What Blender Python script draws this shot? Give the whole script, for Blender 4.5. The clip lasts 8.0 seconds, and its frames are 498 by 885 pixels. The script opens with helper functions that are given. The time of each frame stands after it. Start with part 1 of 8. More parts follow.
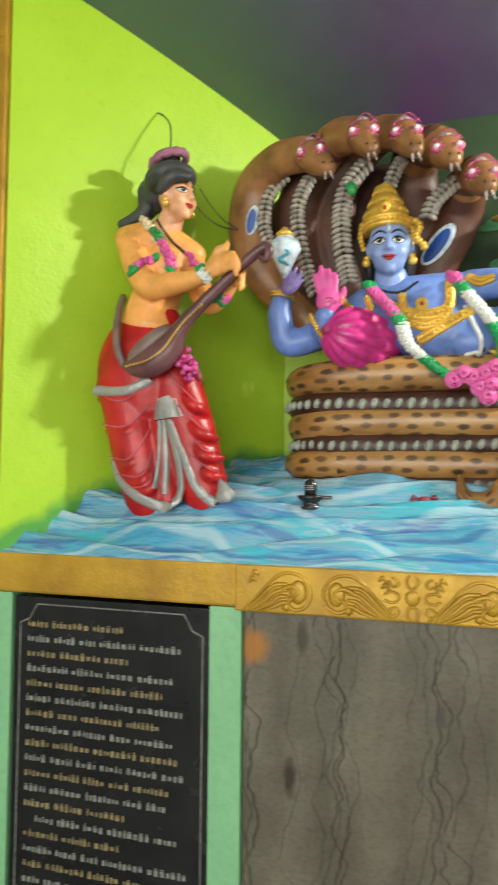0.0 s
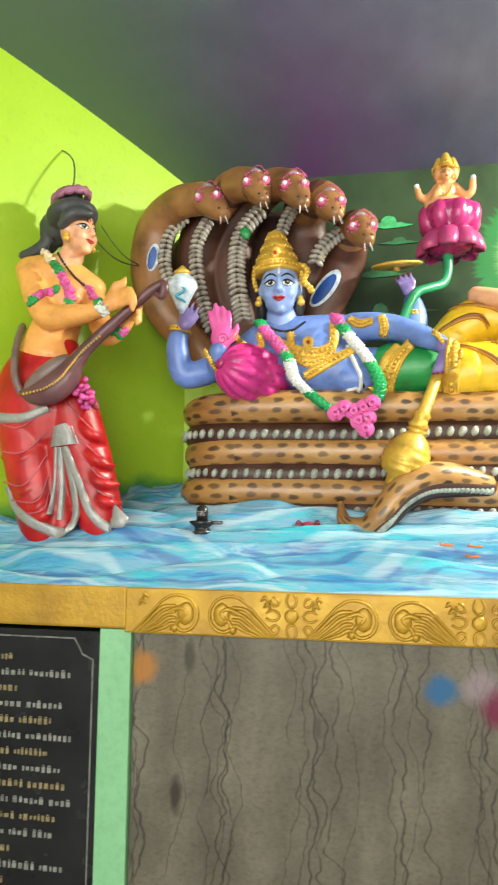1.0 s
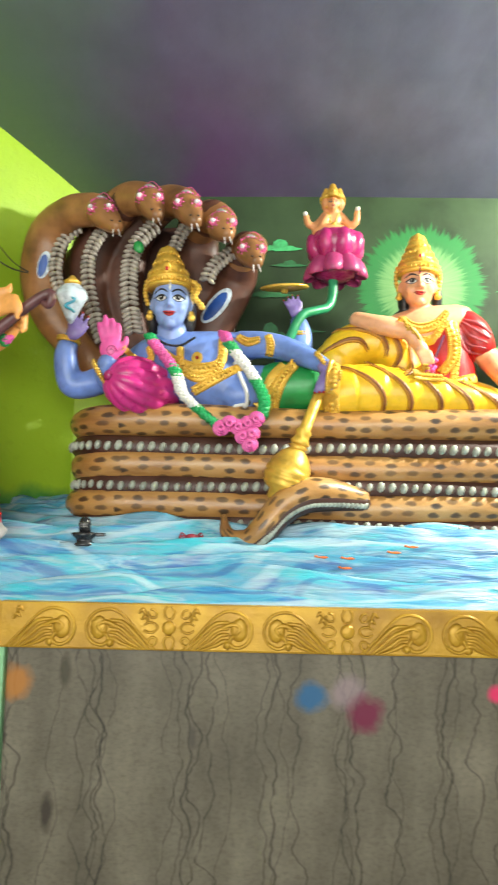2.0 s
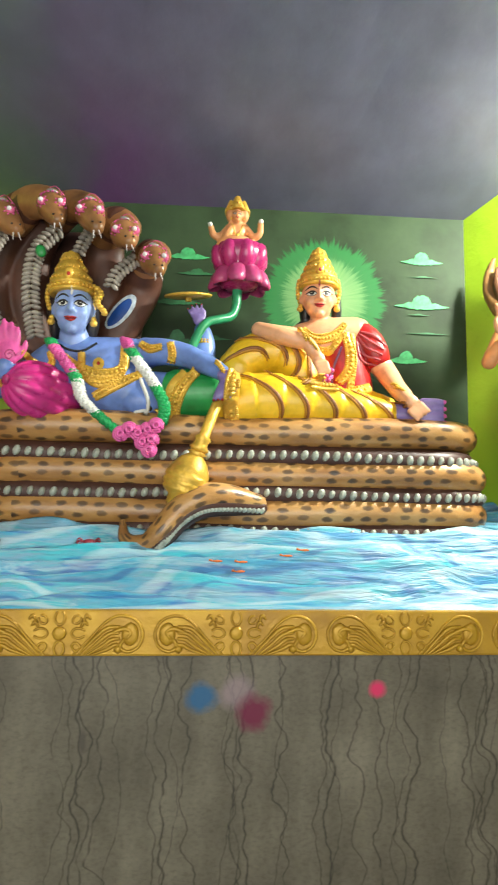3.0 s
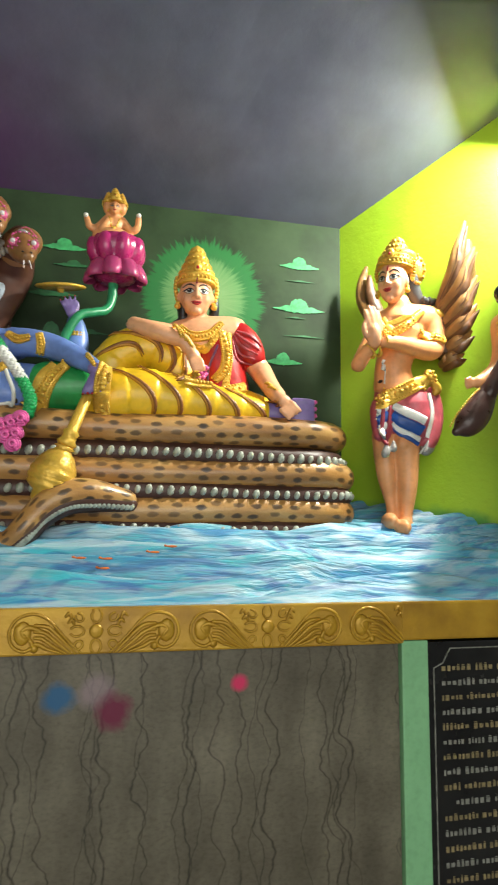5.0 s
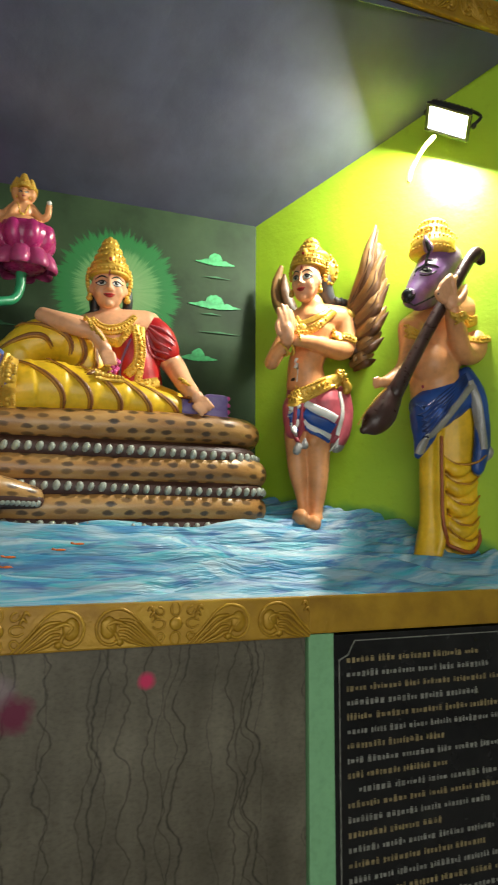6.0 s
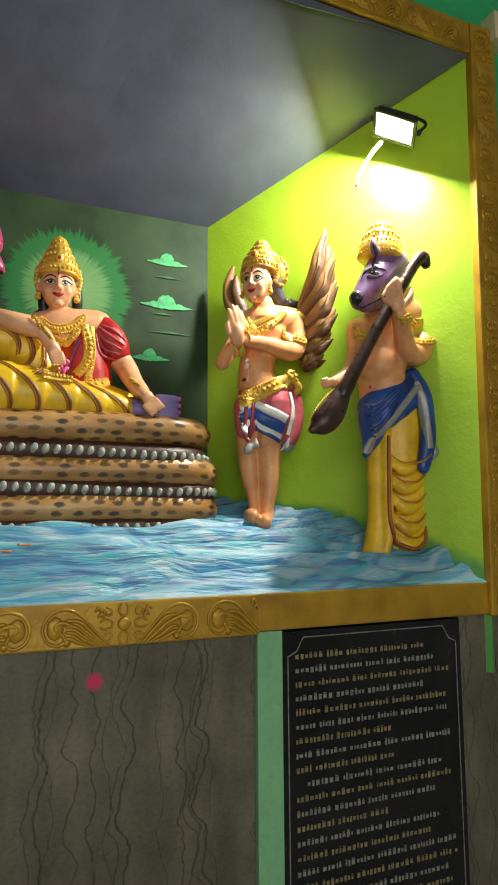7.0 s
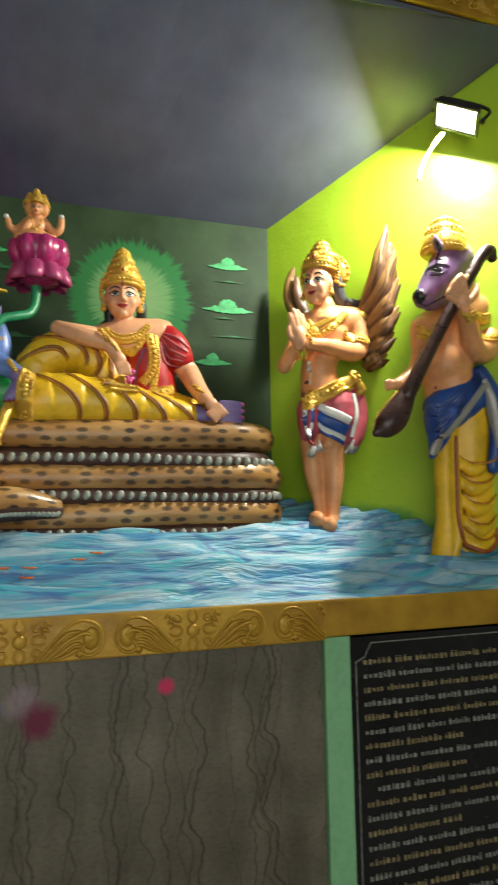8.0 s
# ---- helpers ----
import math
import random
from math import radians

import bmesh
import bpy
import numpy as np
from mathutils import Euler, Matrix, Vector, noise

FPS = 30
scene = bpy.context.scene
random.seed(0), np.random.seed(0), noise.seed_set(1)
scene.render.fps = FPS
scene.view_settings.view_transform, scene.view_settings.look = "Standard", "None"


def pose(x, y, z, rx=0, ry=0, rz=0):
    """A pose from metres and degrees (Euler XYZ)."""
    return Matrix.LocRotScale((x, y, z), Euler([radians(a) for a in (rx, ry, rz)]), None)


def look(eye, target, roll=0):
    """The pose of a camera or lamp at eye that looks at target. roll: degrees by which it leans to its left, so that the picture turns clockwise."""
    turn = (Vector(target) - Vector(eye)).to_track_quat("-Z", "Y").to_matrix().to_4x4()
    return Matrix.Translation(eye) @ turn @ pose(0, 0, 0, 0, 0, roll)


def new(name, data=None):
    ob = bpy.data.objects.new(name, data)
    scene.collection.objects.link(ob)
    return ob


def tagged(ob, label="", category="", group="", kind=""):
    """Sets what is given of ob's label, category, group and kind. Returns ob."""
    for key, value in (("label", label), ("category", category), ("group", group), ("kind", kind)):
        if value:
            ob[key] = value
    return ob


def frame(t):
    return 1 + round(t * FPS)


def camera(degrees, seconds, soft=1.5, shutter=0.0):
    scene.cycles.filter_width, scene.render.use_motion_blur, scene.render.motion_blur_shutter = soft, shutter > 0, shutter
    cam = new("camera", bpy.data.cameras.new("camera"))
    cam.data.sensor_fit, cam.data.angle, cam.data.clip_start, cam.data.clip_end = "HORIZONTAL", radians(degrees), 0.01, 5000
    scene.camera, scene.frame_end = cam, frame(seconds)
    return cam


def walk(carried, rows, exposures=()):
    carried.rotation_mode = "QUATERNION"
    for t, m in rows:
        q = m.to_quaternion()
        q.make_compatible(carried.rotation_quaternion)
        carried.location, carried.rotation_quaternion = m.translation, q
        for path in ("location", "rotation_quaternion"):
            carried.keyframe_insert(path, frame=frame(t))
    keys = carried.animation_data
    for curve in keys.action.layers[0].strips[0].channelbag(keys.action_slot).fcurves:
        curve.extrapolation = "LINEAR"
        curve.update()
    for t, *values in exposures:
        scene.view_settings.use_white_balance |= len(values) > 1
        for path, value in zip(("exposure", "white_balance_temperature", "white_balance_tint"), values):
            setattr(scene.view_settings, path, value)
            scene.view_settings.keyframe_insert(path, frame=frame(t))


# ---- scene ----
cam = camera(41.3, 8.0, soft=1.9, shutter=0.5)
PATH = [
    (0, (-0.41, -1.802, 1.493), (-0.986, 0.111, 1.593), 0.5),
    (0.5, (-0.368, -1.863, 1.482), (-0.759, 0.093, 1.624), 0.8),
    (1, (-0.313, -1.888, 1.486), (-0.641, 0.076, 1.674), 0.6),
    (1.5, (-0.288, -1.907, 1.489), (-0.473, 0.073, 1.703), 1.2),
    (2, (-0.245, -1.922, 1.49), (-0.287, 0.065, 1.717), 1.1),
    (2.2, (-0.222, -1.934, 1.497), (-0.203, 0.053, 1.72), 1.1),
    (3.5, (-0.107, -1.988, 1.5), (0.173, -0.024, 1.749), 0.8),
    (4, (-0.096, -1.997, 1.509), (0.313, -0.055, 1.754), 1.0),
    (4.2, (-0.082, -2.004, 1.497), (0.322, -0.061, 1.744), 0.8),
    (5.3, (-0.029, -1.977, 1.471), (0.505, -0.067, 1.725), 0.4),
    (5.5, (-0.022, -1.992, 1.489), (0.567, -0.096, 1.727), 0.3),
    (6, (-0.006, -1.989, 1.474), (0.69, -0.13, 1.719), 0.3),
    (6.5, (0.01, -2.005, 1.479), (0.799, -0.183, 1.72), 0.1),
    (7, (0.021, -2.017, 1.469), (0.83, -0.204, 1.716), -0.3),
    (7.5, (0.027, -2.014, 1.483), (0.808, -0.188, 1.717), -0.6),
    (8, (0.024, -2.039, 1.526), (0.647, -0.151, 1.743), -0.9),
]

walk(cam, [(t, look(eye, target, roll)) for t, eye, target, roll in PATH],
     exposures=[(0.0, 0.58), (1.0, 0.90), (2.0, 0.80), (3.5, 0.30), (4.2, 0.18), (5.5, -0.30), (6.5, -0.70), (7.0, -0.59), (7.5, -0.54), (8.0, -0.63)])

# ---- world and light ----
world = bpy.data.worlds.new("sky")
scene.world = world
world.use_nodes = True
wn = world.node_tree
sky = wn.nodes.new("ShaderNodeTexSky")
sky.sky_type, sky.sun_disc, sky.sun_elevation, sky.sun_rotation = "NISHITA", False, radians(50), radians(160)
wn.links.new(sky.outputs[0], wn.nodes["Background"].inputs[0])
wn.nodes["Background"].inputs[1].default_value = 0.1


def area(name, eye, target, sx, sy, watts, colour):
    lamp = bpy.data.lights.new(name, "AREA")
    lamp.shape, lamp.size, lamp.size_y, lamp.energy, lamp.color = "RECTANGLE", sx, sy, watts, colour
    ob = new(name, lamp)
    ob.matrix_world = look(eye, target)
    return ob


# added fill from an assumed entrance behind the camera, and the flood lamp in the niche
area("assumed_entrance_fill", (-0.6, -6.4, 1.9), (-0.3, 0, 1.9), 5.4, 3.2, 200, (0.97, 0.975, 0.90))
LAMP = Vector((1.655, 0.122, 3.131))
LAMP_AIM = Vector((-0.51, 0.04, -0.80)).normalized()
area("flood_lamp_light", LAMP + LAMP_AIM * 0.02, LAMP + LAMP_AIM, 0.2, 0.13, 77, (0.97, 0.97, 0.85))


# ---- materials ----
def nodes_of(m):
    m.use_nodes = True
    t = m.node_tree
    return t, t.nodes["Principled BSDF"]


def link(t, a, b):
    t.links.new(a, b)


def noise_node(t, vec, scale, detail=3.0, rough=0.55):
    n = t.nodes.new("ShaderNodeTexNoise")
    n.inputs["Scale"].default_value, n.inputs["Detail"].default_value, n.inputs["Roughness"].default_value = scale, detail, rough
    link(t, vec, n.inputs["Vector"])
    return n.outputs["Fac"]


def ramp(t, fac, stops):
    n = t.nodes.new("ShaderNodeValToRGB")
    while len(n.color_ramp.elements) < len(stops):
        n.color_ramp.elements.new(0.5)
    for e, (p, c) in zip(n.color_ramp.elements, stops):
        e.position, e.color = p, (*c, 1) if len(c) == 3 else c
    link(t, fac, n.inputs[0])
    return n.outputs[0]


def mix(t, fac, a, b, mode="MIX"):
    n = t.nodes.new("ShaderNodeMix")
    n.data_type, n.blend_type = "RGBA", mode
    for k, v in ((0, fac), (6, a), (7, b)):
        if isinstance(v, (int, float)):
            n.inputs[k].default_value = v
        elif isinstance(v, tuple):
            n.inputs[k].default_value = (*v, 1)
        else:
            link(t, v, n.inputs[k])
    return n.outputs[2]


def calc(t, op, a, b=0.0, c=0.0, clamp=False):
    n = t.nodes.new("ShaderNodeMath")
    n.operation, n.use_clamp = op, clamp
    for k, v in enumerate((a, b, c)):
        if isinstance(v, (int, float)):
            n.inputs[k].default_value = v
        else:
            link(t, v, n.inputs[k])
    return n.outputs[0]


def coords(t, scale=(1, 1, 1), which="Object"):
    c = t.nodes.new("ShaderNodeTexCoord")
    m = t.nodes.new("ShaderNodeMapping")
    m.inputs["Scale"].default_value = scale
    link(t, c.outputs[which], m.inputs["Vector"])
    return m.outputs[0]


def bump(t, bsdf, height, strength, distance):
    n = t.nodes.new("ShaderNodeBump")
    n.inputs["Strength"].default_value, n.inputs["Distance"].default_value = strength, distance
    link(t, height, n.inputs["Height"])
    link(t, n.outputs[0], bsdf.inputs["Normal"])


def paint(name, colour, rough=0.4, metal=0.0, vary=0.22, grain=40.0, relief=0.002, coat=0.0, blotch=9.0):
    """Hand-brushed paint: broad blotches, fine grain and a little relief."""
    m = bpy.data.materials.new(name)
    t, b = nodes_of(m)
    v = coords(t)
    big, fine = noise_node(t, v, blotch, 3), noise_node(t, v, grain, 4)
    dark = tuple(c * (1 - vary) for c in colour)
    light = tuple(min(1, c * (1 + vary * 0.6) + 0.01) for c in colour)
    base = ramp(t, big, [(0.3, dark), (0.52, colour), (0.75, light)])
    speck = ramp(t, fine, [(0.3, (0.82, 0.82, 0.82)), (0.55, (1, 1, 1))])
    link(t, mix(t, 0.7, base, speck, "MULTIPLY"), b.inputs["Base Color"])
    link(t, calc(t, "MULTIPLY_ADD", fine, 0.25, rough - 0.12, clamp=True), b.inputs["Roughness"])
    b.inputs["Metallic"].default_value = metal
    b.inputs["Coat Weight"].default_value, b.inputs["Coat Roughness"].default_value = coat, 0.15
    bump(t, b, fine, 0.5, relief)
    return m


SKIN = paint("warm_skin_paint", (0.76, 0.34, 0.14), 0.38, vary=0.18)
SKIN_ORANGE = paint("orange_skin_paint", (0.86, 0.38, 0.10), 0.4, vary=0.28)
FACE = paint("pale_face_paint", (0.78, 0.39, 0.21), 0.36, vary=0.12)
BLUE_SKIN = paint("blue_skin_paint", (0.15, 0.25, 0.62), 0.36, vary=0.5, blotch=7)
BLUE_FACE = paint("pale_blue_face_paint", (0.27, 0.38, 0.74), 0.36, vary=0.2)
GOLD = paint("gold_ornament_paint", (0.78, 0.48, 0.07), 0.34, metal=0.35, vary=0.3, grain=70, relief=0.006)
RED = paint("red_cloth_paint", (0.46, 0.006, 0.008), 0.36, vary=0.4)
DARK_RED = paint("maroon_cloth_paint", (0.30, 0.03, 0.05), 0.4, vary=0.3)
SILVER = paint("silver_trim_paint", (0.34, 0.33, 0.32), 0.35, metal=0.25, vary=0.25, grain=90, relief=0.005)
WHITE = paint("white_paint", (0.78, 0.78, 0.74), 0.4, vary=0.12)
GREEN = paint("green_cloth_paint", (0.02, 0.30, 0.07), 0.35, vary=0.4)
YELLOW = paint("yellow_cloth_paint", (0.86, 0.53, 0.02), 0.33, vary=0.22)
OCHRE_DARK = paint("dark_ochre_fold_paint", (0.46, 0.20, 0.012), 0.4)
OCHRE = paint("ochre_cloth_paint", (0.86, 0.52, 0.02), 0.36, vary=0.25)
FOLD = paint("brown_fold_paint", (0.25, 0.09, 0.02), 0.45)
PINK = paint("pink_paint", (0.72, 0.10, 0.36), 0.36, vary=0.35)
MAGENTA = paint("magenta_paint", (0.44, 0.025, 0.16), 0.28, vary=0.3, coat=0.3)
BLACK = paint("black_hair_paint", (0.018, 0.016, 0.018), 0.35)
HAIR = paint("dark_hair_paint", (0.055, 0.055, 0.06), 0.45, vary=0.4)
BLUE = paint("royal_blue_cloth_paint", (0.012, 0.07, 0.32), 0.36, vary=0.5)
PURPLE = paint("purple_hide_paint", (0.19, 0.09, 0.24), 0.32, vary=0.45, blotch=14)
LILAC = paint("lilac_foot_paint", (0.22, 0.16, 0.42), 0.36)
WOOD_DARK = paint("dark_veena_paint", (0.045, 0.018, 0.015), 0.3, vary=0.5)
WOOD_GREY = paint("grey_brown_veena_paint", (0.20, 0.13, 0.12), 0.4, vary=0.35)
WING = paint("brown_wing_paint", (0.13, 0.055, 0.02), 0.42, vary=0.5, relief=0.005)
BROWN = paint("brown_serpent_paint", (0.31, 0.14, 0.05), 0.36, vary=0.5, blotch=7)
DARK_BROWN = paint("dark_serpent_hood_paint", (0.06, 0.022, 0.015), 0.45, vary=0.4)
# maroon lining paint with the hood's inner shade mixed into its colour
HOOD_LINING_SHADE = paint("maroon_hood_lining_and_shade", (0.10, 0.036, 0.02), 0.5, vary=0.4)
PLATE = paint("grey_belly_plate_paint", (0.42, 0.38, 0.33), 0.4, vary=0.5, blotch=30)
BEAD = paint("off_white_bead_paint", (0.36, 0.39, 0.33), 0.35, vary=0.3, blotch=40)
JEWEL = paint("glossy_pink_jewel", (0.75, 0.12, 0.30), 0.1, coat=1.0)
FANG_GLINT_WHITE = paint("glossy_white_fang_and_glint", (0.85, 0.8, 0.82), 0.08, coat=1.0)
LIP = paint("red_lip_paint", (0.45, 0.03, 0.03), 0.3)
IRON = paint("black_iron", (0.02, 0.02, 0.022), 0.45, metal=0.4)
STONE_BLACK = paint("black_stone", (0.018, 0.018, 0.02), 0.25, vary=0.4)
STEM_GREEN = paint("green_stem_paint", (0.03, 0.30, 0.13), 0.35, vary=0.3)
PALE_GREEN = paint("pale_green_post_paint", (0.22, 0.49, 0.25), 0.45, vary=0.08, blotch=4)
EMERALD = paint("emerald_wall_paint", (0.03, 0.42, 0.16), 0.5, vary=0.3, blotch=3)
CREAM = paint("cream_wall_paint", (0.72, 0.6, 0.38), 0.5, vary=0.1)
HALL = paint("pale_hall_paint", (0.52, 0.52, 0.46), 0.6, vary=0.1, blotch=2)
FLOOR_TILE = paint("grey_floor_granite", (0.30, 0.28, 0.26), 0.3, vary=0.3)
TEXT_WHITE = paint("engraved_white_letters", (0.24, 0.24, 0.21), 0.6, vary=0.5, blotch=60)
TEXT_GOLD = paint("engraved_gold_letters", (0.26, 0.20, 0.09), 0.6, vary=0.5, blotch=60)
CLOUD_GREEN = paint("painted_cloud_green", (0.05, 0.42, 0.14), 0.5, vary=0.5, blotch=20)
FOLIAGE_GREEN = paint("painted_foliage_green", (0.02, 0.16, 0.05), 0.5, vary=0.6, blotch=14)
WIRE = paint("thin_dark_wire", (0.06, 0.06, 0.05), 0.5)
PINK_SATIN = paint("hot_pink_satin_paint", (0.62, 0.03, 0.24), 0.3, vary=0.3, coat=0.2)
GREEN_TINSEL = paint("bright_green_tinsel", (0.01, 0.36, 0.10), 0.3, vary=0.4)
CONCH_WHITE = paint("pale_blue_shell_paint", (0.55, 0.64, 0.72), 0.3, vary=0.3, blotch=40)
CONCH_BLUE = paint("turquoise_line_paint", (0.05, 0.30, 0.42), 0.35)
LOTUS_PINK = paint("dusty_pink_petal_paint", (0.42, 0.05, 0.17), 0.35, vary=0.3)
LILAC_BAND = paint("mauve_hair_band", (0.33, 0.12, 0.20), 0.4)
PINK_CLOTH = paint("rose_sash_paint", (0.50, 0.09, 0.12), 0.38, vary=0.35)
WING_LIGHT = paint("tan_feather_paint", (0.30, 0.155, 0.05), 0.4, vary=0.4, relief=0.005)
RED_BROWN = paint("red_brown_hem_paint", (0.36, 0.09, 0.02), 0.4, vary=0.3)
BLUE_DARK = paint("deep_blue_fold_paint", (0.006, 0.03, 0.16), 0.4)
VEENA_BROWN = paint("maroon_brown_veena_paint", (0.13, 0.05, 0.055), 0.35, vary=0.4)


def lime_wall_material():
    m = bpy.data.materials.new("lime_green_plaster_paint")
    t, b = nodes_of(m)
    v = coords(t)
    c = ramp(t, noise_node(t, v, 1.6, 3), [(0.3, (0.34, 0.555, 0.022)), (0.6, (0.40, 0.62, 0.034)), (0.8, (0.44, 0.66, 0.05))])
    lumps, fine = noise_node(t, v, 11, 4), noise_node(t, v, 75, 3)
    worn = ramp(t, noise_node(t, v, 26, 5), [(0.28, (0.86, 0.86, 0.8)), (0.42, (1, 1, 1))])
    sep = t.nodes.new("ShaderNodeSeparateXYZ")
    link(t, v, sep.inputs[0])
    y = sep.outputs[1]
    sea = calc(t, "ADD", calc(t, "MULTIPLY_ADD", y, 0.62, 1.24), calc(t, "MULTIPLY", calc(t, "MULTIPLY", y, y), -0.33))
    above = calc(t, "MULTIPLY_ADD", noise_node(t, v, 7, 4), -0.12, calc(t, "SUBTRACT", sep.outputs[2], sea))
    spray = ramp(t, calc(t, "ADD", above, 0.5), [(0.48, (0.85, 0.85, 0.85)), (0.53, (0, 0, 0))])
    painted = mix(t, spray, c, (0.04, 0.27, 0.06))
    link(t, mix(t, 0.6, painted, worn, "MULTIPLY"), b.inputs["Base Color"])
    b.inputs["Roughness"].default_value = 0.42
    bump(t, b, calc(t, "MULTIPLY_ADD", fine, 0.3, lumps), 0.32, 0.010)
    return m


def ceiling_material():
    """Slate grey airbrushed with violet and moss green."""
    m = bpy.data.materials.new("slate_violet_ceiling_paint")
    t, b = nodes_of(m)
    v = coords(t)
    sep = t.nodes.new("ShaderNodeSeparateXYZ")
    link(t, v, sep.inputs[0])
    wob = noise_node(t, v, 2.2, 3)
    x = calc(t, "MULTIPLY_ADD", wob, 0.7, calc(t, "ADD", sep.outputs[0], -0.35))
    slate = ramp(t, noise_node(t, v, 5, 4), [(0.3, (0.076, 0.081, 0.130)), (0.7, (0.110, 0.116, 0.182))])
    violet = ramp(t, calc(t, "ABSOLUTE", calc(t, "ADD", x, 0.52)), [(0.0, (1, 1, 1)), (0.55, (0, 0, 0))])
    low = ramp(t, sep.outputs[1], [(0.35, (0.25, 0.25, 0.25)), (0.9, (1, 1, 1))])
    c = mix(t, calc(t, "MULTIPLY", calc(t, "MULTIPLY", violet, low), 0.9), slate, (0.150, 0.060, 0.190))
    moss = ramp(t, calc(t, "MULTIPLY", x, -0.5), [(0.30, (0, 0, 0)), (0.62, (1, 1, 1))])
    c = mix(t, calc(t, "MULTIPLY", moss, 0.8), c, (0.10, 0.16, 0.10))
    moss2 = ramp(t, calc(t, "MULTIPLY", x, 0.5), [(0.42, (0, 0, 0)), (0.85, (1, 1, 1))])
    c = mix(t, calc(t, "MULTIPLY", moss2, 0.3), c, (0.10, 0.13, 0.07))
    link(t, c, b.inputs["Base Color"])
    b.inputs["Roughness"].default_value = 0.38
    bump(t, b, calc(t, "MULTIPLY_ADD", noise_node(t, v, 60, 3), 0.25, noise_node(t, v, 7, 4)), 0.22, 0.008)
    return m


HALO = (0.443, 0.908, 2.513)


def back_wall_material():
    """Dark green wall with a brushed pale halo round one place and mottled foliage."""
    m = bpy.data.materials.new("dark_green_mural_paint")
    t, b = nodes_of(m)
    v = coords(t)
    sep = t.nodes.new("ShaderNodeSeparateXYZ")
    link(t, v, sep.inputs[0])
    base = ramp(t, noise_node(t, v, 4, 4), [(0.3, (0.016, 0.032, 0.013)), (0.55, (0.032, 0.062, 0.026)), (0.8, (0.048, 0.084, 0.038))])
    dx, dz = calc(t, "ADD", sep.outputs[0], -HALO[0]), calc(t, "ADD", sep.outputs[2], -HALO[2])
    r = calc(t, "SQRT", calc(t, "ADD", calc(t, "MULTIPLY", dx, dx), calc(t, "MULTIPLY", dz, dz)))
    ang = calc(t, "ARCTAN2", dx, dz)
    comb = t.nodes.new("ShaderNodeCombineXYZ")
    link(t, calc(t, "MULTIPLY", ang, 9.0), comb.inputs[0])
    link(t, calc(t, "MULTIPLY", r, 3.0), comb.inputs[1])
    spikes = noise_node(t, comb.outputs[0], 1.6, 4, 0.7)
    edge = calc(t, "MULTIPLY_ADD", spikes, -0.17, calc(t, "ADD", r, 0.085))
    ring = ramp(t, edge, [(0.20, (1, 1, 1)), (0.26, (0.85, 0.85, 0.85)), (0.285, (0, 0, 0))])
    tone = ramp(t, edge, [(0.09, (0.20, 0.36, 0.15)), (0.17, (0.13, 0.30, 0.11)), (0.205, (0.03, 0.17, 0.05)), (0.28, (0.02, 0.20, 0.05))])
    link(t, mix(t, ring, base, tone), b.inputs["Base Color"])
    b.inputs["Roughness"].default_value, b.inputs["Specular IOR Level"].default_value = 0.6, 0.25
    bump(t, b, calc(t, "MULTIPLY_ADD", noise_node(t, v, 60, 3), 0.3, noise_node(t, v, 8, 4)), 0.15, 0.006)
    return m


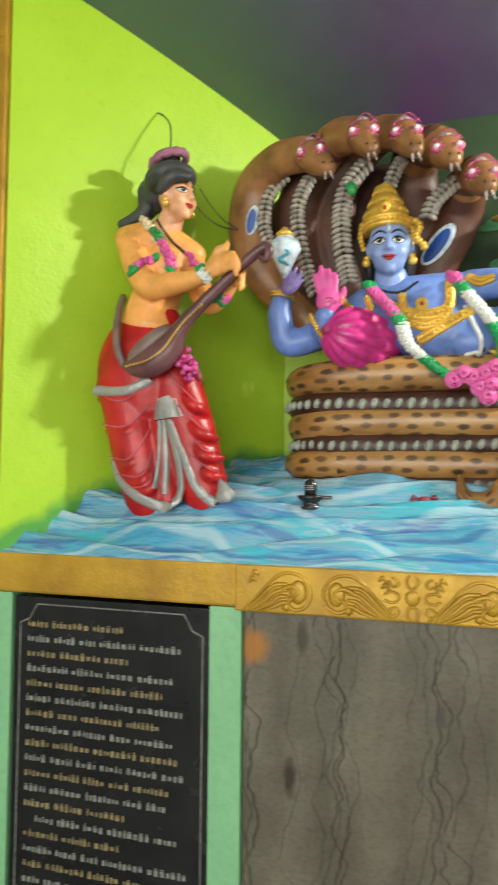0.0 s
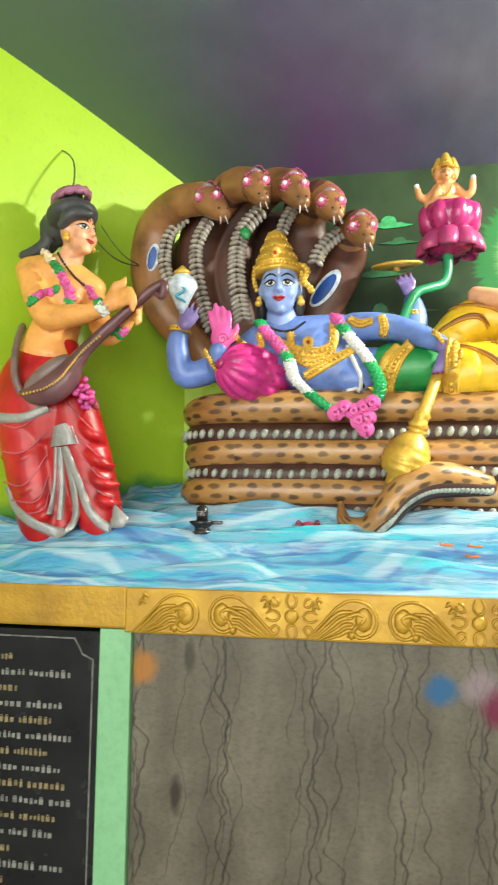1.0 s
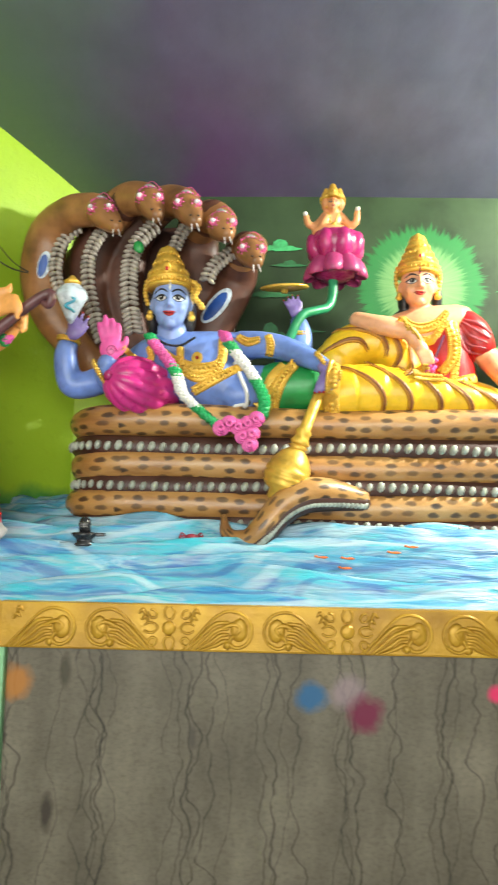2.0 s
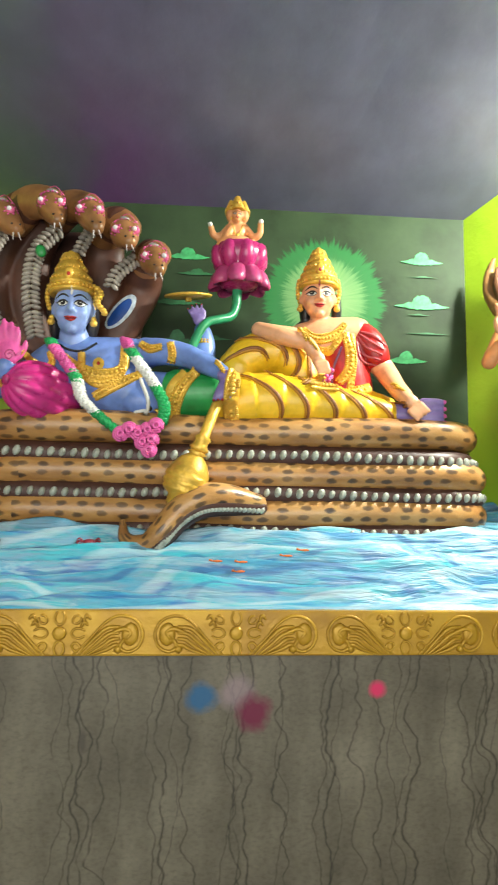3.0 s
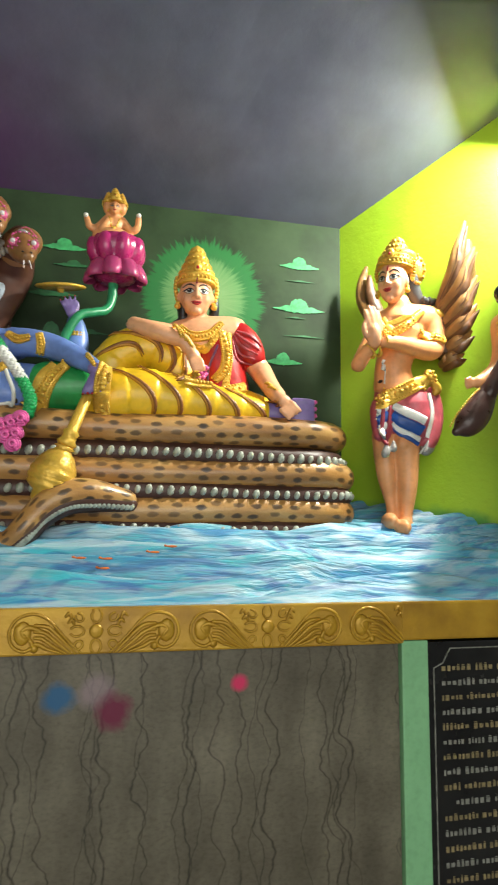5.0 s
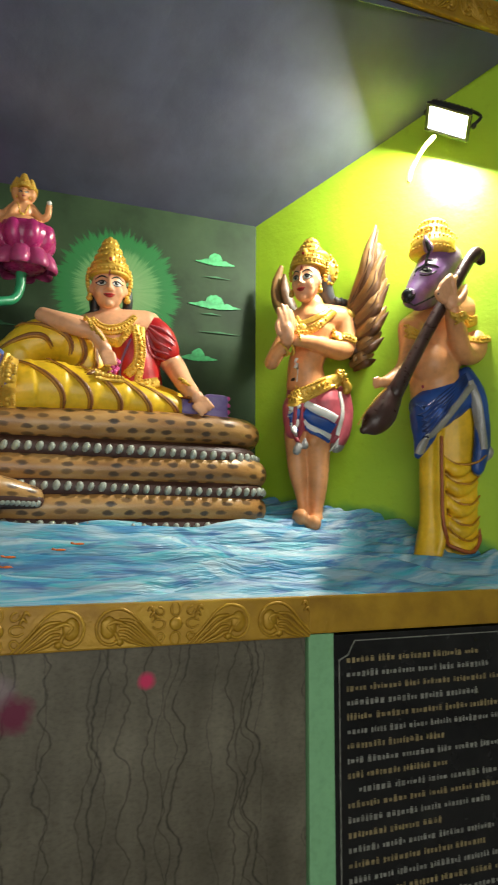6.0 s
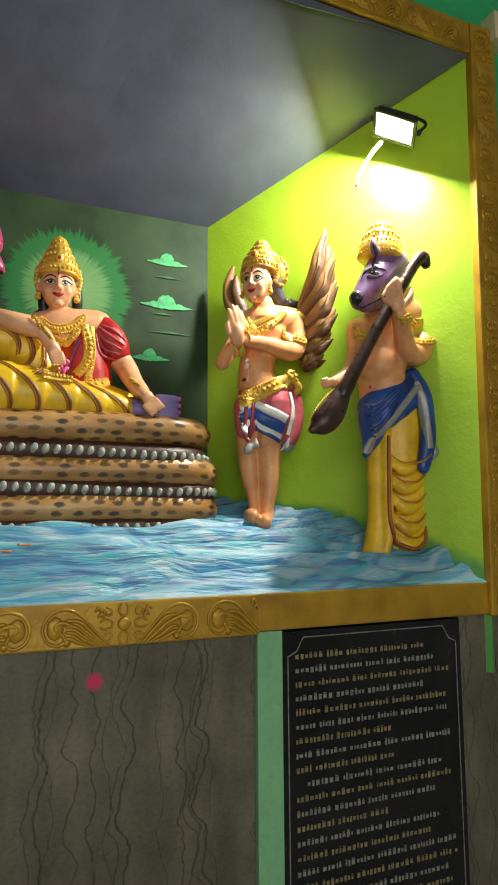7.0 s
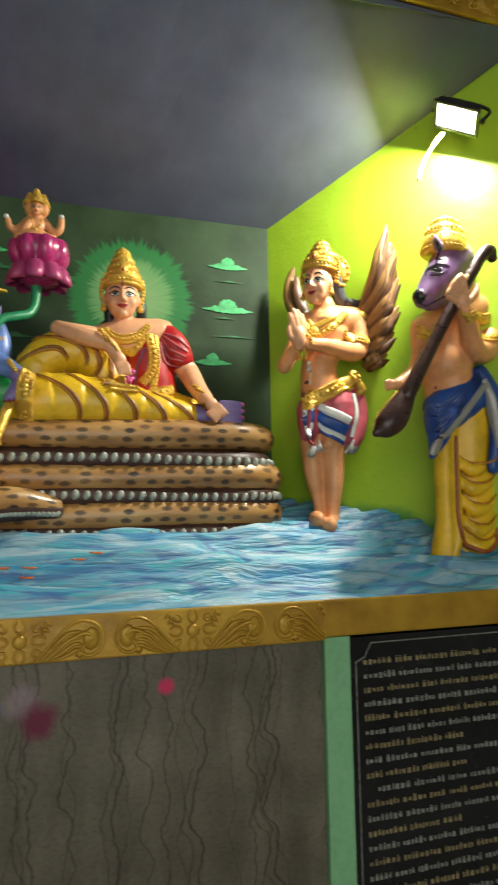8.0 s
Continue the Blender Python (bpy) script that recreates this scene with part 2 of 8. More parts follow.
def sea_material():
    """Brushed sea paint: pale blue, white, turquoise and deep blue streaks along the waves."""
    m = bpy.data.materials.new("painted_sea")
    t, b = nodes_of(m)
    v0 = coords(t)
    warp = t.nodes.new("ShaderNodeTexNoise")
    warp.inputs["Scale"].default_value, warp.inputs["Detail"].default_value = 2.4, 2
    link(t, v0, warp.inputs["Vector"])
    w2 = t.nodes.new("ShaderNodeVectorMath")
    w2.operation = "SCALE"
    link(t, warp.outputs["Color"], w2.inputs[0])
    w2.inputs["Scale"].default_value = 0.10
    add = t.nodes.new("ShaderNodeVectorMath")
    link(t, v0, add.inputs[0])
    link(t, w2.outputs[0], add.inputs[1])

    def stretched(sx, sy, scale, detail):
        mp = t.nodes.new("ShaderNodeMapping")
        mp.inputs["Scale"].default_value = (sx, sy, sy)
        link(t, add.outputs[0], mp.inputs["Vector"])
        return noise_node(t, mp.outputs[0], scale, detail, 0.6)

    base = ramp(t, stretched(1.0, 7.0, 2.6, 4), [(0.30, (0.03, 0.20, 0.42)), (0.42, (0.07, 0.33, 0.50)), (0.52, (0.16, 0.34, 0.48)), (0.62, (0.07, 0.38, 0.48)), (0.75, (0.32, 0.42, 0.48))])
    white = ramp(t, stretched(0.8, 10.0, 2.6, 3), [(0.54, (0, 0, 0)), (0.60, (0.34, 0.34, 0.34)), (0.66, (0.05, 0.05, 0.05))])
    deep = ramp(t, stretched(1.0, 7.0, 4.2, 3), [(0.34, (0.55, 0.55, 0.55)), (0.43, (0, 0, 0))])
    grey = ramp(t, stretched(0.8, 5.0, 1.9, 3), [(0.55, (0, 0, 0)), (0.68, (0.35, 0.35, 0.35))])
    turq = ramp(t, stretched(1.0, 6.0, 3.1, 3), [(0.56, (0, 0, 0)), (0.66, (0.8, 0.8, 0.8))])
    sy = t.nodes.new("ShaderNodeSeparateXYZ")
    link(t, v0, sy.inputs[0])
    drift = noise_node(t, coords(t, (1.2, 2.0, 0)), 1.0, 2)
    drift2 = noise_node(t, coords(t, (3.0, 7.0, 0)), 1.0, 2)
    phase = calc(t, "MULTIPLY_ADD", drift2, 0.8, calc(t, "MULTIPLY_ADD", drift, 3.4, calc(t, "MULTIPLY", sy.outputs[1], 12.0)))
    roll = calc(t, "SINE", calc(t, "MULTIPLY", phase, 6.2832))
    here = ramp(t, noise_node(t, coords(t, (1.6, 9, 0)), 1.0, 3), [(0.32, (0, 0, 0)), (0.46, (1, 1, 1))])
    crest = calc(t, "MULTIPLY", ramp(t, roll, [(0.72, (0, 0, 0)), (0.97, (0.5, 0.5, 0.5))]), here)
    trough = calc(t, "MULTIPLY", ramp(t, calc(t, "MULTIPLY", roll, -1.0), [(0.80, (0, 0, 0)), (0.97, (0.6, 0.6, 0.6))]), here)
    c = mix(t, grey, base, (0.30, 0.33, 0.42))
    c = mix(t, turq, c, (0.03, 0.40, 0.50))
    c = mix(t, deep, c, (0.02, 0.07, 0.36))
    c = mix(t, trough, c, (0.03, 0.09, 0.30))
    c = mix(t, white, c, (0.50, 0.60, 0.66))
    c = mix(t, crest, c, (0.52, 0.62, 0.67))
    link(t, c, b.inputs["Base Color"])
    b.inputs["Roughness"].default_value = 0.46
    bump(t, b, stretched(0.7, 7.0, 6.0, 3), 0.6, 0.026)
    return m


SPOT_A, SPOT_B, SPOT_C = (-0.834, 0.020, 0.662), (-0.799, 0.020, 1.049), (-0.430, 0.020, 0.871)
BLUE_BLOT, RED_BLOT, PALE_BLOT = (-0.095, 0.020, 0.990), (0.056, 0.020, 0.947), (0.008, 0.020, 1.005)
PINK_DOT, ORANGE_BLOT = (0.427, 0.020, 1.010), (-0.941, 0.020, 1.013)


def marble_material():
    """Grey-brown stone with dark wandering upright veins and blots of colour powder."""
    m = bpy.data.materials.new("grey_veined_marble")
    t, b = nodes_of(m)
    v = coords(t)
    sep = t.nodes.new("ShaderNodeSeparateXYZ")
    link(t, v, sep.inputs[0])
    base = ramp(t, noise_node(t, v, 3.2, 5), [(0.28, (0.092, 0.080, 0.058)), (0.5, (0.132, 0.117, 0.087)), (0.75, (0.178, 0.160, 0.122))])
    cloud = ramp(t, noise_node(t, coords(t, (9, 1, 2.2)), 1.0, 4), [(0.35, (0.72, 0.71, 0.68)), (0.65, (1.15, 1.14, 1.12))])
    c = mix(t, 0.8, base, cloud, "MULTIPLY")
    fine = noise_node(t, v, 55, 4)
    for scale, shift, freq, width, amount in ((1.0, 0.0, 4.1, 0.009, 0.85), (1.0, 0.11, 4.1, 0.007, 0.75), (1.2, 3.7, 3.6, 0.008, 0.8), (0.8, 7.1, 6.2, 0.006, 0.7), (1.1, 9.3, 2.7, 0.008, 0.75)):
        mp = t.nodes.new("ShaderNodeMapping")
        mp.inputs["Scale"].default_value, mp.inputs["Location"].default_value = (1.6 * scale, 1, 4.2 * scale), (shift, 0, shift)
        link(t, v, mp.inputs["Vector"])
        wob = noise_node(t, mp.outputs[0], 1.0, 3, 0.45)
        mp2 = t.nodes.new("ShaderNodeMapping")
        mp2.inputs["Scale"].default_value, mp2.inputs["Location"].default_value = (3, 1, 17 * scale), (shift * 2, 0, 0)
        link(t, v, mp2.inputs["Vector"])
        wig = noise_node(t, mp2.outputs[0], 1.0, 2, 0.5)
        wave = calc(t, "SINE", calc(t, "MULTIPLY_ADD", sep.outputs[2], 24.0 * scale, calc(t, "MULTIPLY", wob, 9.0)))
        x = calc(t, "MULTIPLY_ADD", wob, 0.13, calc(t, "MULTIPLY_ADD", wig, 0.035, calc(t, "MULTIPLY_ADD", wave, 0.015, sep.outputs[0])))
        saw = calc(t, "ABSOLUTE", calc(t, "ADD", calc(t, "FRACT", calc(t, "MULTIPLY_ADD", x, freq, shift)), -0.5))
        vein = ramp(t, calc(t, "MULTIPLY_ADD", fine, 0.012, calc(t, "DIVIDE", saw, freq * 0.32)), [(width * 0.5, (1, 1, 1)), (width * 1.4, (0.5, 0.5, 0.5)), (width * 2.6, (0, 0, 0))])
        broken = ramp(t, noise_node(t, mp.outputs[0], 2.3, 3), [(0.30, (0.05, 0.05, 0.05)), (0.44, (amount, amount, amount))])
        c = mix(t, calc(t, "MULTIPLY", vein, broken), c, (0.010, 0.007, 0.004))
    speck = ramp(t, noise_node(t, coords(t, (60, 60, 95)), 1.0, 5, 0.7), [(0.32, (0.72, 0.71, 0.68)), (0.5, (1, 1, 1)), (0.70, (1.16, 1.15, 1.13))])
    c = mix(t, 0.75, c, speck, "MULTIPLY")
    blotch = noise_node(t, v, 28, 4)
    for place, size, colour, amount in ((BLUE_BLOT, 0.055, (0.008, 0.10, 0.24), 0.9), (PALE_BLOT, 0.062, (0.36, 0.26, 0.31), 0.45), (RED_BLOT, 0.064, (0.14, 0.006, 0.04), 0.95), (PINK_DOT, 0.031, (0.62, 0.03, 0.12), 1.0), (ORANGE_BLOT, 0.06, (0.42, 0.16, 0.02), 0.8), (SPOT_A, 0.022, (0.03, 0.022, 0.015), 0.9), (SPOT_B, 0.02, (0.04, 0.035, 0.02), 0.8), (SPOT_C, 0.014, (0.06, 0.05, 0.04), 0.8)):
        d = t.nodes.new("ShaderNodeVectorMath")
        d.operation = "DISTANCE"
        tall = 0.35 if size < 0.03 else 1.0
        link(t, coords(t, (1, 1, tall)), d.inputs[0])
        d.inputs[1].default_value = (place[0], place[1], place[2] * tall)
        r = calc(t, "MULTIPLY_ADD", blotch, size * 0.7, calc(t, "ADD", d.outputs["Value"], -size * 0.35))
        c = mix(t, ramp(t, calc(t, "DIVIDE", r, size), [(0.45, (amount, amount, amount)), (1.0, (0, 0, 0))]), c, colour)
    link(t, c, b.inputs["Base Color"])
    link(t, calc(t, "MULTIPLY_ADD", fine, 0.25, 0.34), b.inputs["Roughness"])
    b.inputs["Specular IOR Level"].default_value = 0.3
    bump(t, b, noise_node(t, v, 18, 4), 0.12, 0.004)
    return m


def serpent_material():
    """Tan coil paint with two staggered rows of soft dark spots along the coil."""
    m = bpy.data.materials.new("spotted_serpent_paint")
    t, b = nodes_of(m)
    v = coords(t)
    base = ramp(t, noise_node(t, coords(t, (4, 4, 16)), 1.0, 4), [(0.3, (0.24, 0.105, 0.03)), (0.5, (0.42, 0.21, 0.06)), (0.72, (0.54, 0.32, 0.12))])
    uv = coords(t, (13.5, 10.0, 1), "UV")
    wob = t.nodes.new("ShaderNodeTexNoise")
    wob.inputs["Scale"].default_value = 2.3
    link(t, uv, wob.inputs["Vector"])
    off = t.nodes.new("ShaderNodeVectorMath")
    off.operation = "MULTIPLY_ADD"
    link(t, wob.outputs["Color"], off.inputs[0])
    off.inputs[1].default_value = (0.25, 0.25, 0)
    link(t, uv, off.inputs[2])
    vo = t.nodes.new("ShaderNodeTexVoronoi")
    vo.voronoi_dimensions = "2D"
    vo.inputs["Scale"].default_value, vo.inputs["Randomness"].default_value = 1.0, 0.42
    link(t, off.outputs[0], vo.inputs["Vector"])
    soft = calc(t, "MULTIPLY_ADD", noise_node(t, v, 90, 3), 0.10, vo.outputs["Distance"])
    spot = ramp(t, soft, [(0.20, (1, 1, 1)), (0.29, (0.75, 0.75, 0.75)), (0.36, (0, 0, 0))])
    tone = calc(t, "MULTIPLY_ADD", vo.outputs["Color"], 0.45, 0.55, clamp=True)
    c = mix(t, calc(t, "MULTIPLY", spot, tone, clamp=True), base, (0.018, 0.012, 0.010))
    link(t, c, b.inputs["Base Color"])
    b.inputs["Roughness"].default_value, b.inputs["Coat Weight"].default_value, b.inputs["Coat Roughness"].default_value = 0.40, 0.3, 0.18
    bump(t, b, calc(t, "MULTIPLY_ADD", noise_node(t, v, 120, 3), 0.4, noise_node(t, v, 30, 4)), 0.35, 0.005)
    return m


def granite_material():
    m = bpy.data.materials.new("polished_black_granite")
    t, b = nodes_of(m)
    v = coords(t)
    c = ramp(t, noise_node(t, v, 6, 5), [(0.35, (0.008, 0.008, 0.009)), (0.6, (0.014, 0.014, 0.015)), (0.8, (0.02, 0.02, 0.019))])
    link(t, c, b.inputs["Base Color"])
    b.inputs["Specular IOR Level"].default_value = 0.3
    link(t, calc(t, "MULTIPLY_ADD", noise_node(t, v, 9, 4), 0.3, 0.08), b.inputs["Roughness"])
    return m


def gold_leaf_material():
    """Gold paint on cast plaster, brushed and a little dull."""
    m = bpy.data.materials.new("gold_painted_plaster")
    t, b = nodes_of(m)
    v = coords(t)
    c = ramp(t, noise_node(t, v, 6, 4), [(0.3, (0.30, 0.155, 0.012)), (0.55, (0.46, 0.26, 0.018)), (0.8, (0.57, 0.35, 0.035))])
    link(t, c, b.inputs["Base Color"])
    b.inputs["Metallic"].default_value = 0.3
    link(t, calc(t, "MULTIPLY_ADD", noise_node(t, v, 30, 4), 0.3, 0.26), b.inputs["Roughness"])
    bump(t, b, calc(t, "MULTIPLY_ADD", noise_node(t, v, 90, 3), 0.5, noise_node(t, v, 16, 4)), 0.4, 0.006)
    return m


def glow_material():
    m = bpy.data.materials.new("lit_lamp_glass")
    t, b = nodes_of(m)
    b.inputs["Emission Color"].default_value = (1.0, 0.98, 0.94, 1)
    b.inputs["Emission Strength"].default_value = 14
    return m


LIME, CEILING, MURAL, SEA = lime_wall_material(), ceiling_material(), back_wall_material(), sea_material()
MARBLE, SERPENT, GRANITE, GILT, GLOW = marble_material(), serpent_material(), granite_material(), gold_leaf_material(), glow_material()


# ---- mesh helpers ----
from mathutils.bvhtree import BVHTree


def smooth(bm):
    for f in bm.faces:
        f.smooth = True


def link_mesh(name, bm, material, parent=None, label="", origin=None):
    if origin is not None:
        bmesh.ops.translate(bm, verts=bm.verts, vec=-Vector(origin))
    me = bpy.data.meshes.new(name)
    bm.to_mesh(me)
    bm.free()
    for m in (material if isinstance(material, (list, tuple)) else [material]):
        me.materials.append(m)
    ob = new(name, me)
    if origin is not None:
        ob.location = origin
    if parent is not None:
        ob.parent = parent
    return tagged(ob, label)


def part(name, bm, material, parent, label=""):
    """One mesh under a thing; the mesh is given in the thing's own space."""
    return link_mesh(name, bm, material, parent, label)


def box(bm, lo, hi, bevel=0.0):
    r = bmesh.ops.create_cube(bm, size=1)
    s = [b - a for a, b in zip(lo, hi)]
    for v in r["verts"]:
        v.co = Vector([(a + b) / 2 + c * k for a, b, c, k in zip(lo, hi, v.co, s)])
    if bevel:
        es = list({e for v in r["verts"] for e in v.link_edges})
        bmesh.ops.bevel(bm, geom=es, offset=bevel, segments=2, affect="EDGES", profile=0.6)


def prism(bm, outline, z0, z1):
    """An upright block over an outline in plan; z1 may be a function of the place."""
    lo = [bm.verts.new((x, y, z0(x, y) if callable(z0) else z0)) for x, y in outline]
    hi = [bm.verts.new((x, y, z1(x, y) if callable(z1) else z1)) for x, y in outline]
    n = len(outline)
    for i in range(n):
        bm.faces.new((lo[i], lo[(i + 1) % n], hi[(i + 1) % n], hi[i]))
    bm.faces.new(lo[::-1])
    bm.faces.new(hi)
    bmesh.ops.recalc_face_normals(bm, faces=bm.faces)


def spline(pts, per=6):
    """Points of a smooth line through the given ones, with all their numbers."""
    a = [np.array(p, float) for p in pts]
    if len(a) < 3:
        return [a[0] + (a[-1] - a[0]) * k / per for k in range(per + 1)]
    a = [2 * a[0] - a[1]] + a + [2 * a[-1] - a[-2]]
    out = []
    for i in range(1, len(a) - 2):
        for k in range(per):
            u = k / per
            p0, p1, p2, p3 = a[i - 1:i + 3]
            out.append(0.5 * (2 * p1 + (p2 - p0) * u + (2 * p0 - 5 * p1 + 4 * p2 - p3) * u * u + (3 * p1 - p0 - 3 * p2 + p3) * u ** 3))
    return out + [a[-2]]


def tube(bm, pts, ring=10, per=5, flat=1.0, closed=False, mat=0):
    """A round limb along points (x, y, z, r); flat squeezes its depth along y."""
    line = spline(pts, per) if not closed else [np.array(p, float) for p in pts]
    rows = []
    n = len(line)
    side = None
    for i, p in enumerate(line):
        a, b = (line[(i - 1) % n], line[(i + 1) % n]) if closed else (line[max(i - 1, 0)], line[min(i + 1, n - 1)])
        d = Vector((b - a)[:3])
        d = d.normalized() if d.length > 1e-9 else Vector((0, 0, 1))
        if side is None:
            side = d.cross(Vector((0, 1, 0)))
            if side.length < 0.2:
                side = d.cross(Vector((1, 0, 0)))
        side = (side - d * side.dot(d)).normalized()
        up = d.cross(side)
        r = max(p[3], 0.0008)
        row = []
        for k in range(ring):
            g = 2 * math.pi * k / ring
            o = side * math.cos(g) * r + up * math.sin(g) * r
            o.y *= flat
            row.append((Vector(p[:3]), o, d * r))
        rows.append(row)
    if not closed:
        first = [[(c - d * s, o * f, d) for c, o, d in rows[0]] for s, f in ((0.92, 0.38), (0.6, 0.8))]
        last = [[(c + d * s, o * f, d) for c, o, d in rows[-1]] for s, f in ((0.6, 0.8), (0.92, 0.38))]
        rows = first + rows + last
    grid = [[bm.verts.new(c + o) for c, o, d in row] for row in rows]
    faces = []
    m = len(grid)
    mids = [sum((v.co for v in row), Vector()) / ring for row in grid]
    far = [0.0]
    for i in range(m):
        far.append(far[-1] + (mids[(i + 1) % m] - mids[i]).length)
    uv = bm.loops.layers.uv.verify()
    for i in range(m if closed else m - 1):
        for k in range(ring):
            f = bm.faces.new((grid[i][k], grid[i][(k + 1) % ring], grid[(i + 1) % m][(k + 1) % ring], grid[(i + 1) % m][k]))
            for corner, (a, b) in zip(f.loops, ((i, k), (i, k + 1), (i + 1, k + 1), (i + 1, k))):
                corner[uv].uv = (far[a], b / ring)
            faces.append(f)
    if not closed:
        faces += [bm.faces.new(grid[0][::-1]), bm.faces.new(grid[-1])]
    for f in faces:
        f.material_index, f.smooth = mat, True


SPHERES = {}


def ball(bm, c, r, turn=(0, 0, 0), sub=2, mat=0):
    """An ellipsoid at c with half-sizes r, turned by degrees."""
    if sub not in SPHERES:
        seed = bmesh.new()
        bmesh.ops.create_icosphere(seed, subdivisions=sub, radius=1)
        seed.verts.index_update()
        SPHERES[sub] = ([v.co.copy() for v in seed.verts], [[v.index for v in f.verts] for f in seed.faces])
        seed.free()
    points, faces = SPHERES[sub]
    m = pose(*c, *turn) @ Matrix.Diagonal((*((r, r, r) if isinstance(r, (int, float)) else r), 1))
    verts = [bm.verts.new(m @ p) for p in points]
    for f in faces:
        made = bm.faces.new([verts[i] for i in f])
        made.material_index, made.smooth = mat, True


def lathe(bm, profile, m=Matrix(), ring=20, mat=0):
    """A turned form from (radius, height) pairs."""
    rows = [[bm.verts.new(m @ Vector((r * math.cos(2 * math.pi * k / ring), r * math.sin(2 * math.pi * k / ring), h))) for k in range(ring)] for r, h in profile]
    fs = [bm.faces.new((rows[i][k], rows[i][(k + 1) % ring], rows[i + 1][(k + 1) % ring], rows[i + 1][k])) for i in range(len(rows) - 1) for k in range(ring)]
    fs += [bm.faces.new(rows[0][::-1]), bm.faces.new(rows[-1])]
    for f in fs:
        f.material_index, f.smooth = mat, True


class Sculpt:
    """One statue: soft masses that melt together by colour, and crisp ornaments, joined into a single mesh."""

    def __init__(self):
        self.soft, self.hard, self.mats, self.laid = {}, bmesh.new(), [], []

    def index(self, m):
        if m not in self.mats:
            self.mats.append(m)
        return self.mats.index(m)

    def bucket(self, m):
        if m not in self.soft:
            self.soft[m] = bmesh.new()
            self.index(m)
        return self.soft[m]

    def limb(self, m, pts, flat=1.0):
        tube(self.bucket(m), pts, ring=26, per=7, flat=flat)

    def mass(self, m, c, r, turn=(0, 0, 0)):
        ball(self.bucket(m), c, r, turn, sub=3)

    def cord(self, m, pts, ring=8, per=5, flat=1.0, lay=True, toward=(0, 1, 0)):
        if lay:
            self.index(m)
            self.laid.append(("cord", m, spline(pts, per) if len(pts) > 2 else pts, Vector(toward), ring, flat))
            return
        tube(self.hard, pts, ring=ring, per=per, flat=flat, mat=self.index(m))

    def bead(self, m, c, r, turn=(0, 0, 0), sub=2, lay=False, toward=(0, 1, 0), lift=0.0):
        if lay:
            self.index(m)
            self.laid.append(("bead", m, [(*c, r if isinstance(r, (int, float)) else r[1])], Vector(toward), r, turn, sub, lift))
            return
        ball(self.hard, c, r, turn, sub, self.index(m))

    def patch(self, m, c, rx, rz, tilt=0.0, almond=False, lift=0.0012, toward=(0, 1, 0)):
        """A thin coat of paint on the skin: an oval or an almond of half-sizes rx and rz."""
        self.index(m)
        d = Vector(toward).normalized()
        side = d.cross(Vector((0, 0, 1))).normalized()
        up = side.cross(d)
        rows = []
        for f in (0.5, 1.0):
            row = []
            for k in range(20):
                g = 2 * math.pi * k / 20
                u, w = f * rx * math.cos(g), f * rz * math.sin(g) * (abs(math.sin(g)) ** 0.5 if almond else 1)
                a = radians(tilt)
                row.append(Vector(c) + side * (u * math.cos(a) - w * math.sin(a)) + up * (u * math.sin(a) + w * math.cos(a)))
            rows.append(row)
        self.laid.append(("patch", m, rows, d, Vector(c), lift))

    def ribbon(self, m, pts, thick=0.004, per=6, beads=None, toward=(0, 1, 0)):
        """A flat moulded band on the skin, through points (x, y, z, half-width), with rounded edges; beads stud it."""
        self.index(m)
        d = Vector(toward).normalized()
        wide = 1.35 if m is GOLD else 1.1
        line = [np.array((*p[:3], p[3] * wide), float) for p in spline(pts, per)]
        rows = []
        for i, p in enumerate(line):
            along = Vector((line[min(i + 1, len(line) - 1)] - line[max(i - 1, 0)])[:3])
            across = along.cross(d)
            across = across.normalized() if across.length > 1e-9 else Vector((1, 0, 0))
            rows.append([(Vector(p[:3]) + across * p[3] * u, thick * h) for u, h in ((-1, -0.6), (-0.86, 0.75), (-0.4, 1), (0.4, 1), (0.86, 0.75), (1, -0.6))])
        self.laid.append(("ribbon", m, rows, d))
        if beads:
            for i, p in enumerate(line):
                for u in (-0.72, 0.72):
                    along = Vector((line[min(i + 1, len(line) - 1)] - line[max(i - 1, 0)])[:3]).cross(d).normalized()
                    q = Vector(p[:3]) + along * p[3] * u
                    self.bead(beads, q, p[3] * 0.26, sub=1, lay=True, toward=toward, lift=thick * 0.7)
                if i % 2 == 0:
                    self.bead(beads, p[:3], p[3] * 0.40, sub=1, lay=True, toward=toward, lift=thick)

    def turned(self, m, profile, where=Matrix(), ring=24):
        lathe(self.hard, profile, where, ring, self.index(m))

    def finish(self, name, label, category, origin, voxel=0.008):
        for m, bm in self.soft.items():
            me = bpy.data.meshes.new("melt")
            bm.to_mesh(me)
            bm.free()
            ob = new("melt", me)
            rm = ob.modifiers.new("melt", "REMESH")
            rm.mode, rm.voxel_size, rm.use_smooth_shade = "VOXEL", voxel, True
            sm = ob.modifiers.new("ease", "SMOOTH")
            sm.factor, sm.iterations = 0.5, 4
            done = bpy.data.meshes.new_from_object(ob.evaluated_get(bpy.context.evaluated_depsgraph_get()))
            before = len(self.hard.faces)
            self.hard.from_mesh(done)
            self.hard.faces.ensure_lookup_table()
            for f in self.hard.faces[before:]:
                f.material_index, f.smooth = self.index(m), True
            bpy.data.objects.remove(ob)
            bpy.data.meshes.remove(me)
            bpy.data.meshes.remove(done)
        skin = BVHTree.FromBMesh(self.hard)

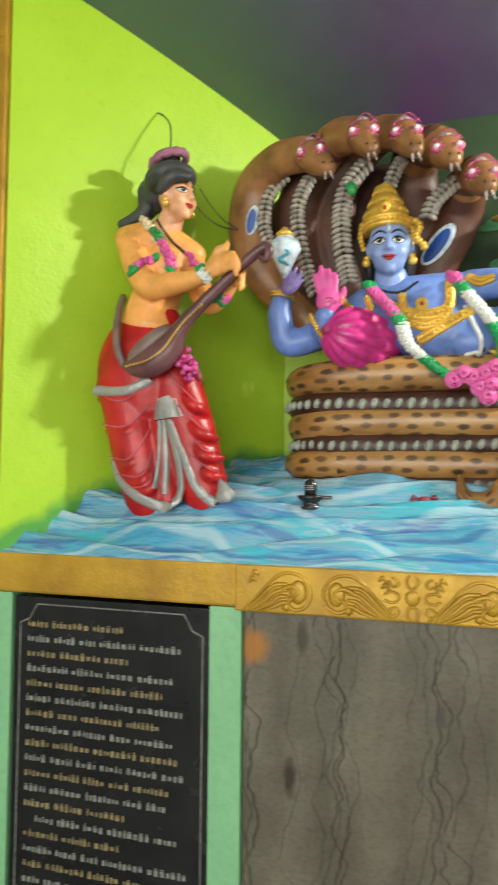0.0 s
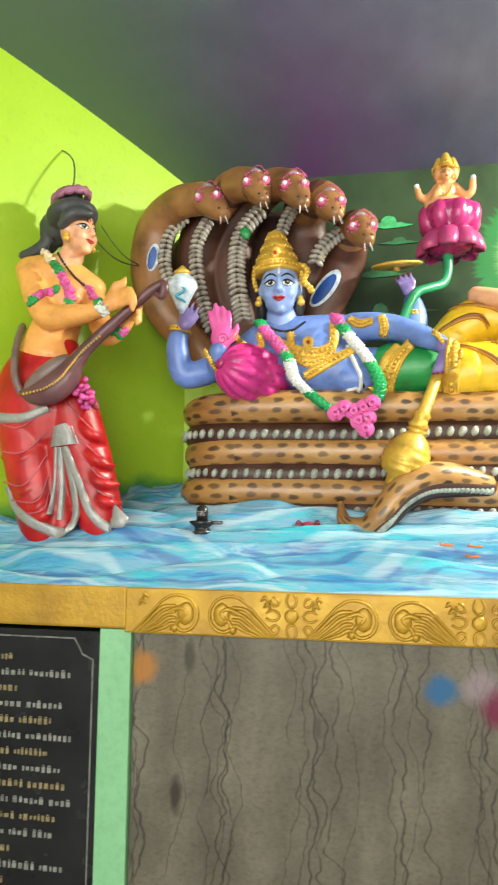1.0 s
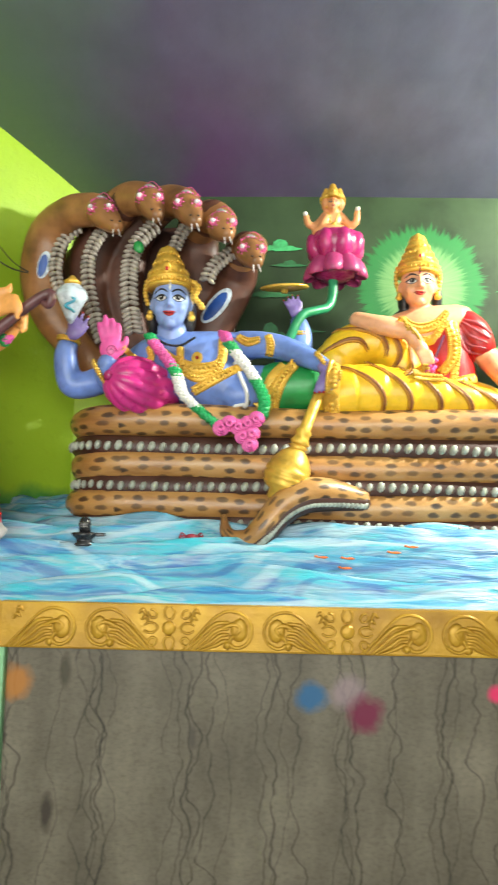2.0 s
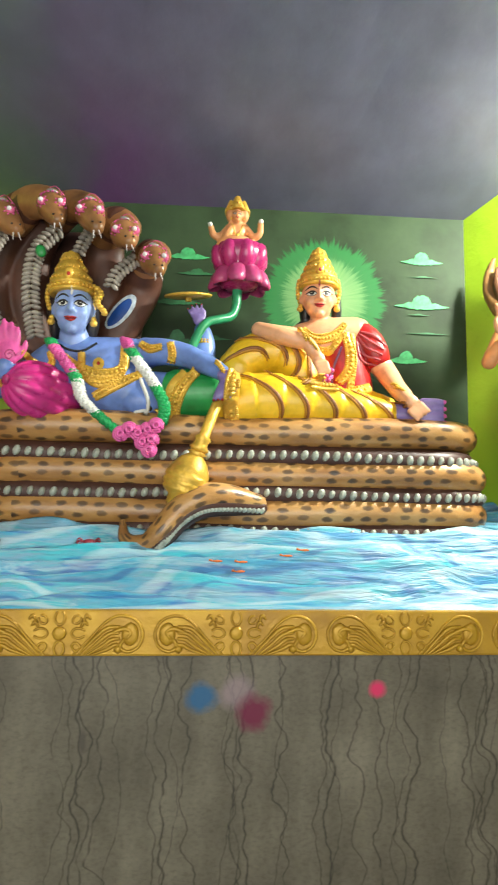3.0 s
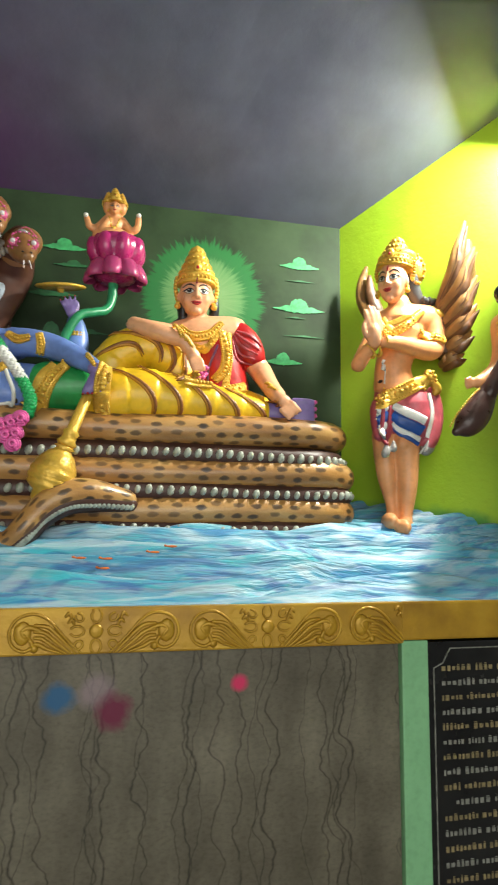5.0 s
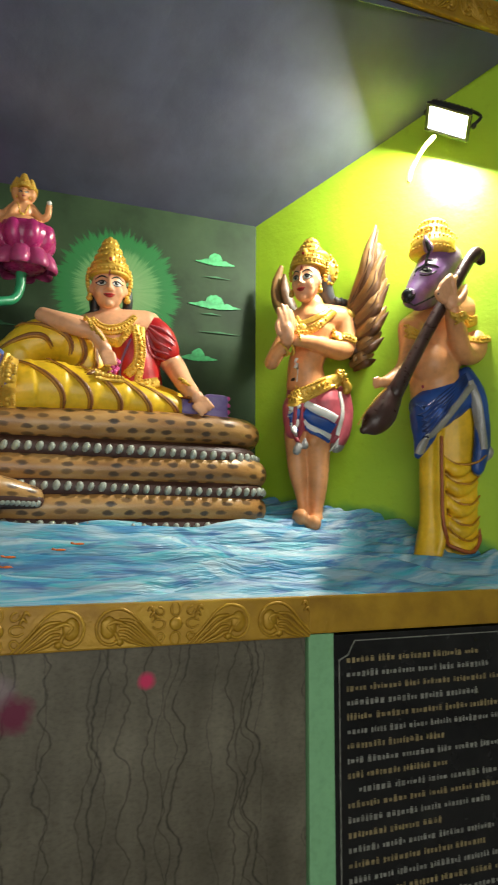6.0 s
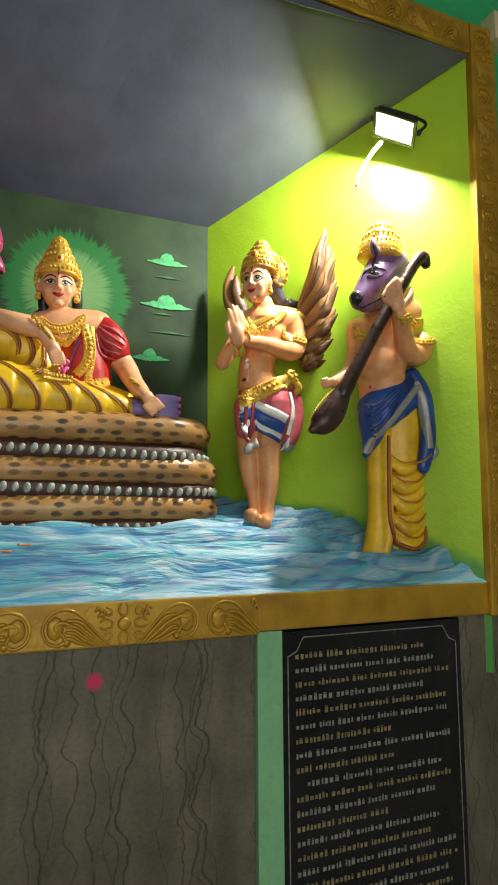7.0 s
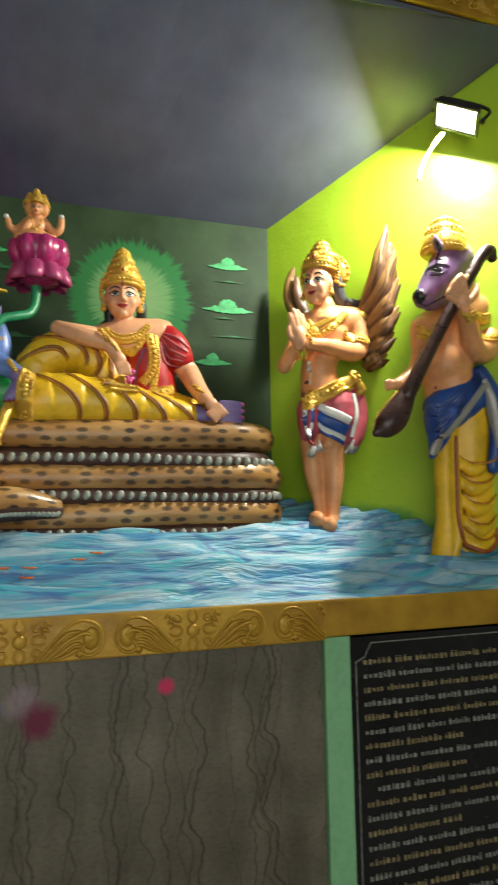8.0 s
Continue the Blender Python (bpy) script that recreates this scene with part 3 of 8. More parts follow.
        def drop(p, d):
            hit = skin.ray_cast(Vector(p) - d * 0.14, d, 0.25)[0]
            if hit is None:
                hit = skin.find_nearest(Vector(p), 0.06)[0]
            return hit if hit else Vector(p)

        def even(line, d, reach=3):
            """Evens the depth of a line of points along d, so that it bridges gaps and keeps to the front."""
            depth = [p.dot(d) for p in line]
            out = []
            for i, p in enumerate(line):
                near = depth[max(0, i - reach):i + reach + 1]
                out.append(p - d * max(0.0, depth[i] - sum(near) / len(near)))
            return out

        for kind, m, pts, d, *rest in self.laid:
            mat = self.index(m)
            if kind == "patch":
                grid = [[self.hard.verts.new(drop(p, d) - d * (rest[1] * k)) for p in row] for row, k in zip(pts, (1.2, 1.0))]
                mid = self.hard.verts.new(drop(rest[0], d) - d * rest[1] * 1.3)
                fs = [self.hard.faces.new((mid, grid[0][k], grid[0][(k + 1) % 20])) for k in range(20)]
                fs += [self.hard.faces.new((grid[0][k], grid[1][k], grid[1][(k + 1) % 20], grid[0][(k + 1) % 20])) for k in range(20)]
                for f in fs:
                    f.material_index, f.smooth = mat, True
                continue
            if kind == "ribbon":
                lanes = [even(even([drop(row[k][0], d) for row in pts], d), d) for k in range(6)]
                rows = [even([lane[i] for lane in lanes], d, 2) for i in range(len(pts))]
                grid = [[self.hard.verts.new(p - d * q[1]) for p, q in zip(line, row)] for line, row in zip(rows, pts)]
                for a, b in zip(grid, grid[1:]):
                    for k in range(5):
                        f = self.hard.faces.new((a[k], a[k + 1], b[k + 1], b[k]))
                        f.material_index, f.smooth = mat, True
                continue
            out = []
            for q, p in zip(even([drop(p[:3], d) for p in pts], d), pts):
                out.append((*(q - d * (p[3] * 0.35 + (rest[3] if kind == "bead" else 0.0))), p[3]))
            if kind == "cord":
                tube(self.hard, out, ring=rest[0], per=1 if len(out) > 2 else 5, flat=rest[1], mat=mat)
            else:
                ball(self.hard, out[0][:3], rest[0], rest[1], rest[2], mat)
        ob = link_mesh(name, self.hard, self.mats, origin=origin)
        return tagged(ob, label, category)


def empty(name, label, category, origin=(0, 0, 0), group=""):
    ob = new(name)
    ob.location = origin
    return tagged(ob, label, category, group)


# ---- the niche and the hall ----
XL, XR, YB = -1.07, 1.11, 0.908          # back corners of the niche
FL, FR = -1.785, 1.95                    # front corners
Z_LEDGE, Z_GOLD = 1.243, 1.115


def sea_level(x, y):
    return 1.240 + 0.62 * y - 0.33 * y * y


def ceiling_level(x, y):
    k = min(1.0, max(0.0, (x + 1.785) / 3.735))
    return 2.93 - 0.014 * max(0.0, 1 - 2 * k) + (YB - y) * (0.330 + 0.277 * min(1.0, k * 1.6))


def wall_mesh(name, outline, z0, z1, m, label):
    bm = bmesh.new()
    prism(bm, outline, z0, z1)
    return tagged(link_mesh(name, bm, m), label, "wall", kind="structure")


T = 0.12
wall_mesh("wall_back_corner", [(XL - 0.2, YB), (-0.86, YB), (-0.86, YB + T), (XL - 0.2, YB + T)], 0.9, 3.0, LIME, "lime green plastered corner behind the hood")
wall_mesh("wall_back", [(-0.86, YB), (XR + 0.2, YB), (XR + 0.2, YB + T), (-0.86, YB + T)], 0.9, 3.0, MURAL, "dark green mural wall with a pale painted halo")
wall_mesh("wall_left", [(FL, 0.0), (XL, YB), (XL, YB + T), (FL - 0.16, T)], 0.9, 3.6, LIME, "lime green plastered side wall of the niche")
leaning = wall_mesh("wall_right", [(FR, 0.0), (FR + 0.16, T), (XR, YB + T), (XR, YB)], 0.9, 3.6, LIME, "lime green plastered side wall of the niche")
LEAN = 0.016
for v in leaning.data.vertices:
    if v.co.y < 0.5:
        v.co.x += (v.co.z - Z_LEDGE) * LEAN
bm = bmesh.new()
rows = []
for j in range(9):
    y = YB * j / 8
    x0, x1 = FL - 0.02 + (XL - FL) * j / 8, FR + 0.02 + (XR - FR) * j / 8
    rows.append([bm.verts.new((x0 + (x1 - x0) * i / 24, y, ceiling_level(x0 + (x1 - x0) * i / 24, y))) for i in range(25)])
fs = [bm.faces.new((rows[j][i], rows[j + 1][i], rows[j + 1][i + 1], rows[j][i + 1])) for j in range(8) for i in range(24)]
smooth(bm)
up = bmesh.ops.extrude_face_region(bm, geom=fs)
bmesh.ops.translate(bm, verts=[v for v in up["geom"] if isinstance(v, bmesh.types.BMVert)], vec=(0, 0, 0.1))
for f in bm.faces:
    f.smooth = False
tagged(link_mesh("ceiling_niche", bm, CEILING), "sloping slate grey ceiling airbrushed with violet", "ceiling", kind="structure")

# front wall: the marble face under the ledge, and painted wall round the niche
wall_mesh("wall_front_marble", [(-0.968, 0.02), (0.945, 0.02), (0.945, 0.16), (-0.968, 0.16)], 0.0, 1.13, MARBLE, "grey brown veined marble facing with blots of colour powder")
wall_mesh("wall_front_marble_side", [(1.80, 0.02), (4.2, 0.02), (4.2, 0.16), (1.80, 0.16)], 0.0, 1.12, MARBLE, "grey brown veined marble facing")
wall_mesh("wall_front_side", [(2.075, 0.03), (4.2, 0.03), (4.2, 0.16), (2.075, 0.16)], 1.12, 4.2, EMERALD, "emerald green painted wall beside the niche")
wall_mesh("wall_front_left", [(-4.2, 0.03), (-1.925, 0.03), (-1.925, 0.16), (-4.2, 0.16)], 0.0, 4.2, EMERALD, "emerald green painted wall beside the niche")
wall_mesh("wall_front_top", [(-1.925, 0.03), (2.075, 0.03), (2.075, 0.16), (-1.925, 0.16)], 3.632, 4.2, EMERALD, "emerald green painted wall above the niche")
wall_mesh("trim_cream", [(2.085, -0.05), (2.6, -0.05), (2.6, 0.03), (2.085, 0.03)], 3.57, 3.70, CREAM, "cream painted moulding beside the gold frame")

wall_mesh("wall_front_lintel", [(FL - 0.05, 0.004), (FR + 0.05, 0.004), (FR + 0.05, 0.0), (FL - 0.05, 0.0)][::-1], lambda x, y: ceiling_level(x, 0) + 0.02, 3.6, CEILING, "narrow slate grey strip between ceiling and frame")

# assumed hall behind the camera, out of view; its pale surfaces bounce the fill
bm = bmesh.new()
box(bm, (-4.2, -7.0, -0.1), (4.2, 1.2, 0.0))
tagged(link_mesh("floor", bm, FLOOR_TILE), "assumed grey polished stone floor of the hall, out of view", "floor", kind="structure")
bm = bmesh.new()
box(bm, (-4.2, -7.0, 4.2), (4.2, 1.2, 4.3))
tagged(link_mesh("ceiling", bm, HALL), "assumed pale ceiling of the hall, out of view", "ceiling", kind="structure")
wall_mesh("wall_hall_left", [(-4.3, -7), (-4.2, -7), (-4.2, 0.16), (-4.3, 0.16)], 0, 4.2, HALL, "assumed pale hall wall, out of view")
wall_mesh("wall_hall_right", [(4.2, -7), (4.3, -7), (4.3, 0.16), (4.2, 0.16)], 0, 4.2, HALL, "assumed pale hall wall, out of view")
for x0, x1, z0 in ((-4.2, -3.4, 0), (2.4, 4.2, 0), (-3.4, 2.4, 3.5)):
    wall_mesh("wall_hall_back", [(x0, -7.0), (x1, -7.0), (x1, -6.85), (x0, -6.85)], z0, 4.2, HALL, "assumed pale wall round the fill opening, out of view")


# ---- sea ----
def build_sea():
    bm = bmesh.new()
    nx, ny = 380, 150
    rows = []
    for j in range(ny + 1):
        y = 0.002 + (YB - 0.002) * j / ny
        k = y / YB
        x0, x1 = FL + (XL - FL) * k, FR + (XR - FR) * k
        row = []
        for i in range(nx + 1):
            x = x0 + (x1 - x0) * i / nx
            amp = min(1.0, max(0.0, y / 0.10))
            bend = y + 0.035 * math.sin(x * 4.1 + 1.3) + 0.02 * math.sin(x * 9.7)
            n1 = noise.noise((x * 1.25, y * 1.8, 0.3))
            n2 = noise.noise((x * 2.6 + 5, bend * 9.0, 2.3))
            n3 = noise.noise((x * 7.0, bend * 34.0, 7.3))
            ridge = abs(math.cos(math.pi * (y * 10.5 + 1.5 * n1 + 0.35 * n2)))
            small = abs(math.cos(math.pi * (y * 27 + 2.2 * n1 + 0.9 * n2)))
            z = sea_level(x, y) + amp * ((0.062 + 0.034 * n2) * ridge + 0.016 * small + 0.003 * n3 - 0.042)
            wall = min(x - x0, x1 - x)
            z += 0.03 * math.exp(-(wall / 0.07) ** 2) * amp * (0.6 + n2)
            z += 0.030 * math.exp(-((y - 0.375) / 0.045) ** 2) * (0.5 + noise.noise((x * 3.6, 1.7, 4.0)) * 1.5) * (1 if -1.0 < x < 1.05 else 0.3)
            row.append(bm.verts.new((x, y, z)))
        rows.append(row)
    for j in range(ny):
        for i in range(nx):
            bm.faces.new((rows[j][i], rows[j][i + 1], rows[j + 1][i + 1], rows[j + 1][i])).smooth = True
    # skirt down to the ledge, so that the sea has a body
    low = [bm.verts.new((v.co.x, v.co.y, 1.20)) for v in rows[0]]
    for i in range(nx):
        bm.faces.new((low[i], low[i + 1], rows[0][i + 1], rows[0][i]))
    return tagged(link_mesh("water_relief", bm, SEA), "sculpted plaster sea painted in blue and white waves", "sea relief", kind="structure")


build_sea()


# ---- gold frame ----
def scroll_half(bm, sx, sz, depth, flip=1, cx=0.0):
    """Half of a scroll ornament: a curling stem, a fan of leaves and half of a flower, over a unit sx wide and sz high."""
    def at(u, v, r, lift=0.0):
        return (cx + flip * u * sx, -depth * 0.12 - lift, v * sz, r * sz)
    stem = [(0.16, -0.46, .03), (0.34, -0.12, .035), (0.50, 0.22, .04), (0.66, 0.38, .045), (0.84, 0.30, .045), (0.93, 0.02, .045), (0.89, -0.28, .045), (0.77, -0.40, .05), (0.68, -0.30, .055), (0.71, -0.16, .06)]
    tube(bm, [at(u, v, r * 0.85) for u, v, r in stem], ring=7, per=4)
    for k in range(4):
        fan = [(0.22 + 0.05 * k, -0.46, .02), (0.38 + 0.05 * k, -0.14 - 0.07 * k, .04), (0.52 + 0.03 * k, 0.10 - 0.12 * k, .045), (0.66 + 0.0 * k, 0.14 - 0.13 * k, .035)]
        tube(bm, [at(u, v, r * 1.15) for u, v, r in fan], ring=7, per=3)
    ball(bm, at(0.66, -0.34, 0)[:3], (0.055 * sz * 2, depth * 0.8, 0.055 * sz * 2), sub=1)
    tube(bm, [at(0.60, 0.02, .05), at(0.72, 0.10, .06), at(0.80, 0.02, .06), at(0.76, -0.10, .06)], ring=6, per=3)
    ball(bm, at(0.79, -0.02, 0)[:3], (0.10 * sx, depth * 0.45, 0.26 * sz), sub=2)
    for u, v in ((0.30, 0.34), (0.27, 0.20)):
        tube(bm, [at(u - .03, v - .06, .03), at(u, v + .05, .045), at(u + .035, v - .02, .03)], ring=6, per=3)


def flower(bm, sx, sz, depth, cx=0.0):
    """A round boss with four looped petals and four buds between them."""
    lathe(bm, [(0.15 * sz, 0.0), (0.15 * sz, depth * 0.5), (0.11 * sz, depth * 0.75), (0.01 * sz, depth * 0.7)], pose(cx, 0, 0, 90, 0, 0), 16)
    for k in range(8):
        g = math.pi * k / 4
        r, a, b = ((0.33, 0.15, 0.11) if k % 2 == 0 else (0.42, 0.10, 0.08))
        c = Vector((cx + r * 1.25 * sz * math.cos(g), 0, r * sz * math.sin(g)))
        loop = []
        for i in range(9):
            h = 2 * math.pi * (i + 0.5) / 10
            o = Vector((a * sz * math.cos(h + math.pi / 10), 0, b * sz * math.sin(h + math.pi / 10)))
            o = Vector((o.x * math.cos(g) - o.z * math.sin(g), 0, o.x * math.sin(g) + o.z * math.cos(g)))
            loop.append((*(c + o - Vector((0, depth * 0.15, 0))), 0.028 * sz))
        tube(bm, loop, ring=6, per=2)


def gold_frame():
    root = empty("gold_frame", "gold painted carved plaster frame round the niche", "frame", (0, 0, 0))
    root["kind"] = "structure"
    h = Z_LEDGE - Z_GOLD
    bm = bmesh.new()
    box(bm, (-0.985, -0.022, Z_GOLD), (0.945, 0.10, Z_LEDGE), 0.006)
    part("ledge_beam", bm, GILT, root)
    pitch, zc = 0.5, (Z_LEDGE + Z_GOLD) / 2
    unit = bmesh.new()
    flower(unit, 0.25, h, 0.014)
    for f in (1, -1):
        scroll_half(unit, 0.25, h, 0.012, f)
    # a cut at each end keeps the ornament on its beam
    first = part("carving", unit, GILT, root, "raised scroll and flower carving")
    first.location = (0, -0.022, zc)
    for k in (-1, 1):
        o = new("carving", first.data)
        o.parent, o.location = root, (k * pitch, -0.022, zc)
    for x, f in ((-1.0, 1), (1.0, -1)):
        bm = bmesh.new()
        scroll_half(bm, 0.25, h, 0.012, f)
        cut = 0.03 if f > 0 else -0.06
        bmesh.ops.bisect_plane(bm, geom=bm.verts[:] + bm.edges[:] + bm.faces[:], plane_co=(cut, 0, 0), plane_no=(-f, 0, 0), clear_outer=True)
        o = part("carving", bm, GILT, root)
        o.location = (x, -0.022, zc)
    for x0, x1 in ((-1.80, -0.985), (0.945, 1.935)):
        bm = bmesh.new()
        box(bm, (x0, -0.004, Z_GOLD + 0.006), (x1, 0.10, Z_LEDGE), 0.008)
        part("side_ledge", bm, GILT, root, "plain gold ledge with faint carving")
    # uprights and the top rail with their own smaller carving
    for x0 in (1.935, -1.925):
        bm = bmesh.new()
        box(bm, (x0, -0.02, Z_GOLD), (x0 + 0.135, 0.14, 3.63), 0.008)
        lean = LEAN if x0 > 0 else 0.0
        for v in bm.verts:
            v.co.x += (v.co.z - Z_LEDGE) * lean
        part("upright", bm, GILT, root)
        for k in range(9):
            z = Z_GOLD + 0.16 + 0.275 * k
            bm = bmesh.new()
            flower(bm, 0.135, 0.11, 0.010)
            for f in (1, -1):
                scroll_half(bm, 0.138, 0.10, 0.010, f)
            o = part("carving", bm, GILT, root)
            o.matrix_basis = pose(x0 + 0.0675 + (z - Z_LEDGE) * lean, -0.02, z, 0, 90, 0)
    bm = bmesh.new()
    box(bm, (-1.785, -0.018, 3.485), (1.968, 0.14, 3.626), 0.008)
    part("top_rail", bm, GILT, root)
    bm = bmesh.new()
    flower(bm, 0.135, 0.11, 0.010)
    for f in (1, -1):
        scroll_half(bm, 0.15, 0.11, 0.010, f)
    me = None
    for k in range(12):
        x = 1.77 - 0.30 * k
        if me is None:
            o = part("carving", bm, GILT, root)
            me = o.data
        else:
            o = new("carving", me)
            o.parent = root
        o.location = (x, -0.018, 3.556)
    return root


gold_frame()

for name, x0, x1 in (("post", -1.066, -0.970), ("post", 0.947, 1.038), ("post", -1.925, -1.727)):
    bm = bmesh.new()
    box(bm, (x0, -0.002, 0.0), (x1, 0.14, 1.12), 0.004)
    tagged(link_mesh(name, bm, PALE_GREEN), "pale green painted post under the gold ledge", "post", kind="structure")


# ---- granite plaques ----
def plaque(x0, x1, z0, z1, seed, rows):
    rng = random.Random(seed)
    root = empty("granite_plaque", "polished black granite donor plaque with engraved lines", "plaque", (x0, 0.0, z0), "plaques under the ledge")
    w, h = x1 - x0, z1 - z0
    bm = bmesh.new()
    box(bm, (0, 0.012, 0), (w, 0.10, h), 0.003)
    part("slab", bm, GRANITE, root)
    bm = bmesh.new()
    m, c = 0.022, 0.06
    corner = [(m, 0), (m, h - m - c), (m + c * 0.55, h - m - c * 0.75), (m + c * 0.8, h - m - c * 0.3), (m + c, h - m), (w - m - c, h - m), (w - m - c * 0.8, h - m - c * 0.3), (w - m - c * 0.55, h - m - c * 0.75), (w - m, h - m - c), (w - m, 0)]
    for (ax, az), (bx, bz) in zip(corner, corner[1:]):
        tube(bm, [(ax, 0.0115, az, 0.0022), (bx, 0.0115, bz, 0.0022)], ring=5, per=1)
    part("border_line", bm, TEXT_WHITE, root)
    z = h - 0.085
    for k in range(rows):
        bm = bmesh.new()
        x = 0.05 if rng.random() < 0.9 else 0.09
        end = w - 0.06 - rng.random() ** 1.5 * w * 0.42
        while x < end:
            letters = rng.randint(4, 9)
            for _ in range(letters):
                a, b = 0.008 + rng.random() * 0.011, 0.010 + rng.random() * 0.008
                if x + a > w - 0.045:
                    break
                box(bm, (x, 0.0105, z - b / 2), (x + a * 0.70, 0.0125, z + b / 2))
                if rng.random() < 0.4:
                    box(bm, (x + 0.001, 0.0105, z + b / 2 + 0.0022), (x + a * 0.6, 0.0125, z + b / 2 + 0.0052))
                x += a + 0.0026
            x += 0.011
        if bm.faces:
            part("text_line", bm, TEXT_GOLD if k % 2 == 0 else TEXT_WHITE, root)
        z -= 0.0455
        if z < 0.03:
            break
    return root


plaque(1.042, 1.797, 0.05, 1.112, 3, 23)
plaque(-1.724, -1.068, 0.05, 1.108, 8, 23)


# ---- the coiled serpent ----
def loop_points(z, r, x0, x1, y0, y1, n=96):
    """A flat racetrack loop: straight front and back, round ends, even steps."""
    ry, cy = (y1 - y0) / 2, (y0 + y1) / 2
    straight, bend = (x1 - x0) - 2 * ry, math.pi * ry
    out = []
    for k in range(n):
        d = 2 * (straight + bend) * k / n
        if d < straight:
            px, py = x0 + ry + d, y0
        elif d < straight + bend:
            g = (d - straight) / ry
            px, py = x1 - ry + ry * math.sin(g), cy - ry * math.cos(g)
        elif d < 2 * straight + bend:
            px, py = x1 - ry - (d - straight - bend), y1
        else:
            g = (d - 2 * straight - bend) / ry
            px, py = x0 + ry - ry * math.sin(g), cy + ry * math.cos(g)
        out.append((px, py, z + 0.005 * math.sin(px * 5 + z * 40), r * (1 + 0.04 * math.sin(px * 7 + z * 20))))
    return out


def serpent():
    s = Sculpt()
    tan, bead, dark = s.index(SERPENT), s.index(BEAD), s.index(DARK_BROWN)
    levels = [[(0.414, 0.440, 1.836), (0.417, 0.440, 1.675), (0.419, 0.440, 1.533)], [(0.407, 0.400, 1.739), (0.410, 0.400, 1.601), (0.412, 0.400, 1.464)]]
    shape = ((-0.940, 0.955), (-0.925, 0.985), (-0.943, 0.985))
    for (cx, cy, cz), (bx, by, bz), (x0, x1) in zip(levels[0], levels[1], shape):
        tube(s.hard, loop_points(cz, 0.060, x0, x1, 0.475, 0.83), ring=22, closed=True, mat=tan)
        tube(s.hard, loop_points(bz, 0.047, x0 - 0.002, x1 + 0.002, 0.470, 0.83), ring=10, closed=True, mat=dark)
        line = loop_points(bz, 0, x0 - 0.046, x1 + 0.046, 0.424, 0.87, n=900)
        last, k = None, 0
        for p in line:
            if p[1] > 0.66:
                last = None
                continue
            if last is None or (Vector(p[:3]) - last).length > 0.0365:
                last = Vector(p[:3])
                f = random.uniform(0.85, 1.08)
                s.bead(BEAD, (p[0], p[1], p[2] + random.uniform(-.002, .002)), (0.0128 * f, 0.013, 0.0190 * f), (0, 18 + random.uniform(-8, 8), 0), sub=2)
                k += 1
    # lid of the bed, and the core that closes the coils inside
    s.bead(SERPENT, (0.03, 0.66, levels[0][0][2] + 0.015), (0.88, 0.21, 0.045), sub=4)
    # tail that lies out over the front of the lowest coil
    tail = [(-0.375, 0.360, 1.493, 0.008), (-0.364, 0.340, 1.441, 0.019), (-0.329, 0.330, 1.416, 0.028), (-0.281, 0.320, 1.420, 0.032), (-0.236, 0.310, 1.462, 0.036), (-0.182, 0.320, 1.527, 0.040), (-0.108, 0.330, 1.574, 0.044), (-0.015, 0.360, 1.581, 0.042), (0.099, 0.400, 1.565, 0.028)]
    tail = [(x, y, z, r * 1.2) for x, y, z, r in tail]
    tube(s.hard, tail, ring=22, mat=tan)
    under = spline(tail[2:], 7)
    for k, p in enumerate(under):
        if k % 1 == 0 and k > 8:
            s.bead(BEAD, (p[0] + 0.012, p[1] - p[3] * 0.62, p[2] - p[3] * 0.72), (0.0135, 0.012, 0.015), sub=2)
    tube(s.hard, [(p[0] + 0.008, p[1] - 0.004, p[2] - p[3] * 0.45, p[3] * 0.82) for p in tail[3:]], ring=10, mat=dark)
    # five raised necks and heads that arch forward as a hood
    necks = [
        [(-0.870, 0.630, 2.039, 0.046), (-0.986, 0.620, 2.147, 0.055), (-1.087, 0.600, 2.271, 0.062), (-1.136, 0.600, 2.421, 0.070), (-1.109, 0.580, 2.587, 0.070), (-1.007, 0.520, 2.656, 0.058), (-0.904, 0.470, 2.648, 0.055)],
        [(-0.814, 0.660, 2.092, 0.051), (-0.934, 0.650, 2.285, 0.060), (-0.961, 0.650, 2.499, 0.070), (-0.888, 0.610, 2.672, 0.070), (-0.788, 0.540, 2.721, 0.060), (-0.717, 0.490, 2.703, 0.055)],
        [(-0.759, 0.690, 2.146, 0.058), (-0.827, 0.680, 2.358, 0.067), (-0.806, 0.680, 2.613, 0.075), (-0.712, 0.630, 2.721, 0.070), (-0.630, 0.560, 2.727, 0.057), (-0.565, 0.510, 2.696, 0.053)],
        [(-0.545, 0.690, 2.145, 0.055), (-0.502, 0.680, 2.376, 0.067), (-0.525, 0.680, 2.567, 0.072), (-0.518, 0.630, 2.659, 0.070), (-0.463, 0.560, 2.663, 0.060), (-0.421, 0.520, 2.629, 0.053)],
        [(-0.541, 0.660, 2.119, 0.055), (-0.431, 0.650, 2.282, 0.062), (-0.361, 0.650, 2.434, 0.064), (-0.347, 0.590, 2.508, 0.060), (-0.325, 0.540, 2.532, 0.051), (-0.299, 0.500, 2.515, 0.051)]]
    necks = [[(x, y, z, r * 1.22) for x, y, z, r in pts] for pts in necks]
    s.limb(BROWN, necks[0], flat=0.62)
    # lower necks: maroon lining, coloured darker for the shade inside the hood
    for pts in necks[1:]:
        s.limb(HOOD_LINING_SHADE, pts[:5], flat=0.62)
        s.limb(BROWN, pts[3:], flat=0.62)
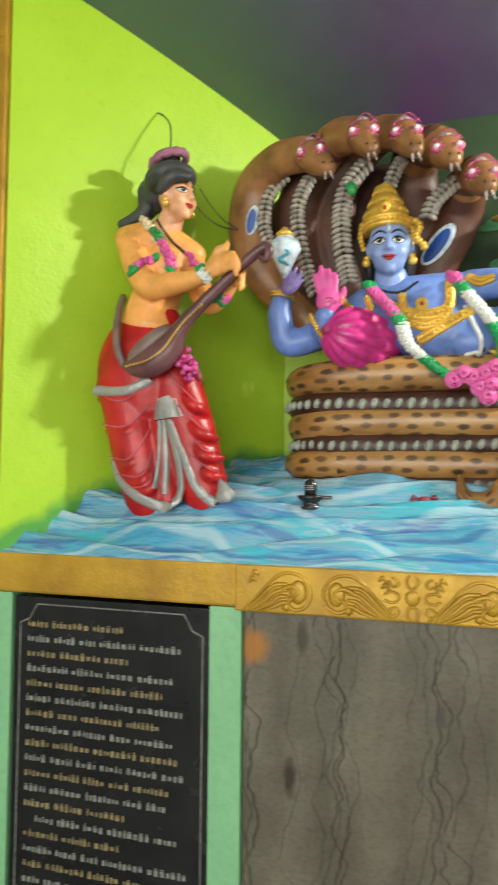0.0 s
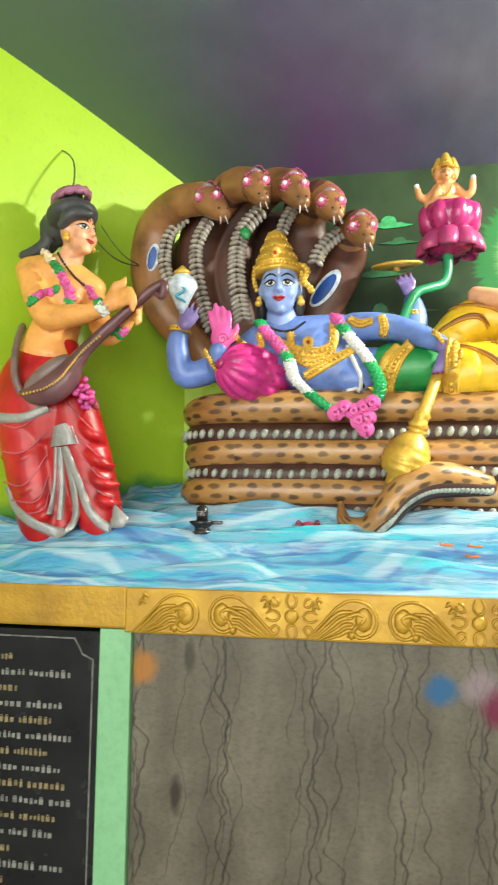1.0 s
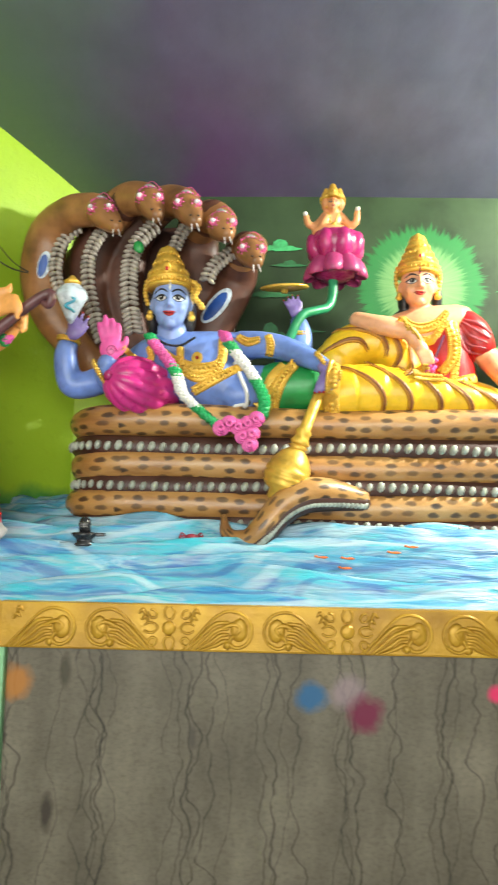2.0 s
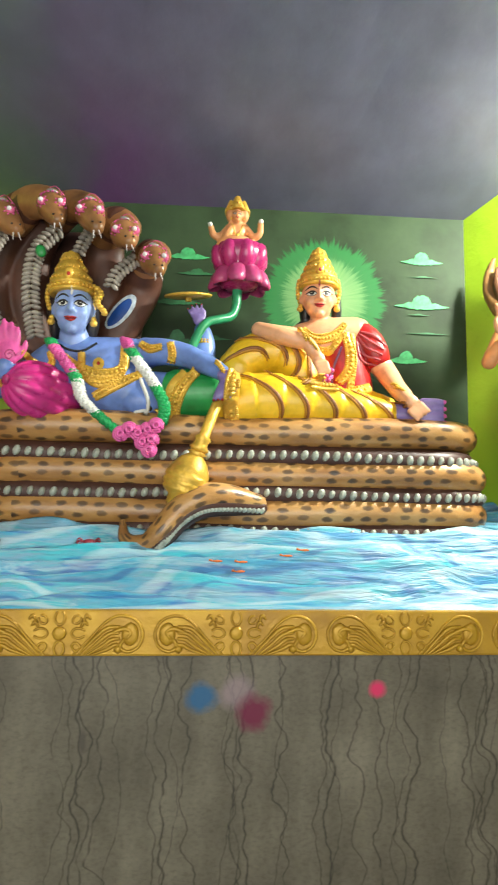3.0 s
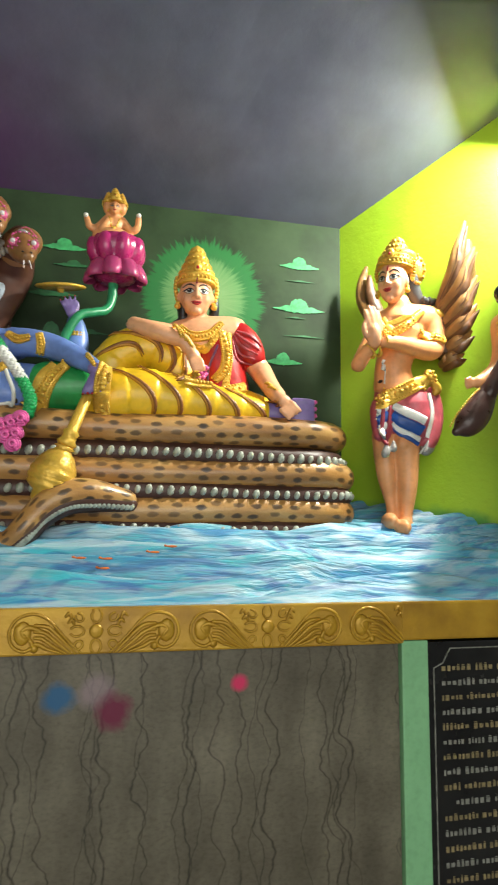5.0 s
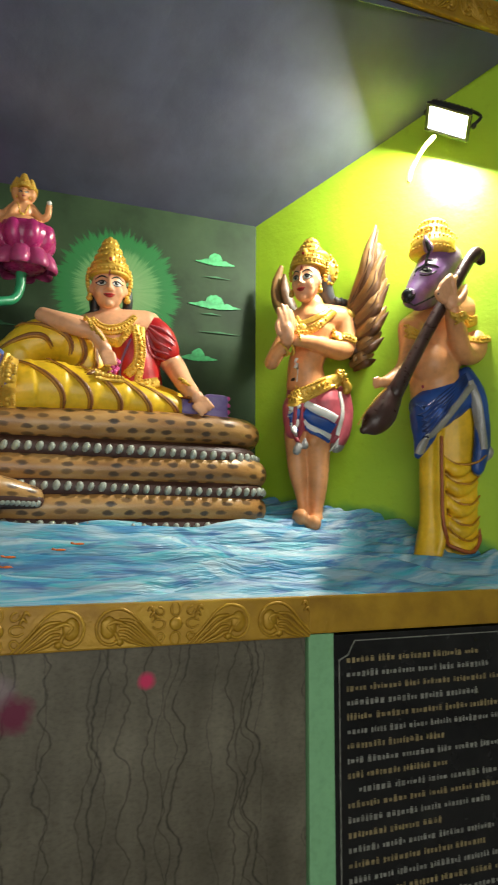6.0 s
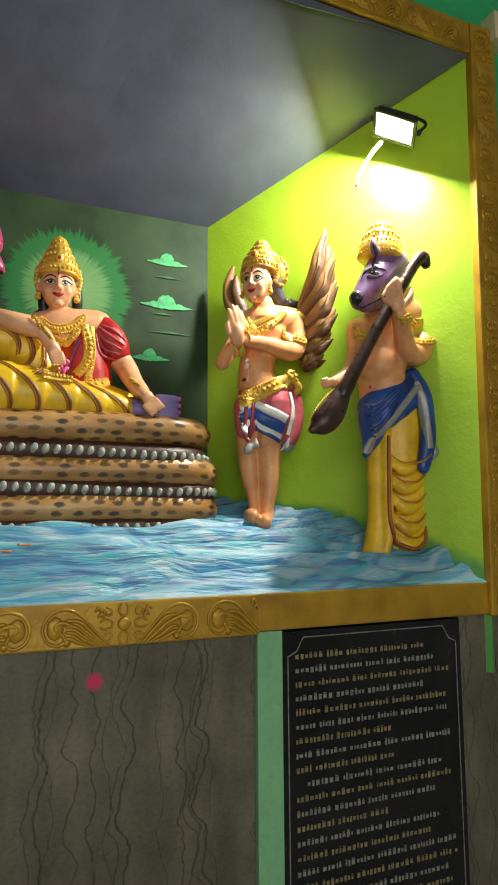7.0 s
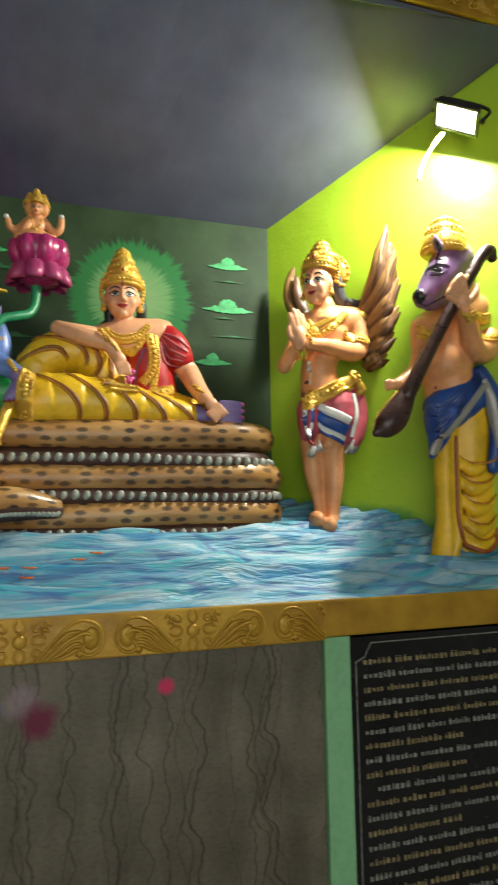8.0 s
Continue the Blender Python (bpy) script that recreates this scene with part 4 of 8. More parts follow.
    s.mass(DARK_BROWN, (-0.641, 0.740, 2.447), (0.20, 0.035, 0.26))
    s.mass(DARK_BROWN, (-0.804, 0.720, 2.296), (0.15, 0.03, 0.2))
    s.mass(DARK_BROWN, (-0.476, 0.720, 2.294), (0.12, 0.03, 0.18))
    s.mass(DARK_BROWN, (-0.966, 0.700, 2.436), (0.15, 0.03, 0.20))
    heads = [(-0.863, 0.430, 2.614), (-0.681, 0.410, 2.649), (-0.540, 0.400, 2.623), (-0.411, 0.410, 2.556), (-0.303, 0.430, 2.468)]
    tips = [(-0.794, 0.380, 2.541), (-0.646, 0.360, 2.576), (-0.505, 0.350, 2.551), (-0.387, 0.360, 2.507), (-0.282, 0.380, 2.413)]
    for c, e in zip(heads, tips):
        mid = tuple((a + b) / 2 for a, b in zip(c, e))
        s.limb(BROWN, [(*c, 0.056), (*mid, 0.046), (*e, 0.030)])
        s.mass(BROWN, (c[0] - 0.004, c[1] + 0.01, c[2] + 0.018), (0.056, 0.05, 0.045))
        # the jaw's underside takes the same shade-darkened maroon
        s.mass(HOOD_LINING_SHADE, (mid[0] + 0.006, mid[1] - 0.004, mid[2] - 0.030), (0.030, 0.030, 0.018))
        for side in (-0.012, 0.016):
            s.bead(BLACK, (e[0] + side, e[1] - 0.030, e[2] + 0.010), (0.005, 0.004, 0.004), sub=1, lay=True)
        for side in (-0.036, 0.034):
            j = (c[0] + side + 0.010, c[1] - 0.044, c[2] - 0.004)
            s.bead(JEWEL, j, (0.017, 0.010, 0.017), sub=2, lay=True)
            # white bead modelled in as the glint on each pink eye
            s.bead(FANG_GLINT_WHITE, (j[0] - 0.002, j[1] - 0.008, j[2] + 0.003), 0.0095, sub=2, lay=True, lift=0.008)
            for k in range(7):
                g = 2 * math.pi * k / 7
                s.bead(PINK, (j[0] + 0.020 * math.cos(g), j[1], j[2] + 0.020 * math.sin(g)), 0.0042, sub=1, lay=True)
        for k in range(9):
            g = math.pi * k / 8
            s.bead(PINK, (c[0] + 0.040 * math.cos(g) + 0.006, c[1] - 0.034, c[2] + 0.030 + 0.016 * math.sin(g)), random.uniform(0.0035, 0.0055), sub=1, lay=True)
        s.bead(SILVER, (c[0], c[1] - 0.014, c[2] + 0.054), (0.020, 0.014, 0.009), (0, 8, 0), sub=2)
        s.cord(JEWEL, [(c[0] - 0.03, c[1] - 0.01, c[2] + 0.046, 0.0018), (c[0] + 0.012, c[1] - 0.03, c[2] + 0.066, 0.0018), (c[0] + 0.05, c[1] - 0.03, c[2] + 0.030, 0.0018)], ring=5, lay=False)
        for q in (-0.008, 0.010):
            s.cord(FANG_GLINT_WHITE, [(e[0] + q, e[1] - 0.016, e[2] - 0.018, 0.0028), (e[0] + q * 1.5 + 0.006, e[1] - 0.020, e[2] - 0.048, 0.001)], ring=5, lay=False)
    # ribbed belly plates down the front of each neck
    for line, w in (([(-0.982, 0.560, 2.604), (-1.028, 0.560, 2.560), (-1.055, 0.560, 2.503), (-1.059, 0.560, 2.417), (-1.037, 0.560, 2.341)], 15), ([(-0.887, 0.550, 2.579), (-0.919, 0.550, 2.519), (-0.932, 0.550, 2.450), (-0.921, 0.550, 2.336), (-0.890, 0.550, 2.223), (-0.861, 0.550, 2.142)], 16), ([(-0.681, 0.550, 2.607), (-0.735, 0.550, 2.551), (-0.763, 0.550, 2.489), (-0.771, 0.550, 2.402), (-0.766, 0.550, 2.312), (-0.742, 0.550, 2.177)], 20), ([(-0.377, 0.560, 2.510), (-0.416, 0.560, 2.481), (-0.455, 0.560, 2.438), (-0.476, 0.560, 2.380)], 17), ([(-0.561, 0.570, 2.614), (-0.587, 0.570, 2.568), (-0.604, 0.570, 2.522)], 15)):
        pts = spline(line, 16)
        last = None
        for a, b in zip(pts, pts[1:]):
            if last is None or np.linalg.norm(a - last) > 0.0165:
                last = a
                d = b - a
                g = math.degrees(math.atan2(d[2], d[0]))
                for q in (-1, 1):
                    n = Vector((-d[2], 0, d[0])).normalized() * q * w * 0.00085
                    s.bead(PLATE, (a[0] + n.x, a[1] - 0.030 + 0.004 * abs(q), a[2] + n.z), (0.0095, 0.013, w * 0.00108), (0, -g + 24 * q, 0), sub=2)
    s.bead(GREEN, (-0.727, 0.470, 2.501), (0.020, 0.010, 0.026), (0, -20, 0))
    # painted leaf marks on the hood
    for c, tilt, k in (((-1.111, 0.545, 2.456), -12, 1.0), ((-0.438, 0.600, 2.321), -38, 1.55)):
        s.patch(CONCH_WHITE, c, 0.024 * k, 0.056 * k, tilt, False, 0.002)
        s.patch(BLUE, (c[0] - 0.004, c[1], c[2] - 0.004), 0.016 * k, 0.046 * k, tilt, False, 0.004)
    return s.finish("serpent_statue", "painted serpent statue coiled into a bed under five hooded heads", "statue", (0.03, 0.65, sea_level(0, 0.65)), voxel=0.008)


serpent()


# ---- faces and ornaments that several statues share ----
def face(s, c, rx, rz, turn, skin, lip=LIP, mark=RED):
    """Head with nose, chin, cheeks, painted almond eyes, brows and lips, turned about z by degrees (0 looks towards -y)."""
    m = pose(*c, 0, 0, turn)
    d = m.to_3x3() @ Vector((0, 1, 0))

    def at(u, v, w):
        return m @ Vector((u * rx, -v * rx, w * rz))

    s.mass(skin, at(0, -0.1, 0.12), (rx * 0.98, rx * 1.02, rz * 0.86), (0, 0, turn))
    s.mass(skin, at(0, 0.22, -0.42), (rx * 0.74, rx * 0.74, rz * 0.50), (0, 0, turn))
    s.mass(skin, at(0, 0.66, -0.80), (rx * 0.30, rx * 0.26, rz * 0.17), (0, 0, turn))
    s.limb(skin, [(*at(0, 0.90, 0.26), rx * 0.10), (*at(0, 1.02, 0.02), rx * 0.11), (*at(0, 1.14, -0.20), rx * 0.15)])
    for q in (-1, 1):
        s.mass(skin, at(0.15 * q, 0.99, -0.22), (rx * 0.12, rx * 0.13, rz * 0.07), (0, 0, turn))
        s.mass(skin, at(0.46 * q, 0.60, -0.26), (rx * 0.32, rx * 0.30, rz * 0.26), (0, 0, turn))
        s.patch(WHITE, at(0.42 * q, 0.9, 0.075), rx * 0.25, rz * 0.095, 7 * q, True, rx * 0.012, d)
        s.patch(BLACK, at(0.41 * q, 0.9, 0.085), rx * 0.125, rz * 0.085, 0, False, rx * 0.03, d)
        # small white catchlight painted over the iris
        s.patch(WHITE, at(0.45 * q, 0.9, 0.11), rx * 0.03, rz * 0.02, 0, False, rx * 0.05, d)
        lid = [(0.14, 0.05, .018), (0.28, 0.155, .04), (0.45, 0.175, .048), (0.62, 0.13, .04), (0.78, 0.10, .014)]
        s.cord(BLACK, [(*at(a * q, 0.9, w), r * rx) for a, w, r in lid], ring=6, toward=d)
        low = [(0.16, 0.04, .012), (0.34, -0.03, .018), (0.52, -0.025, .02), (0.70, 0.07, .012)]
        s.cord(BLACK, [(*at(a * q, 0.9, w), r * rx) for a, w, r in low], ring=6, toward=d)
        brow = [(0.12, 0.27, .025), (0.30, 0.37, .048), (0.52, 0.385, .045), (0.78, 0.27, .014)]
        s.cord(BLACK, [(*at(a * q, 0.9, w), r * rx) for a, w, r in brow], ring=6, toward=d)
        s.mass(skin, at(0.98 * q, -0.1, 0.0), (rx * 0.12, rx * 0.2, rz * 0.22), (0, 0, turn))
        s.bead(GOLD, at(1.03 * q, 0.05, -0.30), (rx * 0.14, rx * 0.14, rz * 0.10))
        s.bead(GOLD, at(1.05 * q, 0.08, -0.46), (rx * 0.19, rx * 0.16, rz * 0.13))
    s.cord(lip, [(*at(-0.30, 0.9, -0.43), rx * 0.02), (*at(-0.10, 0.9, -0.435), rx * 0.065), (*at(0, 0.9, -0.45), rx * 0.055), (*at(0.10, 0.9, -0.435), rx * 0.065), (*at(0.30, 0.9, -0.43), rx * 0.02)], ring=8, toward=d)
    s.cord(lip, [(*at(-0.22, 0.9, -0.50), rx * 0.03), (*at(0, 0.9, -0.54), rx * 0.065), (*at(0.22, 0.9, -0.50), rx * 0.03)], ring=8, toward=d)
    s.cord(BLACK, [(*at(-0.28, 0.9, -0.465), rx * 0.010), (*at(0, 0.9, -0.488), rx * 0.020), (*at(0.28, 0.9, -0.465), rx * 0.010)], ring=6, toward=d)
    s.patch(mark, at(0, 0.9, 0.50), rx * 0.055, rz * 0.16, 0, False, rx * 0.03, d)


def crown(s, c, rx, height, turn=0, tiers=4, lean=0.0):
    """A tall tiered crown: a moulded band, rings of studs, a crest in front and rosettes over the ears."""
    m = pose(*c, 0, lean, turn)
    prof = [(rx * 0.98, -0.02 * height), (rx * 1.08, 0.0), (rx * 1.10, height * 0.05), (rx * 1.03, height * 0.07), (rx * 1.02, height * 0.15), (rx * 1.08, height * 0.17), (rx * 1.07, height * 0.21), (rx * 0.97, height * 0.23)]
    for k in range(tiers):
        u = k / tiers
        h, step = height * (0.24 + 0.68 * u), height * 0.68 / tiers
        r = rx * (1.0 - 0.74 * u ** 1.05)
        prof += [(r * 0.94, h), (r * 0.99, h + step * 0.35), (r * 0.93, h + step * 0.72), (r * 0.80, h + step * 0.86), (r * 0.80, h + step * 0.98)]
    prof += [(rx * 0.15, height * 0.94), (rx * 0.17, height * 0.97), (rx * 0.10, height), (0.002, height * 1.02)]
    s.turned(GOLD, prof, m, ring=32)
    rows = [(rx * 1.05, height * 0.11, rx * 0.075, 28)]
    rows += [(rx * (1.0 - 0.74 * (k / tiers) ** 1.05) * 0.98, height * (0.24 + 0.68 * k / tiers) + height * 0.68 / tiers * 0.35, rx * 0.062, 24 - 4 * k) for k in range(tiers)]
    for r, h, b, n in rows:
        for k in range(n):
            g = 2 * math.pi * k / n
            s.bead(GOLD, m @ Vector((r * math.cos(g), r * math.sin(g), h)), (b, b, b * 1.5), sub=1)
    s.bead(GOLD, m @ Vector((0, -rx * 1.0, height * 0.33)), (rx * 0.24, rx * 0.14, height * 0.16), (0, 0, turn), sub=2)
    s.bead(RED, m @ Vector((0, -rx * 1.12, height * 0.30)), (rx * 0.09, rx * 0.05, height * 0.05), (0, 0, turn), sub=2)
    for q in (-1, 1):
        for k in range(7):
            g = math.pi * (0.15 + 0.75 * k / 6)
            p = m @ Vector((q * rx * (1.0 + 0.16 * math.sin(g)), rx * 0.05, height * (0.20 - 0.085 * k)))
            s.bead(GOLD, p, (rx * 0.13, rx * 0.12, height * 0.055), (0, 20 * q, 0), sub=2)


def bangle(s, m, c, r, tilt=0, thick=0.008, n=14):
    """A ring of beads about a limb; tilt is the limb's lean from upright in degrees."""
    for k in range(n):
        g = 2 * math.pi * k / n
        p = pose(*c, 0, tilt, 0) @ Vector((r * math.cos(g), r * math.sin(g), 0))
        s.bead(m, p, thick, sub=1)


def hand(s, m, c, direction, size, spread=0.5, nails=None):
    """A palm with four fingers and a thumb that point along a direction."""
    d = Vector(direction).normalized()
    side = d.cross(Vector((0, 1, 0)))
    side = side.normalized() if side.length > 0.1 else Vector((1, 0, 0))
    c = Vector(c)
    s.mass(m, c, (size * 0.52, size * 0.30, size * 0.58), (0, math.degrees(math.atan2(d.x, d.z)), 0))
    for k in range(4):
        a = (k - 1.5) * 0.27
        f = c + d * size * 0.4 + side * a * size
        t = f + d * size * (0.95 - 0.16 * abs(k - 1.4)) + side * a * size * spread
        s.limb(m, [(*f, size * 0.15), (*((f + t) / 2 + Vector((0, -0.05 * size, 0))), size * 0.14), (*t, size * 0.10)])
        if nails:
            s.bead(nails, t + Vector((0, -size * 0.09, 0)) + d * size * 0.05, size * 0.07, sub=1)
    f = c + side * -0.45 * size
    t = f + d * size * 0.55 - side * size * 0.32
    s.limb(m, [(*f, size * 0.17), (*t, size * 0.11)])


def necklace(s, m, a, low, b, r, n=9, pendant=True):
    pts = spline([(*a, r), (*low, r), (*b, r)], n)
    for p in pts:
        s.bead(m, p[:3], r * 1.25, sub=1, lay=True)
    s.cord(m, [(*a, r * 0.8), (*low, r * 0.8), (*b, r * 0.8)], ring=6)
    if pendant:
        s.bead(m, (low[0], low[1] - r, low[2] - r * 2), (r * 2.4, r * 1.4, r * 3), sub=2, lay=True)


# ---- reclining blue figure ----
def reclining_figure():
    s = Sculpt()
    B = BLUE_SKIN
    s.limb(BLUE_FACE, [(-0.598, 0.510, 2.192, 0.0556), (-0.588, 0.510, 2.146, 0.0576)])
    s.limb(B, [(-0.587, 0.520, 2.144, 0.0643), (-0.579, 0.530, 2.109, 0.0902)])
    face(s, (-0.597, 0.470, 2.275), 0.0742, 0.1072, 3, BLUE_FACE, mark=WHITE)
    crown(s, (-0.608, 0.480, 2.339), 0.0766, 0.1698, 3, 3, -3)
    for q in (-0.066, 0.070):
        h = (-0.604, 0.530, 2.275)
        s.mass(BLACK, (h[0] + q, h[1], h[2] - 0.02), (0.026, 0.05, 0.085))
    for k in range(9):
        p = Vector((-0.510, 0.460, 2.359)).lerp(Vector((-0.490, 0.460, 2.265)), k / 8)
        s.bead(GOLD, (p.x + 0.010 * math.sin(k), p.y, p.z), (0.013, 0.012, 0.011), sub=2)
    # chest, belly and hips lean along the bed
    s.mass(B, (-0.577, 0.530, 2.055), (0.1226, 0.0930, 0.0888), (0, 12, 0))
    s.mass(B, (-0.442, 0.500, 2.072), (0.0710, 0.0585, 0.0626), (0, 10, 0))
    s.limb(B, [(-0.719, 0.550, 2.074, 0.0649), (-0.639, 0.530, 2.102, 0.0773), (-0.514, 0.530, 2.104, 0.0859), (-0.397, 0.540, 2.122, 0.0733), (-0.322, 0.560, 2.137, 0.0566)])
    s.limb(B, [(-0.544, 0.530, 2.033, 0.1177), (-0.446, 0.520, 1.994, 0.1106), (-0.349, 0.520, 1.970, 0.0978), (-0.254, 0.530, 1.974, 0.0896), (-0.168, 0.530, 1.975, 0.0853)], flat=0.9)
    s.mass(B, (-0.340, 0.470, 1.939), (0.0825, 0.0495, 0.0577), (0, 5, 0))
    s.patch(BLACK, (-0.297, 0.420, 1.906), 0.006, 0.008)
    # arms
    s.limb(B, [(-0.720, 0.540, 2.059, 0.0560), (-0.809, 0.520, 2.018, 0.0533), (-0.895, 0.490, 1.975, 0.0505), (-0.953, 0.480, 1.968, 0.0482), (-0.973, 0.470, 2.012, 0.0460), (-0.980, 0.460, 2.074, 0.0417), (-0.972, 0.460, 2.125, 0.0356)])
    s.limb(B, [(-0.690, 0.480, 2.003, 0.0545), (-0.758, 0.440, 1.978, 0.0494), (-0.811, 0.410, 1.985, 0.0407), (-0.813, 0.380, 2.006, 0.0342), (-0.800, 0.370, 2.034, 0.0341)])
    hand(s, LILAC, (-0.932, 0.390, 2.145), (0.25, 0, 1), 0.056, 0.5, RED)
    # raised open palm with its fingers
    s.mass(PINK, (-0.791, 0.360, 2.077), (0.0394, 0.0216, 0.0492))
    for a, b, c in (((-0.817, 0.360, 2.109, 0.0120), (-0.829, 0.360, 2.146, 0.0110), (-0.836, 0.360, 2.171, 0.0080)), ((-0.802, 0.360, 2.122, 0.0120), (-0.810, 0.360, 2.165, 0.0111), (-0.815, 0.360, 2.196, 0.0081)), ((-0.783, 0.360, 2.122, 0.0120), (-0.785, 0.360, 2.159, 0.0111), (-0.788, 0.360, 2.184, 0.0080)), ((-0.767, 0.360, 2.110, 0.0120), (-0.764, 0.360, 2.143, 0.0110), (-0.765, 0.360, 2.166, 0.0080)), ((-0.755, 0.360, 2.065, 0.0120), (-0.738, 0.360, 2.098, 0.0110), (-0.735, 0.360, 2.119, 0.0080))):
        s.limb(PINK, [a, b, c])
    s.cord(MAGENTA, [((-0.784, 0.330, 2.065)[0] + 0.020 * math.cos(0.8 * k) * (1 - k / 14), 0.33, (-0.784, 0.330, 2.065)[2] + 0.022 * math.sin(0.8 * k) * (1 - k / 14), 0.0022) for k in range(12)], ring=5, per=2)
    s.limb(B, [(-0.333, 0.540, 2.141, 0.0583), (-0.257, 0.500, 2.136, 0.0510), (-0.177, 0.470, 2.117, 0.0461), (-0.091, 0.430, 2.074, 0.0391), (-0.036, 0.390, 2.036, 0.0303)])
    s.mass(LILAC, (-0.022, 0.370, 2.016), (0.0395, 0.0237, 0.0296), (0, 30, 0))
    for k in range(4):
        a, b, c = Vector((-0.039, 0.350, 1.991)), Vector((-0.056, 0.340, 1.952)), Vector((-0.067, 0.340, 1.928))
        w = Vector((0.0185 * k, -0.004 * (k % 2), 0.002 * k))
        s.limb(LILAC, [(*(a + w), 0.0125), (*(b + w * 0.95), 0.0115), (*(c + w * 0.85), 0.008)])
        s.bead(RED, c + w * 0.85 + Vector((-0.002, -0.008, -0.004)), 0.005, sub=1)
    s.limb(B, [(-0.150, 0.620, 2.115, 0.0578), (-0.112, 0.600, 2.147, 0.0530), (-0.103, 0.600, 2.204, 0.0421), (-0.113, 0.600, 2.256, 0.0333)])
    hand(s, LILAC, (-0.127, 0.590, 2.296), (-0.35, 0, 1), 0.048, 0.5, RED)
    # cloth: green wrap, long yellow leg and a raised yellow knee behind
    s.limb(GREEN, [(-0.207, 0.530, 1.974, 0.1003), (-0.136, 0.530, 1.980, 0.1003), (-0.062, 0.530, 1.981, 0.0981)])
    leg = [(0.006, 0.520, 1.945, 0.108), (0.114, 0.520, 1.963, 0.110), (0.247, 0.520, 1.959, 0.101), (0.381, 0.520, 1.946, 0.088), (0.517, 0.520, 1.929, 0.074), (0.627, 0.520, 1.919, 0.053)]
    knee = [(0.009, 0.620, 2.036, 0.078), (0.056, 0.620, 2.131, 0.087), (0.165, 0.620, 2.178, 0.092), (0.259, 0.620, 2.136, 0.087), (0.311, 0.620, 2.049, 0.074)]
    for pts, n in ((leg, 6), (knee, 5)):
        # each turn of the cloth swells and laps over the next
        line = spline(pts, 12)
        swell = [(*p[:3], p[3] * (0.955 + 0.075 * ((k * n / (len(line) - 1)) % 1.0))) for k, p in enumerate(line)]
        tube(s.bucket(YELLOW), swell, ring=28, per=1)
        for k in range(1, n):
            i = int(k * (len(line) - 1) / n)
            p = line[i]
            d = line[min(i + 1, len(line) - 1)] - line[i - 1]
            g = math.atan2(d[2], d[0])
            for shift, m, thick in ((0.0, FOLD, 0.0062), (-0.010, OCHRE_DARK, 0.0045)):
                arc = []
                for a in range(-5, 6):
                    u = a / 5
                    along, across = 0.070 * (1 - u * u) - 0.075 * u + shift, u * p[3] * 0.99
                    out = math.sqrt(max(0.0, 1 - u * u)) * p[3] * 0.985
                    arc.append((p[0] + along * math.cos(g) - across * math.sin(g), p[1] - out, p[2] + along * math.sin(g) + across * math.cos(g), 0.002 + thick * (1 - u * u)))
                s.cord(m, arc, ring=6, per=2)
    # gold belts
    s.ribbon(GOLD, [(-0.134, 0.460, 2.051, 0.0146), (-0.176, 0.430, 2.001, 0.0185), (-0.208, 0.420, 1.932, 0.0204), (-0.220, 0.430, 1.855, 0.0183)], 0.010, 8, GOLD)
    s.ribbon(GOLD, [(-0.176, 0.460, 2.054, 0.0104), (-0.217, 0.430, 2.001, 0.0123), (-0.240, 0.420, 1.932, 0.0122), (-0.247, 0.430, 1.861, 0.0122)], 0.008, 8)
    s.ribbon(GOLD, [(0.007, 0.460, 2.045, 0.0187), (-0.004, 0.420, 1.977, 0.0224), (-0.004, 0.420, 1.915, 0.0224), (0.007, 0.440, 1.857, 0.0204)], 0.010, 8, GOLD)
    s.ribbon(GOLD, [(0.300, 0.540, 2.020, 0.018), (0.345, 0.520, 2.018, 0.020), (0.400, 0.530, 2.016, 0.018)], 0.010, 8, GOLD)
    # chest ornaments
    s.ribbon(GOLD, [(-0.626, 0.450, 2.095, 0.0125), (-0.562, 0.420, 2.050, 0.0143), (-0.478, 0.410, 2.025, 0.0163), (-0.406, 0.420, 2.053, 0.0143), (-0.399, 0.460, 2.148, 0.0125)], 0.009, 9, GOLD)
    s.ribbon(GOLD, [(-0.555, 0.450, 2.105, 0.0104), (-0.541, 0.420, 2.030, 0.0123), (-0.485, 0.410, 1.991, 0.0142), (-0.417, 0.410, 2.017, 0.0122), (-0.395, 0.430, 2.081, 0.0103)], 0.009, 9, GOLD)
    s.ribbon(GOLD, [(-0.501, 0.420, 1.943, 0.0122), (-0.456, 0.410, 1.967, 0.0142), (-0.396, 0.410, 2.001, 0.0142), (-0.333, 0.430, 2.040, 0.0123)], 0.009, 8, GOLD)
    s.patch(GOLD, (-0.489, 0.420, 2.064), 0.0202, 0.0263, 0, False, 0.010)
    s.patch(RED, (-0.489, 0.420, 2.064), 0.0061, 0.0081, 0, False, 0.016)
    for p in spline([(-0.642, 0.460, 2.140, 0.0042), (-0.597, 0.450, 2.117, 0.0042), (-0.547, 0.450, 2.117, 0.0042), (-0.504, 0.460, 2.147, 0.0042)], 7):
        s.bead(STONE_BLACK, p[:3], 0.0055, sub=1, lay=True)
    s.cord(WHITE, [(-0.353, 0.420, 2.054, 0.0061), (-0.327, 0.410, 1.990, 0.0071), (-0.305, 0.410, 1.929, 0.0071), (-0.316, 0.410, 1.875, 0.0071), (-0.357, 0.420, 1.859, 0.0061)])
